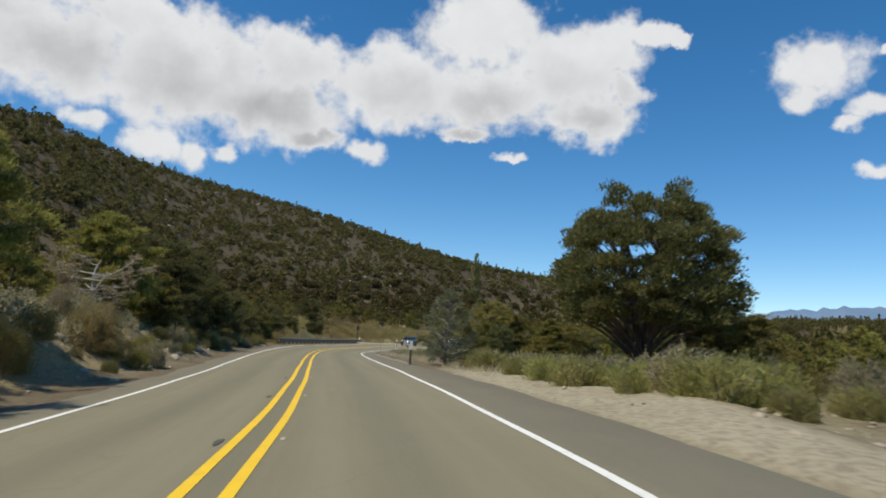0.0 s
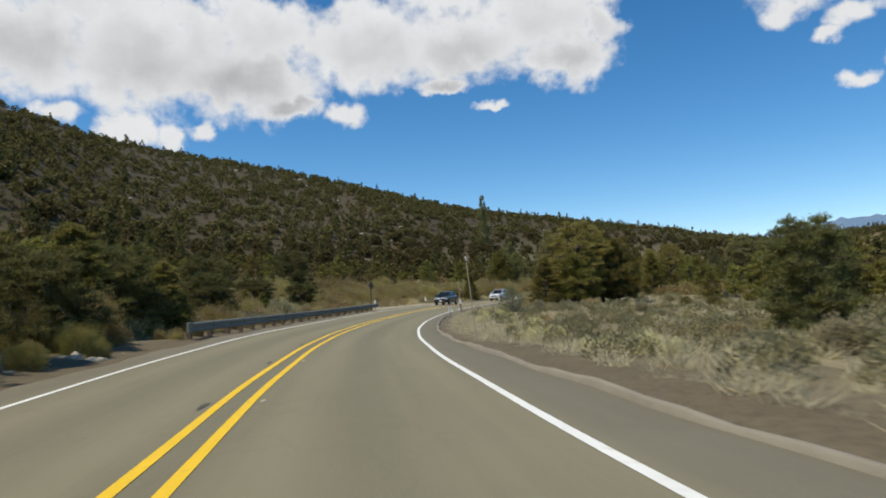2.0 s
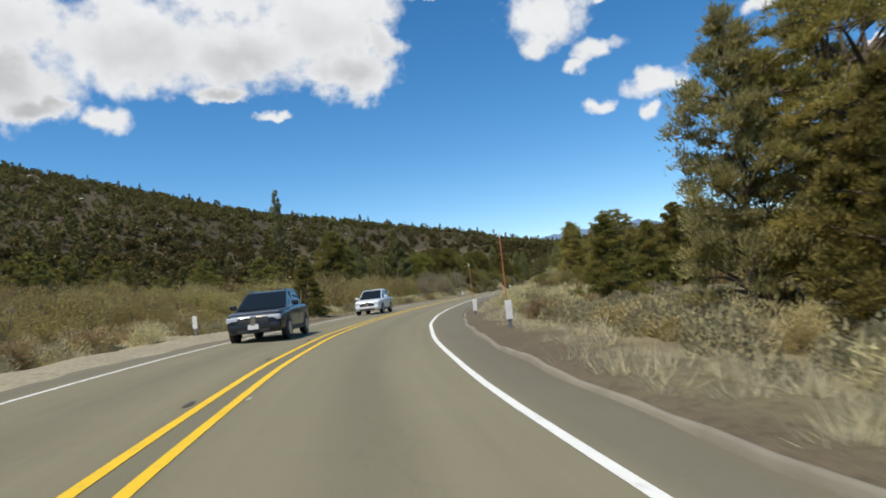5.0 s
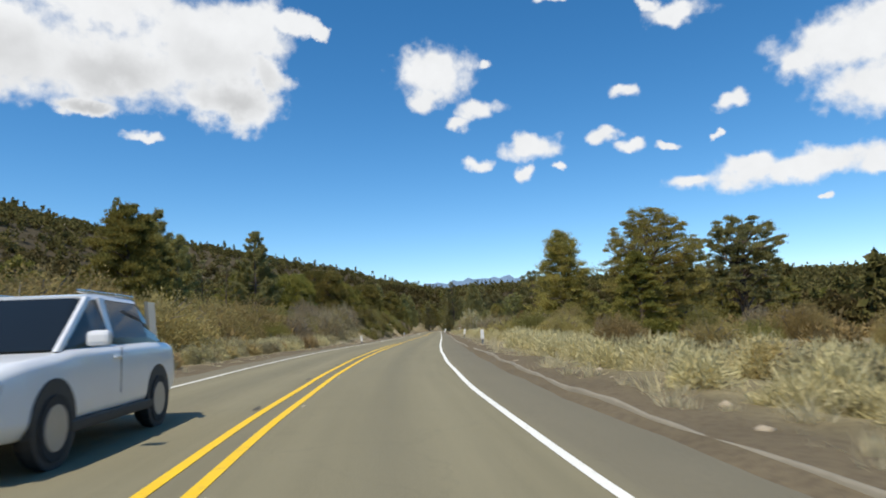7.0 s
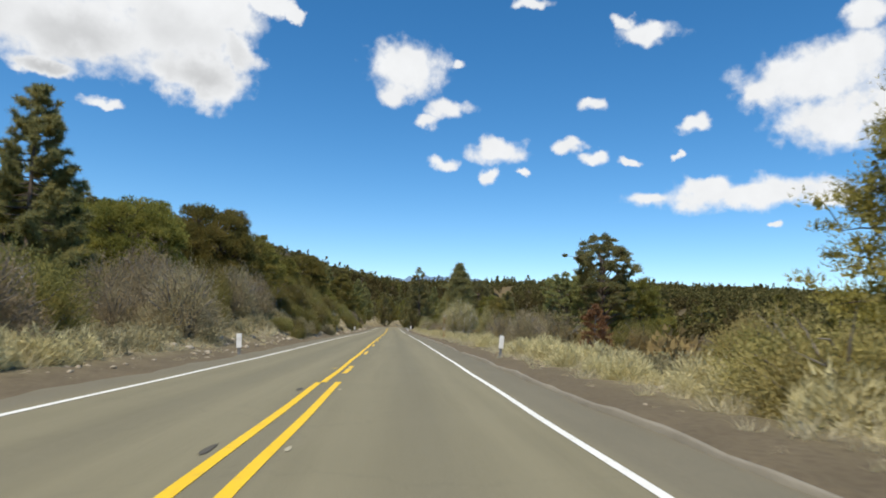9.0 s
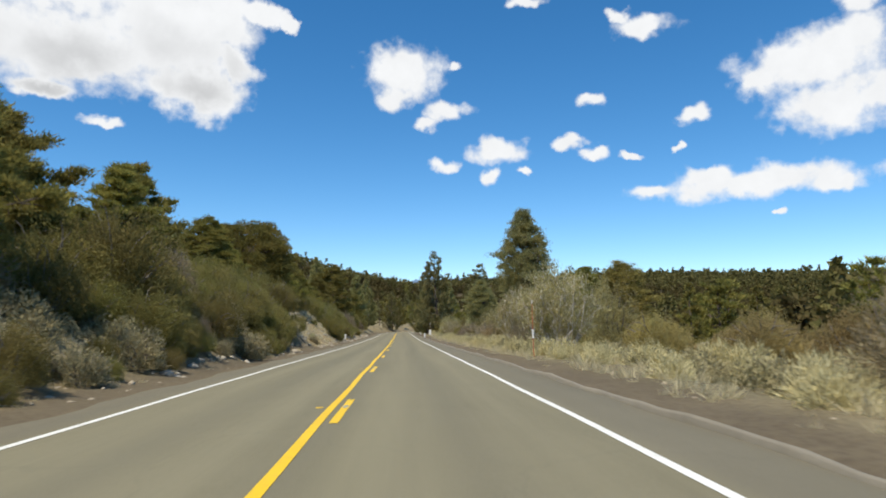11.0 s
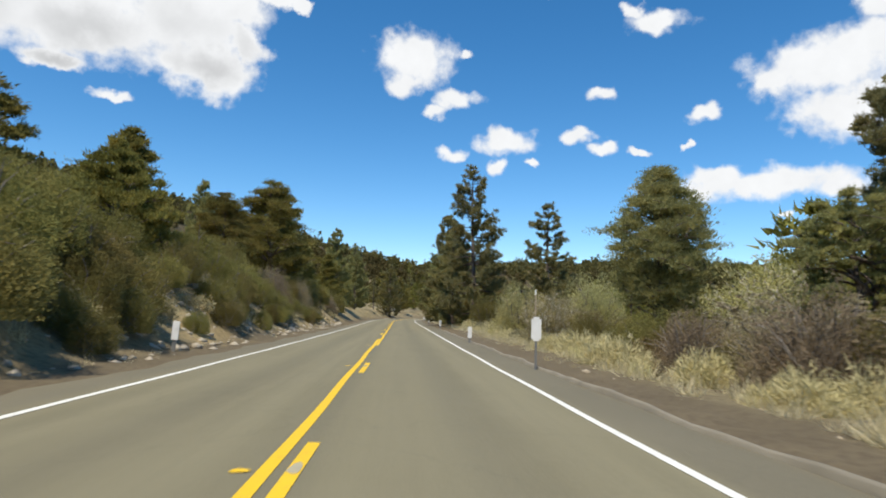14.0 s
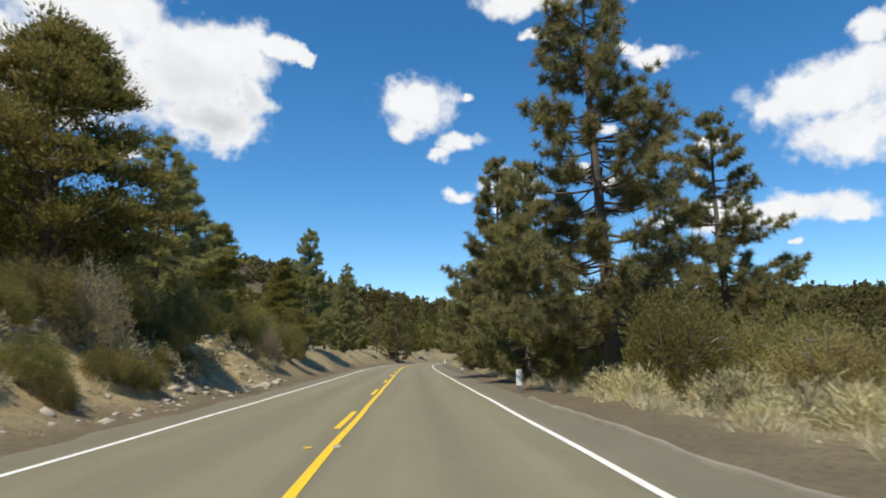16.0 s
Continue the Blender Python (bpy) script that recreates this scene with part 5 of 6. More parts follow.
JUN = "dark olive juniper with a dense rounded crown"
HERO = [
    # right of the road
    ("big", 22.3, 12.3, 7.6, 6.6, "large round dark juniper beside the gravel pullout"),
    ("round_c", 23.5, 16.4, 3.4, 4.2, "dark low juniper beside a large round one"),
    ("cone_b", 33.0, 12.6, 2.8, 3.2, "dark olive juniper bush behind dry grass"),
    ("round_c", 38.0, 15.0, 3.2, 3.6, "dark olive juniper bush behind dry grass"),
    ("airy_a", 27.3, 5.9, 3.3, 2.8, "gnarled half-bare juniper with grey branches near the kerb"),
    ("airy_a", 36.5, 7.6, 2.1, 2.6, "low gnarled juniper with grey branches"),
    ("tall", 120.5, 17.6, 7.6, 5.8, "dense dark juniper inside a roadside clump"),
    ("pale", 118.0, 12.0, 8.4, 4.0, "pale grey-green pinyon beside darker junipers"),
    ("crown_a", 117.0, 15.4, 9.3, 7.4, "tall open yellow-olive pinyon in a roadside clump"),
    ("cone_b", 112.0, 11.9, 5.4, 4.2, "dark bushy juniper in front of taller trees"),
    ("round_c", 119.5, 19.4, 7.2, 5.6, "dark olive juniper in a roadside clump"),
    ("round_c", 114.0, 15.0, 5.8, 4.6, "dark juniper in a roadside clump"),
    ("airy_a", 95.5, 9.3, 2.2, 2.6, "low gnarled juniper with white dead branches"),
    ("dark_c", 97.7, 33.6, 4.6, 4.4, "small dark juniper standing in the sage"),
    ("dark_c", 84.0, 29.2, 4.8, 4.6, "small dark juniper standing in the sage"),
    ("dark_c", 61.6, 16.3, 3.9, 3.2, "small dark juniper in dry grass"),
    ("cone_a", 141.0, 13.5, 5.2, 3.6, "upright olive juniper by the verge"),
    ("cone_b", 148.0, 17.5, 5.0, 4.2, "olive juniper behind the verge"),
    ("cone_a", 156.0, 21.0, 6.8, 4.4, "olive juniper behind the verge"),
    ("cone_c", 194.0, 13.7, 9.1, 5.6, "broad conical olive juniper behind dry grass"),
    ("crown_a", 187.0, 18.7, 9.6, 6.6, "tall olive juniper behind dry grass"),
    ("cone_b", 184.5, 17.0, 6.2, 5.2, "bushy olive juniper behind dry grass"),
    ("airy_b", 199.0, 31.0, 10.8, 7.0, "tall dark juniper set back from the road"),
    ("cone_b", 192.0, 23.0, 7.0, 5.5, "bushy dark juniper behind dry grass"),
    ("rust", 219.0, 13.2, 3.3, 2.4, "small dead juniper with rust-brown foliage"),
    ("airy_b", 226.4, 16.0, 8.5, 4.8, "open flat-topped pinyon with bare lower limbs"),
    ("airy_b", 226.6, 13.2, 5.7, 3.0, "grey-green pinyon beside a taller one"),
    ("round_c", 228.5, 19.6, 5.6, 4.0, "dark pinyon beside a taller one"),
    ("column", 267.1, 9.8, 10.1, 4.3, "dense dark pine near the road edge"),
    ("fan", 263.4, 8.7, 4.3, 3.3, "tall olive bush on fanned silver stems"),
    ("fan", 252.6, 8.6, 4.7, 4.4, "tall olive bush with upswept sprays behind a snow pole"),
    ("cone_c", 257.5, 13.6, 5.6, 4.6, "yellow-green juniper behind a tall bush"),
    ("vase_a", 256.5, 12.5, 4.4, 4.4, "tall feathery olive bush behind the verge"),
    ("cone_a", 268.0, 14.5, 6.0, 5.0, "olive juniper at the foot of a pine"),
    ("snag", 279.6, 8.3, 2.0, 3.4, "bare silver branches of a dead juniper by the verge"),
    ("fan", 311.4, 8.2, 2.8, 3.4, "tall olive bush with dense upswept sprays"),
    ("airy_b", 299.0, 17.2, 10.2, 4.8, "slender open pinyon above the brush"),
    ("cone_a", 285.2, 15.8, 7.1, 4.4, "upright olive juniper above low brush"),
    ("pine_d", 287.0, 19.8, 8.4, 4.6, "small dark pine behind low brush"),
    ("vase_a", 280.6, 9.6, 3.6, 4.0, "tall olive-brown bush beside the verge"),
    ("cone_b", 291.0, 12.0, 4.2, 3.8, "olive juniper in grey brush"),
    ("fan", 303.6, 14.6, 4.4, 5.2, "tall grey-olive bush on silver stems"),
    ("column", 307.2, 11.7, 8.2, 5.0, "tall dark pinyon beside the road"),
    ("airy_b", 299.6, 14.8, 5.8, 4.0, "open pinyon behind grey brush"),
    ("pine_b", 341.7, 7.8, 15.9, 8.0, "tall open pine with a straight bare trunk"),
    ("pine_c", 352.7, 17.6, 15.2, 8.8, "broad pine with long sweeping boughs"),
    ("pine_a", 358.0, 6.6, 13.4, 7.0, "dense brown-green pine behind a taller one"),
    ("pine_a", 349.5, 6.4, 10.5, 5.4, "dense pine at the road edge"),
    ("vase_a", 322.2, 8.6, 3.7, 4.6, "broad gnarled olive bush with upswept sprays"),
    ("vase_a", 318.0, 12.2, 4.2, 4.8, "tall feathery bush with fine upswept sprays"),
    ("pine_c", 385.0, 8.5, 13.0, 7.0, "pine beside the distant road"),
    ("pine_a", 400.0, 12.0, 14.0, 7.0, "pine beside the distant road"),
    ("pine_b", 424.0, 7.5, 15.5, 8.0, "tall pine where the road bends away"),
    ("pine_a", 436.0, 14.5, 17.0, 8.0, "tall dark pine where the road bends away"),
    # left of the road
    ("round_b", 35.5, -10.6, 5.8, 5.8, "dark juniper crowding the verge"),
    ("dark_c", 44.0, -10.0, 6.4, 6.2, "dark juniper crowding the verge"),
    ("cone_b", 38.5, -8.4, 3.4, 3.4, "dark juniper bush at the verge"),
    ("dark_c", 50.0, -8.6, 4.4, 4.6, "dark juniper crowding the verge"),
    ("round_a", 18.5, -9.4, 5.4, 5.2, "dark juniper on top of the cut bank"),
    ("round_b", 10.5, -9.2, 6.4, 5.6, "dark juniper on top of the cut bank"),
    ("cone_a", 40.2, -11.2, 6.4, 4.4, "dark upright juniper beside the road"),
    ("snag", 32.0, -9.8, 3.2, 5.2, "dead sprawling juniper with silver branches"),
    ("cone_b", 66.0, -9.2, 4.6, 4.4, "dark dense juniper behind the guardrail end"),
    ("dark_c", 69.8, -9.6, 4.3, 4.4, "dark dense juniper behind the guardrail"),
    ("dark_c", 73.4, -9.8, 3.6, 3.8, "dark dense juniper behind the guardrail"),
    ("dark_c", 78.0, -12.0, 4.6, 4.6, "dark dense juniper behind the guardrail"),
    ("dark_c", 61.8, -8.0, 3.2, 3.4, "dark green juniper bush at the verge"),
    ("dark_c", 57.0, -8.4, 4.2, 4.2, "dark juniper overhanging the verge"),
    ("cone_b", 72.0, -8.4, 3.4, 3.2, "dark dense juniper behind the guardrail"),
    ("dark_c", 47.0, -11.5, 5.2, 5.4, "dark juniper overhanging the verge"),
    ("dark_c", 53.0, -9.4, 4.6, 4.8, "dark juniper overhanging the verge"),
    ("dark_c", 58.0, -11.8, 4.4, 5.0, "dark green juniper behind the guardrail end"),
    ("dark_c", 62.0, -15.0, 5.6, 6.0, "dark juniper behind the guardrail"),
    ("cone_b", 64.5, -9.6, 3.6, 3.6, "dark bushy juniper behind the guardrail end"),
    ("dark_c", 114.9, -18.2, 7.2, 5.8, "lone dark juniper standing in brown brush"),
    ("cone_b", 97.5, -12.8, 2.5, 2.1, "small dark juniper standing in brown brush"),
    ("cone_b", 95.8, -13.6, 2.7, 2.3, "small dark juniper standing in brown brush"),
    ("dark_c", 102.6, -16.2, 3.9, 4.6, "dark rounded juniper behind the guardrail"),
    ("round_c", 95.0, -17.4, 4.0, 4.8, "dark rounded juniper behind the guardrail"),
    ("dark_c", 104.9, -12.3, 3.6, 3.8, "small dark juniper standing in brown brush"),
    ("dark_c", 85.6, -11.9, 5.2, 4.4, "dark juniper standing in brown brush"),
    ("dark_c", 83.0, -10.6, 3.8, 3.6, "dark juniper standing in brown brush"),
    ("cone_b", 149.0, -7.4, 4.6, 3.2, "lone dark juniper at the far verge of the road"),
    ("pine_a", 216.0, -17.8, 12.2, 6.6, "dark pine above grey brush"),
    ("tall", 185.0, -17.8, 10.2, 6.8, "dark juniper behind olive-brown bushes"),
    ("tall", 190.0, -18.6, 8.8, 6.0, "dark juniper behind olive-brown bushes"),
    ("pine_d", 217.0, -30.0, 14.5, 6.4, "dark pine set back from the road"),
    ("pine_d", 200.5, -23.2, 10.4, 4.8, "dark pine set back from the road"),
    ("pine_d", 204.0, -22.2, 9.8, 4.6, "dark pine set back from the road"),
    ("umbrella", 234.4, -13.8, 9.0, 7.0, "large dark juniper above a low bank"),
    ("umbrella", 225.6, -16.6, 7.6, 6.8, "large dark juniper above a low bank"),
    ("round_c", 238.0, -11.4, 6.6, 5.6, "dark juniper above the bank"),
    ("round_b", 246.0, -14.0, 7.2, 6.4, "dark juniper above the bank"),
    ("cone_b", 254.0, -13.0, 6.4, 5.8, "dark juniper above the bank"),
    ("round_a", 262.0, -15.5, 8.2, 7.0, "dark juniper above the bank"),
    ("umbrella", 284.2, -13.9, 8.4, 8.2, "large round juniper crowning the sandy bank"),
    ("tall", 270.0, -13.4, 6.4, 5.6, "dark pinyon above the sandy bank"),
    ("round_b", 277.4, -14.2, 5.4, 5.0, "dark juniper above the sandy bank"),
    ("round_c", 291.0, -12.4, 5.4, 5.2, "dark juniper above the sandy bank"),
    ("pinyon", 296.0, -13.2, 8.2, 6.4, "dark juniper above the bank"),
    ("round_b", 303.0, -14.0, 6.2, 6.0, "dark juniper above the bank"),
    ("cone_a", 320.9, -15.9, 8.8, 6.4, "broad conical juniper above the bank"),
    ("round_a", 312.5, -13.0, 6.4, 6.0, "dark juniper above the bank"),
    ("pinyon", 330.9, -12.9, 7.4, 6.6, "large olive juniper overhanging the bank"),
    ("cone_a", 327.0, -21.0, 7.2, 5.8, "conical juniper behind a juniper on the bank"),
    ("pinyon", 342.6, -11.5, 10.8, 9.6, "large olive juniper on the bank"),
    ("pine_c", 355.0, -12.5, 11.5, 8.4, "pine with layered boughs on the bank"),
    ("pine_d", 373.4, -18.2, 15.5, 6.5, "slender dark pine above the wood"),
    ("pine_d", 362.5, -24.3, 14.0, 6.0, "slender dark pine above the wood"),
    ("cone_a", 361.0, -11.0, 7.6, 5.6, "dark juniper at the wood's edge"),
    ("cone_a", 374.0, -9.5, 7.0, 5.6, "dark juniper at the wood's edge"),
    ("pine_a", 392.0, -10.5, 13.5, 6.4, "dark pine at the wood's edge"),
    ("pine_a", 408.0, -8.5, 11.0, 6.0, "dark pine at the wood's edge"),
    ("pine_b", 428.0, -12.0, 15.0, 7.0, "tall pine where the road bends away"),
    ("pine_c", 445.0, -6.0, 14.0, 8.0, "pine where the road bends away"),
]
for kd, s, d, h, w, text in HERO:
    plant(kd, s, d, h, w, text, "tree" if h > 3.1 else "shrub")


# trees of the wood behind, still told apart singly
def sow(count, s0, s1, d0, d1, kinds, h0, h1, text, category, gap, group="", flat=0.8):
    placed = []
    tries = 0
    while len(placed) < count and tries < count * 30:
        tries += 1
        s, d = random.uniform(s0, s1), random.uniform(d0, d1)
        if any((s - a) ** 2 + (d - b) ** 2 < gap * gap for a, b in placed):
            continue
        placed.append((s, d))
        h = random.uniform(h0, h1)
        kd = random.choice(kinds)
        ratio = KINDS[kd][3] / KINDS[kd][2]
        plant(kd, s, d, h, h * ratio * random.uniform(flat, flat + 0.35), text, category, group=group)


WOOD = "trees of the roadside wood"
sow(16, -60, 60, -60, -16, ["plain_a", "plain_b", "plain_c"], 4, 6.5, JUN, "tree", 6, WOOD)
sow(8, 70, 190, -95, -60, ["plain_a", "plain_b", "plain_c"], 4.5, 7, JUN, "tree", 8, WOOD)
sow(34, 200, 400, -60, -17, ["plain_a", "plain_b", "plain_c", "plain_d"], 6, 9, "dark conifer in the wood above the road", "tree", 7, WOOD)
sow(22, -12, 44, 17, 60, ["plain_a", "plain_b", "plain_c"], 3.0, 5.0, JUN, "tree", 4.5, WOOD)
sow(26, 30, 135, 36, 110, ["plain_a", "plain_b", "plain_c"], 4, 6.5, JUN, "tree", 8, WOOD)
sow(26, 135, 260, 25, 85, ["plain_a", "plain_b", "plain_c"], 4, 6.5, JUN, "tree", 7, WOOD)
sow(26, 260, 400, 19, 70, ["plain_a", "plain_d", "plain_b", "plain_c"], 5, 8.5, "dark conifer in the wood below the road", "tree", 7, WOOD)
sow(26, 395, 520, -48, -7, ["plain_d", "plain_a", "plain_c"], 7, 13, "dark conifer where the road bends away", "tree", 5, WOOD)
for k in range(30):
    u = random.uniform(0, 1)
    side = random.uniform(-13, 13)
    kd = random.choice(["plain_d", "plain_a", "plain_c"])
    h = random.uniform(6, 10.5)
    plant(kd, 0, 0, h, h * 0.6, "dark conifer closing the view beyond the bend", "tree", group=WOOD, spot=(138 + 55 * u + side * 0.9, 492 + 112 * u - side * 0.42))
sow(22, 400, 520, 7, 48, ["plain_d", "plain_a", "plain_c"], 6, 11, "dark conifer where the road bends away", "tree", 5, WOOD)

# larger bushes
BUSH = "roadside bushes"
sow(26, 104, 200, -64, -42, ["plain_a", "plain_b", "plain_b"], 4.2, 6.8, "dark juniper at the foot of the wooded hill", "tree", 5.5, WOOD)
sow(90, 96, 152, -15.5, -8.6, ["tan_a", "tan_b"], 0.8, 1.5, "low rounded tan bush beyond the pullout", "bush", 1.35, BUSH, 0.9)
sow(36, 68, 100, -13, -8.2, ["tan_a", "tan_b", "sage_a"], 0.7, 1.3, "low rounded tan bush behind the guardrail", "bush", 1.4, BUSH, 0.9)
sow(30, 44, 112, 8.0, 24, ["tan_a", "sage_a", "sage_a"], 0.45, 0.85, "low rounded sage bush in dry grass", "bush", 1.7, BUSH, 0.9)
sow(40, 104, 160, 7.6, 17, ["tan_a", "sage_a", "tan_b"], 0.6, 1.2, "low rounded sage bush in dry grass", "bush", 1.7, BUSH, 0.9)
sow(16, 70, 104, -14, -8.5, ["brown_a", "brown_b", "sage_a"], 1.2, 2.0, "rounded brown rabbitbrush behind the guardrail", "bush", 2.2, BUSH)
sow(64, 66, 107, -6.9, -5.5, ["green_b", "sage_a", "brown_b"], 0.35, 0.7, "low scrub growing behind the guardrail", "bush", 0.7, BUSH)
sow(34, 98, 165, -36, -15, ["brown_a", "brown_b"], 2.6, 3.8, "large rounded olive-brown bush beyond the pullout", "bush", 3.8, BUSH, 1.1)
sow(20, 104, 150, -20, -12, ["brown_a", "brown_b"], 2.2, 3.0, "large rounded olive-brown bush beyond the pullout", "bush", 3.6, BUSH, 1.15)
sow(34, 92, 152, -25, -11.5, ["brown_a", "brown_b"], 1.8, 2.9, "tall rounded brown rabbitbrush in full stem", "bush", 3.0, BUSH, 1.0)
sow(46, 160, 196, -9.8, -6.9, ["sage_a", "tan_a", "sage_a"], 0.8, 1.35, "silvery rounded sagebrush along the verge", "bush", 1.2, BUSH, 0.9)
sow(34, 158, 200, -17, -10.4, ["brown_a", "brown_b"], 3.3, 4.7, "large soft olive-brown bush behind the verge", "bush", 3.4, BUSH, 1.0)
sow(34, 66, 150, -48, -20, ["brown_a", "brown_b"], 2.0, 3.0, "tall rounded brown rabbitbrush in full stem", "bush", 2.6, BUSH, 1.1)
sow(30, 112, 212, -34, -12.5, ["brown_a", "brown_b"], 2.0, 3.0, "tall rounded brown rabbitbrush in full stem", "bush", 3.4, BUSH)
sow(14, 150, 205, -14, -9.5, ["brown_a", "green_a"], 2.0, 3.2, "tall rounded brown rabbitbrush in full stem", "bush", 3.0, BUSH)
sow(34, 22, 62, -7.4, -5.5, ["green_b", "green_a", "sage_a"], 0.45, 1.1, "low dark bush among stones at the bank foot", "bush", 1.0, BUSH)
sow(24, 58, 100, -50, -27, ["plain_a", "plain_b", "plain_b"], 5.0, 7.4, "dark juniper at the foot of the wooded hill", "tree", 5.0, WOOD)
sow(24, 6, 64, -11.5, -6.9, ["green_a", "green_b", "brown_b", "grey_a"], 1.0, 2.2, "dull green bush on the stony bank", "bush", 2.2, BUSH)
sow(30, 194, 250, -13.5, -8.4, ["green_a", "grey_a", "green_a", "grey_a"], 2.0, 3.8, "grey-green bush above the low bank", "bush", 2.4, BUSH)
sow(22, 243, 268, -8.0, -6.2, ["green_b", "grey_a", "green_b"], 0.7, 1.5, "low dark bush at the foot of the bank", "bush", 1.3, BUSH)
sow(32, 243, 265, -10.6, -6.9, ["green_a", "green_b", "green_b", "grey_a"], 1.3, 2.6, "dense olive bush on the stony bank", "bush", 1.7, BUSH)
sow(13, 238, 268, -12.6, -9.2, ["green_a", "green_b", "green_b"], 2.0, 3.2, "dense olive bush above the sandy bank", "bush", 2.2, BUSH)
sow(10, 292, 302, -10.5, -6.9, ["green_a", "green_b", "green_b"], 1.2, 2.6, "dense dark bush hanging over the bank", "bush", 1.8, BUSH)
sow(8, 302, 312, -9.8, -6.6, ["green_b", "green_a", "green_b"], 0.8, 1.7, "dark bush on the sandy bank", "bush", 1.9, BUSH)
sow(15, 312, 345, -10.5, -6.8, ["green_a", "green_b", "green_a", "green_b"], 1.2, 2.6, "dense dark bush hanging over the bank", "bush", 1.8, BUSH)
sow(7, 287, 303, -11.5, -8.4, ["green_a", "green_b", "grey_a"], 1.8, 2.8, "dense dark bush on top of the bank", "bush", 2.4, BUSH)
sow(22, 312, 380, -11.5, -7.2, ["green_a", "green_b", "grey_a"], 1.8, 3.2, "dense dark bush hanging over the bank", "bush", 2.4, BUSH)
sow(6, 276, 288, -8.6, -6.4, ["green_b", "sage_a"], 0.5, 0.9, "small bush on the bare sandy bank", "bush", 1.8, BUSH)
sow(11, 18, 31, 8.6, 13, ["green_b", "sage_a", "green_a"], 0.7, 1.3, "rounded yellow-green bush beside the gravel", "bush", 1.5, BUSH)
sow(30, 7, 27, 7.7, 11.5, ["sage_a", "lime_a", "lime_a"], 0.6, 1.25, "rounded yellow-green bush beside the gravel", "bush", 1.3, BUSH)
sow(9, 10, 24, 10.5, 17, ["sage_a", "green_b"], 0.9, 1.5, "rounded yellow-green bush beside the gravel", "bush", 1.8, BUSH)
sow(54, 160, 264, 10.5, 27, ["brown_a", "brown_b", "green_a", "grey_a", "brown_a"], 1.5, 2.8, "dull brown-green bush behind the dry grass", "bush", 2.6, BUSH)
sow(26, 262, 330, 8.4, 16, ["green_a", "grey_a", "green_b", "grey_a"], 1.4, 2.6, "grey-green bush behind the verge", "bush", 2.2, BUSH)
sow(22, 328, 372, 8.2, 17, ["brown_a", "green_a", "brown_b"], 2.4, 3.6, "tall feathery olive bush behind the verge", "bush", 2.2, BUSH)
sow(12, 184, 194, 8.8, 13, ["green_a", "brown_a", "green_b"], 1.6, 2.6, "dull green bush in front of a conical tree", "bush", 1.6, BUSH)
sow(10, 372, 440, 6.5, 14, ["green_a", "grey_a"], 1.6, 2.8, "grey-green bush at the road edge", "bush", 2.4, BUSH)
sow(14, 100, 150, 9, 40, ["sage_a", "green_b"], 0.8, 1.3, "low bush in the dry field", "bush", 3, BUSH)
sow(36, 228, 268, -7.5, -5.9, ["green_b", "green_a", "sage_a"], 0.7, 1.5, "low olive bush at the foot of the bank", "bush", 1.0, BUSH)
sow(24, 240, 263, -10.0, -7.0, ["green_b", "green_a"], 1.4, 2.4, "dense olive bush on the stony bank", "bush", 1.3, BUSH)
sow(9, 294, 301, -9.4, -6.3, ["green_b", "green_a"], 1.1, 2.0, "dense dark bush hanging over the bank", "bush", 1.3, BUSH)
sow(12, 309, 318, -9.4, -6.2, ["green_b", "green_a"], 1.1, 2.0, "dense dark bush hanging over the bank", "bush", 1.3, BUSH)
sow(9, 10.5, 17.5, -9.2, -6.9, ["green_a", "green_b"], 1.5, 2.6, "dark green bush on the cut bank", "bush", 1.4, BUSH)
sow(6, 320, 348, -7.8, -6.3, ["green_b", "green_a"], 0.8, 1.7, "low olive bush at the foot of the bank", "bush", 1.2, BUSH)


sow(6, 222, 234, 9.0, 13.0, ["grey_a"], 2.6, 3.6, "pinkish grey leafless bush behind the verge", "bush", 1.6, BUSH)
sow(9, 214, 240, -13.2, -9.6, ["grey_a"], 3.0, 4.4, "tall pinkish grey leafless bush above the bank", "bush", 2.2, BUSH)
sow(24, 266, 312, 8.6, 13, ["brown_a", "green_a", "green_b"], 1.1, 2.1, "soft olive-brown bush behind the verge", "bush", 2.0, BUSH)


sow(15, 264, 273.5, -11.2, -8.0, ["green_a", "green_b", "green_a"], 1.9, 3.2, "dense olive bush above the sandy bank", "bush", 1.5, BUSH)
sow(9, 262, 271, -8.0, -6.6, ["green_b", "green_a"], 0.8, 1.4, "low olive bush at the foot of the bank", "bush", 1.3, BUSH)
sow(36, 12, 30, 6.8, 9.8, ["lime_a"], 0.6, 1.1, "rounded yellow-green bush beside the gravel", "bush", 1.3, BUSH)
sow(12, 206, 232, -30, -19, ["plain_d", "plain_c", "plain_d"], 6.5, 8.6, "dark conifer behind grey brush", "tree", 3.5, WOOD)
sow(20, 270, 300, 8.2, 11.5, ["grey_a", "tan_a", "green_a"], 1.3, 2.3, "soft grey-brown bush behind the verge", "bush", 1.7, BUSH)


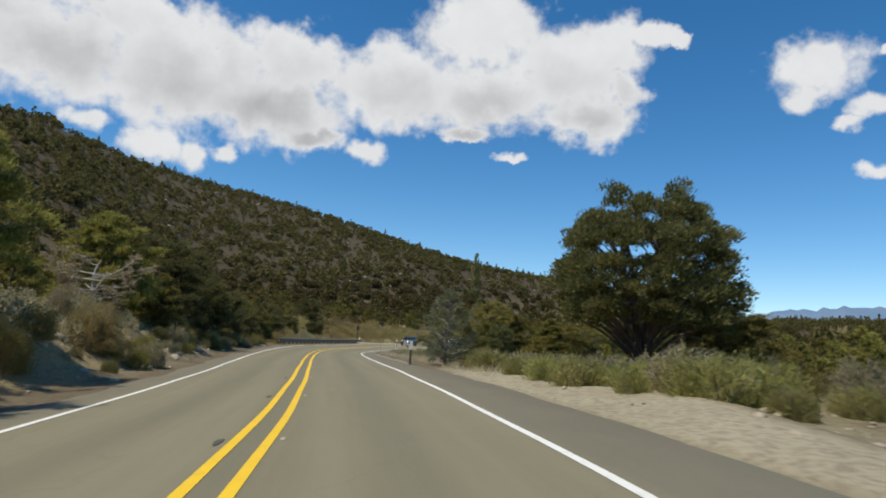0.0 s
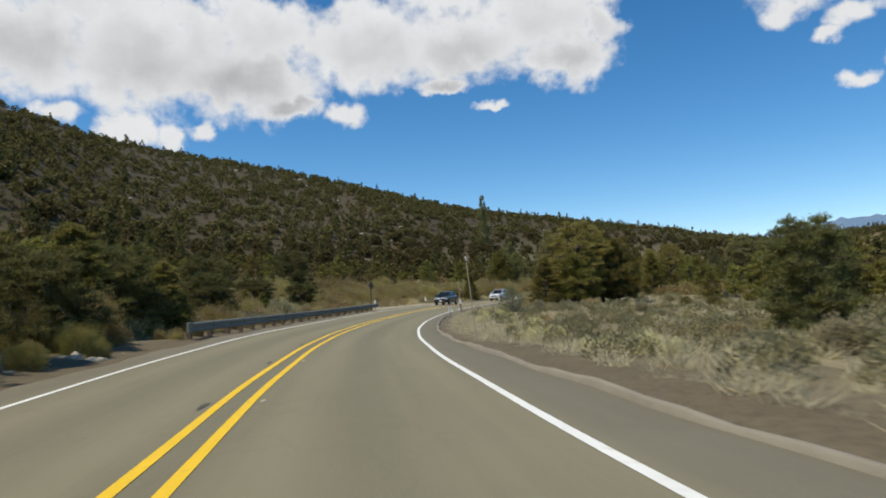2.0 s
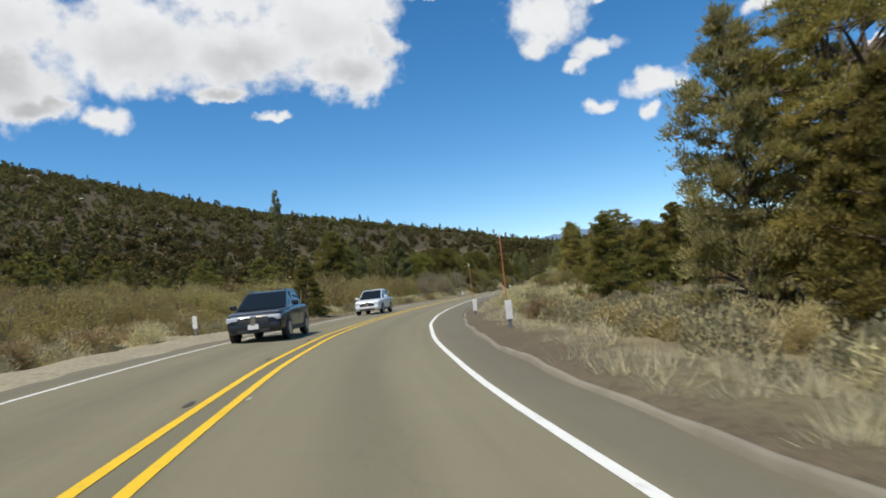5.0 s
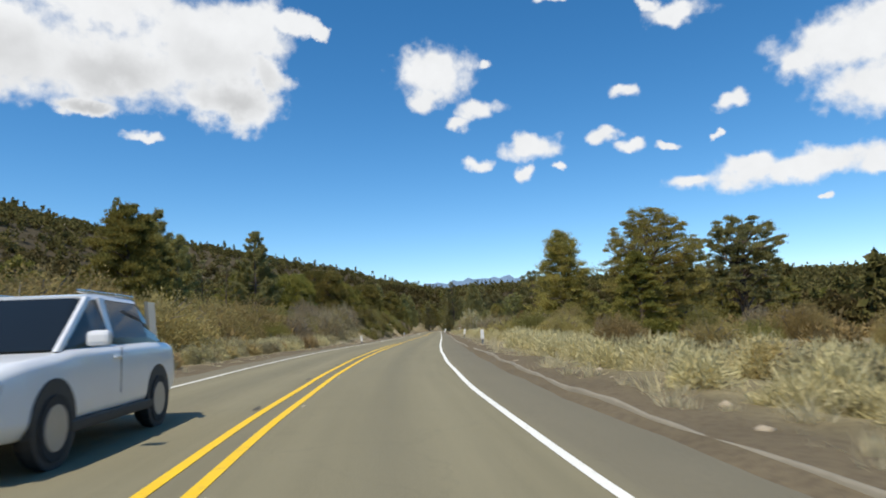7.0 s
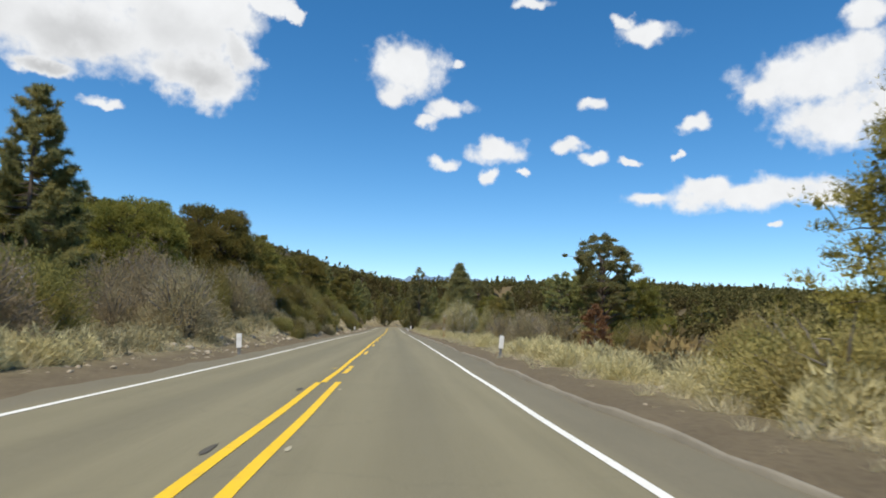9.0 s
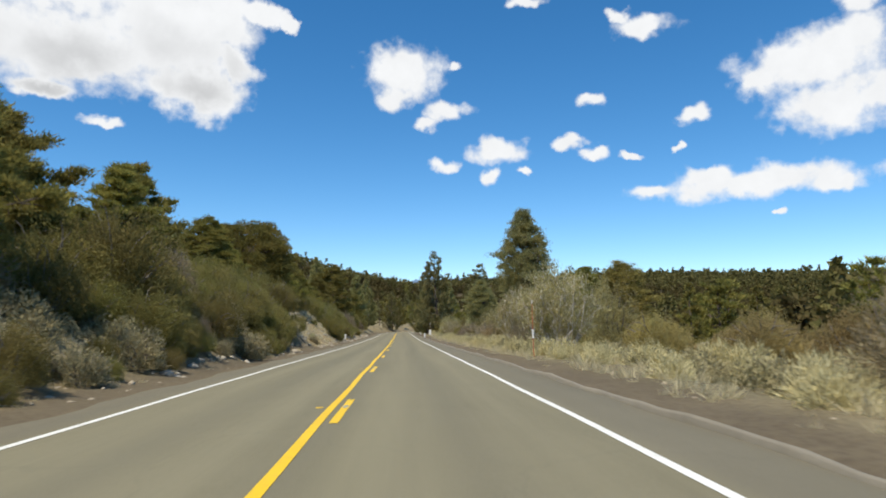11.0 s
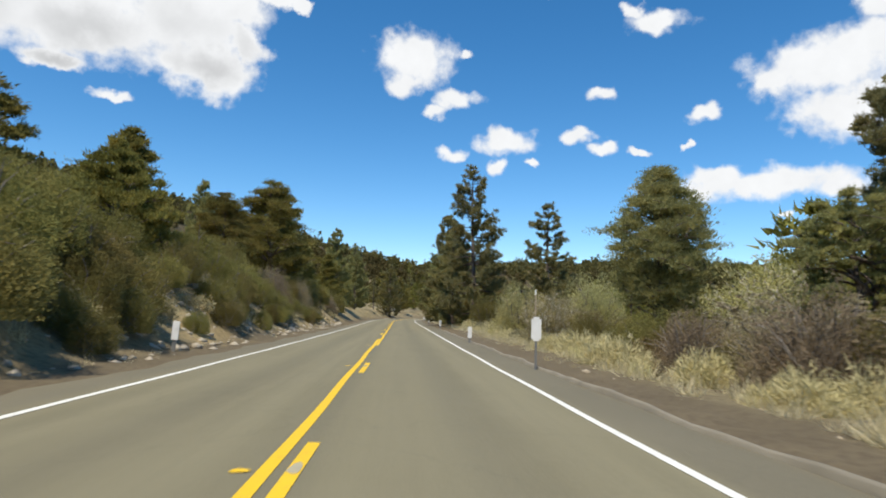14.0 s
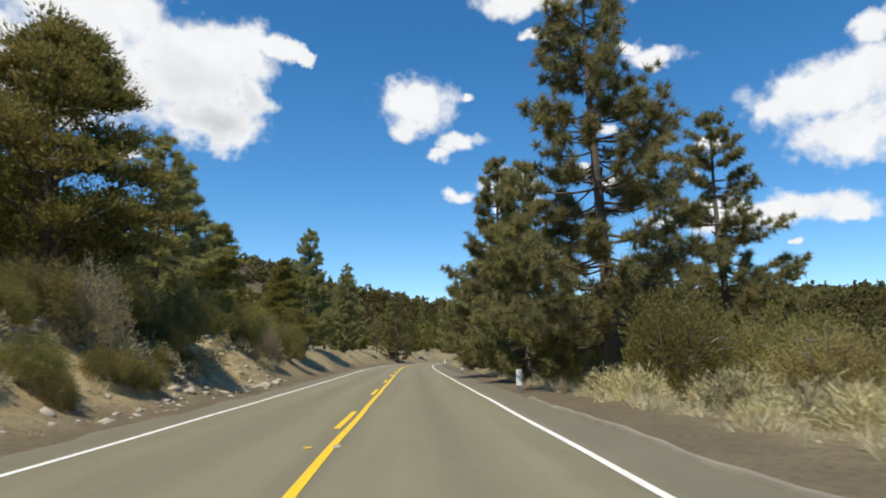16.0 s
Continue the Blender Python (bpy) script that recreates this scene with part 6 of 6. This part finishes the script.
sow(10, 321, 346, -8.8, -6.6, ["green_b", "green_a"], 0.9, 1.7, "low dark bush on the stony bank", "bush", 1.8, BUSH)
sow(16, 92, 150, 30, 62, ["plain_a", "plain_b"], 3.6, 5.6, "dark juniper standing in the sage", "tree", 5.0, WOOD)
plant("snag", 292.5, 10.0, 2.0, 4.4, "sprawling dead juniper with bare grey branches", "shrub")
plant("snag", 296.5, 10.8, 2.4, 4.2, "sprawling dead juniper with bare grey branches", "shrub")
for s_, d_, h_, w_ in ((90.0, 40.0, 5.0, 5.0), (72.0, 38.0, 4.4, 4.6)):
    plant("dark_c", s_, d_, h_, w_, "dark rounded juniper standing in the sage", "tree")


# ---- growth that nobody could count ----
def strew(name, templates, P, scale, material, label, category, rng, tall=None):
    """Joins many small plants into one object."""
    Vs, Fs, n = [], [], 0
    turn = rng.uniform(0, 6.28, len(P))
    pick = rng.randint(0, len(templates), len(P))
    tall = np.ones(len(P)) if tall is None else tall
    for k, (V, F) in enumerate(templates):
        idx = np.where(pick == k)[0]
        if not len(idx):
            continue
        c, sn = np.cos(turn[idx])[:, None], np.sin(turn[idx])[:, None]
        sc = scale[idx][:, None]
        X = (V[None, :, 0] * c - V[None, :, 1] * sn) * sc + P[idx, 0:1]
        Y = (V[None, :, 0] * sn + V[None, :, 1] * c) * sc + P[idx, 1:2]
        Z = V[None, :, 2] * sc * tall[idx][:, None] + P[idx, 2:3]
        Vs.append(np.stack([X, Y, Z], -1).reshape(-1, 3))
        Fs.append((F[None] + (np.arange(len(idx)) * len(V))[:, None, None]).reshape(-1, F.shape[1]) + n)
        n += len(idx) * len(V)
    ob = put_mesh(name, np.concatenate(Vs), np.concatenate(Fs), material)
    return tagged(ob, label, category, kind="stuff")


def beside(rng, n, s0, s1, d0, d1, power=1.0):
    s = rng.uniform(s0, s1, n)
    d = d0 + (d1 - d0) * rng.uniform(0, 1, n) ** power
    p = on_road(s, d)
    p[:, 2] = land(p[:, 0], p[:, 1]) - 0.03
    return p


def tuft(seed, blades=42, broad=0.09, tall=1.0):
    rng = np.random.RandomState(seed)
    h = Heap()
    a = rng.uniform(0, 6.28, blades)
    e = rng.uniform(0.05, 0.95, blades)
    along = np.stack([np.cos(a) * (1 - e * 0.8), np.sin(a) * (1 - e * 0.8), 0.35 + e], -1)
    along /= np.linalg.norm(along, axis=1)[:, None]
    ln = rng.uniform(0.22, 0.52, blades) * tall
    base = rng.normal(size=(blades, 3)) * np.array([broad, broad, 0])
    h.leaves(base + along * (ln * 0.48)[:, None], along, ln, 0.022, rng)
    return h.done()


def low_sage(seed, n=230, fine=1.0):
    rng = np.random.RandomState(seed)
    h = Heap()
    v = rng.normal(size=(n, 3))
    v /= np.linalg.norm(v, axis=1)[:, None]
    v[:, 2] = np.abs(v[:, 2])
    rad = rng.uniform(0.2, 1.0, n) ** 0.3 * (1 + 0.18 * np.sin(3 * np.arctan2(v[:, 1], v[:, 0]) + seed))
    h.leaves(v * rad[:, None] * np.array([0.5, 0.5, 0.56]) + np.array([0, 0, 0.03]), v + rng.normal(size=(n, 3)) * 0.4 + np.array([0, 0, 0.5]), rng.uniform(0.08, 0.18, n) * fine, rng.uniform(0.075, 0.125, n) * fine, rng)
    return h.done()


def far_tree(seed, n=60, cone=False, fine=1.0):
    """A small conifer for woods far off: clumps of foliage round a hidden stem."""
    rng = np.random.RandomState(seed)
    h = Heap()
    f = rng.uniform(0.02, 1, n)
    a = rng.uniform(0, 6.28, n)
    prof = (1 - f) ** 0.75 * 0.55 if cone else np.sqrt(np.clip(f * (1.02 - f) * 4, 0, 1)) * 0.5
    prof = prof * (0.85 + 0.2 * np.sin(3 * a + seed))
    rad = prof * rng.uniform(0.6, 1.0, n)
    c = np.stack([np.cos(a) * rad, np.sin(a) * rad, f * (1.25 if cone else 0.95)], -1)
    sz = rng.uniform(0.24, 0.42, n) * (0.75 if cone else 1.0) * fine
    h.leaves(c, rng.normal(size=(n, 3)) + c * np.array([1, 1, 0]) + np.array([0, 0, 0.5]), sz, sz * 0.9, rng)
    return h.done()


def plume(seed, n=900, fine=0.5):
    """A rounded feathery clump of tall dry grass."""
    rng = np.random.RandomState(seed)
    h = Heap()
    v = rng.normal(size=(n, 3))
    v /= np.linalg.norm(v, axis=1)[:, None]
    v[:, 2] = np.abs(v[:, 2])
    r = rng.uniform(0.15, 1.0, n) ** 0.45 * (1 + 0.2 * np.sin(3 * np.arctan2(v[:, 1], v[:, 0]) + seed))
    ln = rng.uniform(0.08, 0.19, n)
    h.leaves(v * r[:, None] * np.array([0.44, 0.44, 0.50]) + np.array([0, 0, 0.02]), v * 0.8 + np.array([0, 0, 0.40]) + rng.normal(size=(n, 3)) * 0.45, ln, rng.uniform(0.028, 0.056, n) * fine, rng)
    return h.done()


rg = np.random.RandomState(7)
tufts = [tuft(k) for k in range(6)]
plumes = [plume(40 + k) for k in range(5)]
P = np.concatenate([beside(rg, 260, 20, 62, 5.6, 10.5, 1.3), beside(rg, 300, 60, 112, 5.0, 8.5, 1.8), beside(rg, 420, 40, 112, 8, 30), beside(rg, 360, 96, 160, 5.8, 24, 1.6), beside(rg, 520, 158, 262, 6.2, 15, 1.5),
                    beside(rg, 600, 258, 335, 6.2, 11, 1.3), beside(rg, 500, 335, 440, 6.0, 9, 1.3), beside(rg, 130, 66, 200, -16, -6.4), beside(rg, 400, 196, 250, -10.5, -6.6),
                    beside(rg, 220, 262, 345, -10.5, -6.6), beside(rg, 60, 272, 292, -9.5, -5.8), beside(rg, 250, -20, 60, -10, -6.4), beside(rg, 260, 2, 30, 11, 20)])
low_P = np.concatenate([beside(rg, 520, 30, 345, 5.5, 7.0), beside(rg, 330, 140, 350, -7.0, -5.3)])
P = np.concatenate([P, low_P])
strew("dry_grass", tufts, P, np.concatenate([rg.uniform(0.6, 1.35, len(P) - len(low_P)), rg.uniform(0.3, 0.75, len(low_P))]), straw, "straw-coloured dry bunch grass along the road", "grass", rg)
P = np.concatenate([beside(rg, 170, 138, 215, 7.0, 15, 1.0), beside(rg, 110, 142, 215, 6.9, 10), beside(rg, 60, 160, 200, -9.5, -6.8), beside(rg, 95, 215, 262, 7.0, 12, 1.0), beside(rg, 20, 104, 140, 7.4, 13),
                    beside(rg, 150, 262, 350, 6.8, 9.5), beside(rg, 60, 120, 200, -12, -7), beside(rg, 8, 20, 40, 6.8, 11)])
strew("tall_grass", plumes, P, rg.uniform(0.8, 1.9, len(P)), plume_leaf, "tall pale plumes of dry grass behind the verge", "grass", rg)
fine_plumes = [plume(50 + k, 1500, 0.42) for k in range(4)]
P = np.concatenate([beside(rg, 50, 46, 112, 6.6, 9.5, 1.2), beside(rg, 26, 276, 330, 6.6, 8.4)])
strew("tall_grass", fine_plumes, P, rg.uniform(0.5, 1.05, len(P)), plume_leaf, "small feathery clumps of pale dry grass by the kerb", "grass", rg)
sages = [low_sage(20 + k, 360, 0.58) for k in range(5)]
P = np.concatenate([beside(rg, 260, 96, 170, 7.6, 16), beside(rg, 240, 150, 262, 8.5, 15), beside(rg, 180, 258, 335, 7.2, 12),
                    beside(rg, 330, 64, 200, -16, -7.2), beside(rg, 200, 70, 165, -16, -8.0), beside(rg, 150, 150, 200, -10.5, -6.8), beside(rg, 160, 196, 250, -11, -7),
                    beside(rg, 120, -20, 62, -12, -7), beside(rg, 90, 292, 360, -9, -6.6)])
strew("sagebrush", sages, P, rg.uniform(0.5, 1.5, len(P)), sage_leaf, "grey-green low sagebrush beside the road", "sagebrush", rg)
P = np.concatenate([beside(rg, 250, 34, 112, 6.0, 17), beside(rg, 70, 42, 84, 7.0, 24), beside(rg, 160, 96, 165, 7.2, 16), beside(rg, 60, 160, 215, 9.0, 15), beside(rg, 110, 205, 262, 7.0, 14)])
strew("sagebrush", sages, P, rg.uniform(0.45, 1.1, len(P)), dusk_sage, "rounded grey sagebrush standing in straw-coloured grass", "sagebrush", rg)
far_sages = [low_sage(26 + k, 200, 0.75) for k in range(4)]
P = np.concatenate([beside(rg, 540, 30, 112, 15, 46, 1.1), beside(rg, 420, 92, 170, 15, 60), beside(rg, 120, 150, 262, 14, 20), beside(rg, 300, 64, 200, -24, -15)])
strew("sagebrush", far_sages, P, rg.uniform(0.5, 1.15, len(P)), dusk_sage, "grey-green low sagebrush covering the open ground", "sagebrush", rg)
mounds = [low_sage(30 + k, 130) for k in range(4)]
P = np.concatenate([beside(rg, 620, 62, 205, -92, -22, 1.0), beside(rg, 50, 150, 205, -20, -9), beside(rg, 160, 150, 262, 13, 40), beside(rg, 120, 262, 400, 12, 30)])
strew("rabbitbrush", mounds, P, rg.uniform(1.7, 3.2, len(P)), brown_leaf, "brown leafless rabbitbrush behind the verge", "brush", rg)

# far woods on the hill and beyond the road
n = 26000
rr = 60 + 800 * rg.uniform(0, 1, n) ** 0.95
aa = rg.uniform(-2.15, 2.0, n)
FX, FY = rr * np.sin(aa), 130 + rr * np.cos(aa)
FX, FY = np.append(FX, rg.uniform(120, 420, 2600)), np.append(FY, rg.uniform(400, 640, 2600))
_, fd, dist = road_coords(FX, FY)
thin = rg.uniform(0, 1, len(FX)) < np.clip(0.62 + 0.48 * ease((np.degrees(np.arctan2(FX, FY - 60)) + 24) / 16) + 0.30 * wave(FX, FY, 60, 9) + 0.22 * wave(FX, FY, 24, 19), 0.22, 0.95)
fs = road_coords(FX, FY)[0]
keep = (dist > np.where(fd < 0, np.interp(fs, [40, 70, 190, 220], [44, 98, 84, 44]), 44)) & thin
FX, FY = FX[keep], FY[keep]
P = np.stack([FX, FY, land(FX, FY) - 0.2], -1)
tier = rg.uniform(0, 1, len(P))
close = road_coords(P[:, 0], P[:, 1])[2] < 150
trees_far = [far_tree(60 + k, 58, False, 0.80) for k in range(5)]
pines_far = [far_tree(80 + k, 50, True, 0.85) for k in range(4)]
trees_mid = [far_tree(160 + k, 210, False, 0.52) for k in range(5)]
pines_mid = [far_tree(180 + k, 190, True, 0.55) for k in range(4)]
a = tier < 0.90
for sel, rounds, cones, where in ((~close, trees_far, pines_far, "upper"), (close, trees_mid, pines_mid, "lower")):
    q = a & sel
    strew("hillside_wood", rounds, P[q], rg.uniform(3.0, 6.6, q.sum()), forest_leaf, "dense olive pinyon and juniper wood on the " + where + " hillside", "woods", rg, rg.uniform(0.62, 1.0, q.sum()))
    q = ~a & sel
    strew("hillside_pines", cones, P[q], rg.uniform(4.0, 7.5, q.sum()), forest_leaf, "dark pines scattered through the " + where + " hillside wood", "woods", rg)
m_ = rg.uniform(0, 1, n) < 0.75
q = np.stack([rr * np.sin(aa + 0.3), 130 + rr * np.cos(aa + 0.3)], -1)[m_ & (rr < 760)]
_, fd, dist = road_coords(q[:, 0], q[:, 1])
q = q[dist > 42]
P = np.stack([q[:, 0], q[:, 1], land(q[:, 0], q[:, 1]) - 0.1], -1)
strew("hillside_brush", [low_sage(34 + k, 44, 1.7) for k in range(5)], P, rg.uniform(1.8, 4.0, len(P)), brush_leaf, "grey-brown brush between the hillside trees", "brush", rg)


# ---- stones ----
def stone_mesh(seed):
    rng = np.random.RandomState(seed)
    bm = bmesh.new()
    bmesh.ops.create_icosphere(bm, subdivisions=2, radius=1.0)
    cuts = rng.normal(size=(7, 3))
    cuts /= np.linalg.norm(cuts, axis=1)[:, None]
    for v in bm.verts:
        c = np.array(v.co)
        for nrm in cuts:
            over = float(c @ nrm) - 0.62
            if over > 0:
                c = c - nrm * over * 0.9
        v.co = c * np.array([1.0, 0.75, 0.6])
    me = bpy.data.meshes.new("rock")
    bm.to_mesh(me)
    bm.free()
    me.materials.append(rock_mat)
    return me


stones = [stone_mesh(100 + k) for k in range(6)]


def stone(s, d, size, sink=0.3):
    p = at(s, d, size * 0.6 * sink)
    ob = new("rock", random.choice(stones))
    ob.matrix_world = Matrix.LocRotScale(p, Euler((random.uniform(-0.4, 0.4), random.uniform(-0.4, 0.4), random.uniform(0, 6.28))), (size, size, size))
    return tagged(ob, "angular buff stone lying on the roadside bank", "rock", "roadside stones")


for lo, hi, cnt, d0, d1, big in ((2, 60, 90, -9.5, -5.4, 0.42), (232, 274, 40, -8.0, -5.6, 0.20), (270, 300, 60, -9.5, -5.6, 0.20), (300, 352, 58, -9.0, -5.4, 0.34), (196, 232, 22, -8.5, -5.8, 0.22),
                                 (255, 330, 26, 5.8, 8.0, 0.13), (118, 130, 10, 5.6, 7.5, 0.18)):
    for k in range(cnt):
        stone(random.uniform(lo, hi), random.uniform(d0, d1), big * random.uniform(0.25, 1.0) ** 1.3)
# loose small stones on the banks
chips = []
for k in range(4):
    bm = bmesh.new()
    bmesh.ops.create_icosphere(bm, subdivisions=1, radius=1.0)
    V = np.array([q.co[:] for q in bm.verts]) * (1 + 0.22 * np.random.RandomState(k).normal(size=(len(bm.verts), 3))) * np.array([1.0, 0.8, 0.55])
    chips.append((V, np.array([[q.index for q in f.verts] for f in bm.faces])))
    bm.free()
P = np.concatenate([beside(rg, 420, 2, 46, -9.5, -5.2), beside(rg, 520, 234, 275, -8.0, -5.1), beside(rg, 1500, 272, 292, -10.0, -5.1), beside(rg, 800, 292, 352, -9.0, -5.1),
                    beside(rg, 260, 190, 234, -7.5, -5.0), beside(rg, 300, 140, 330, 5.3, 7.4), beside(rg, 200, 2, 26, 6.0, 10.0)])
P[:, 2] += 0.05
strew("loose_stones", chips, P, rg.uniform(0.25, 1.0, len(P)) ** 2 * 0.14, rock_mat, "small pale stones scattered over the banks", "stones", rg)
P = np.concatenate([beside(rg, 300, 2, 62, -9.0, -5.2), beside(rg, 90, 205, 232, -8.0, -5.3), beside(rg, 220, 240, 276, -7.6, -5.2), beside(rg, 260, 276, 300, -9.6, -5.3), beside(rg, 800, 300, 356, -9.4, -5.2)])
P[:, 2] += 0.05
strew("bank_rubble", chips, P, 0.05 + rg.uniform(0.0, 1.0, len(P)) ** 2.5 * 0.24, rock_mat, "buff angular rubble lying at the foot of the banks", "stones", rg)
stone(27.5, -8.4, 0.9, 0.7)
stone(29.5, -8.9, 0.8, 0.7)
stone(24.5, -8.0, 0.7, 0.7)


# a lone pine on the crest of the hill
far_pine = plant("pine_d", 0.0, 0.0, 62.0 - float(land(np.array([-31.0]), np.array([432.0]))[0]), 9.0, "lone dark pine on the crest of the hill", "tree", 0.5)
far_pine.location = (-31.0, 432.0, float(land(np.array([-31.0]), np.array([432.0]))[0]) - 0.3)


# grey outcrops high on the hill
boulders = []
for k in range(4):
    V = np.array([v.co[:] for v in stones[k].vertices])
    F = np.array([[*p.vertices, p.vertices[2]] for p in stones[k].polygons])
    boulders.append((V, F))
HV, HF, hn = [], [], 0
for k in range(90):
    ang, r = rg.uniform(-0.75, 0.2), rg.uniform(260, 560)
    x_, y_ = r * math.sin(ang), 60 + r * math.cos(ang)
    V, F = boulders[k % 4]
    sc = rg.uniform(0.6, 1.9)
    HV.append(V * sc + np.array([x_, y_, float(land(np.array([x_]), np.array([y_]))[0]) + 0.8]))
    HF.append(F[:, :3] + hn)
    hn += len(V)
tagged(put_mesh("hillside_boulders", np.concatenate(HV), np.concatenate(HF), rock_mat), "pale grey boulders between the hillside trees", "boulders", kind="stuff")

# ranges far away, the blue of distance haze painted into their colour
mt = Mat("haze_tinted_range", 1.0, 0, 0.0)
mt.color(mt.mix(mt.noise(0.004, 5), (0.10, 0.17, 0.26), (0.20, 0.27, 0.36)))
RV, RF = [], []
angs = np.radians(np.linspace(8, 80, 160))
elev = 3.75 + 0.65 * np.exp(-((np.degrees(angs) - 27.5) / 3.6) ** 2) + 0.35 * np.exp(-((np.degrees(angs) - 22.5) / 2.0) ** 2) + 0.10 * np.sin(angs * 90) + 0.06 * np.sin(angs * 230) - 0.02 * np.abs(np.degrees(angs) - 27)
for a_, e_ in zip(angs, elev):
    for k, (r, f) in enumerate(((3600, -0.2), (4000, 0.7), (4300, 1.0), (4700, 0.9))):
        RV.append((math.sin(a_) * r, 60 + math.cos(a_) * r, max(-20, 4300 * math.tan(radians(e_)) * f + 8 * math.sin(a_ * 300 + k))))
for k in range(len(angs) - 1):
    for j in range(3):
        RF.append((k * 4 + j, k * 4 + 4 + j, k * 4 + 5 + j, k * 4 + 1 + j))
tagged(put_mesh("backdrop", np.array(RV), np.array(RF), mt.m, smooth=True), "mountain range on the horizon, coloured blue to stand for haze", "mountains", kind="structure")
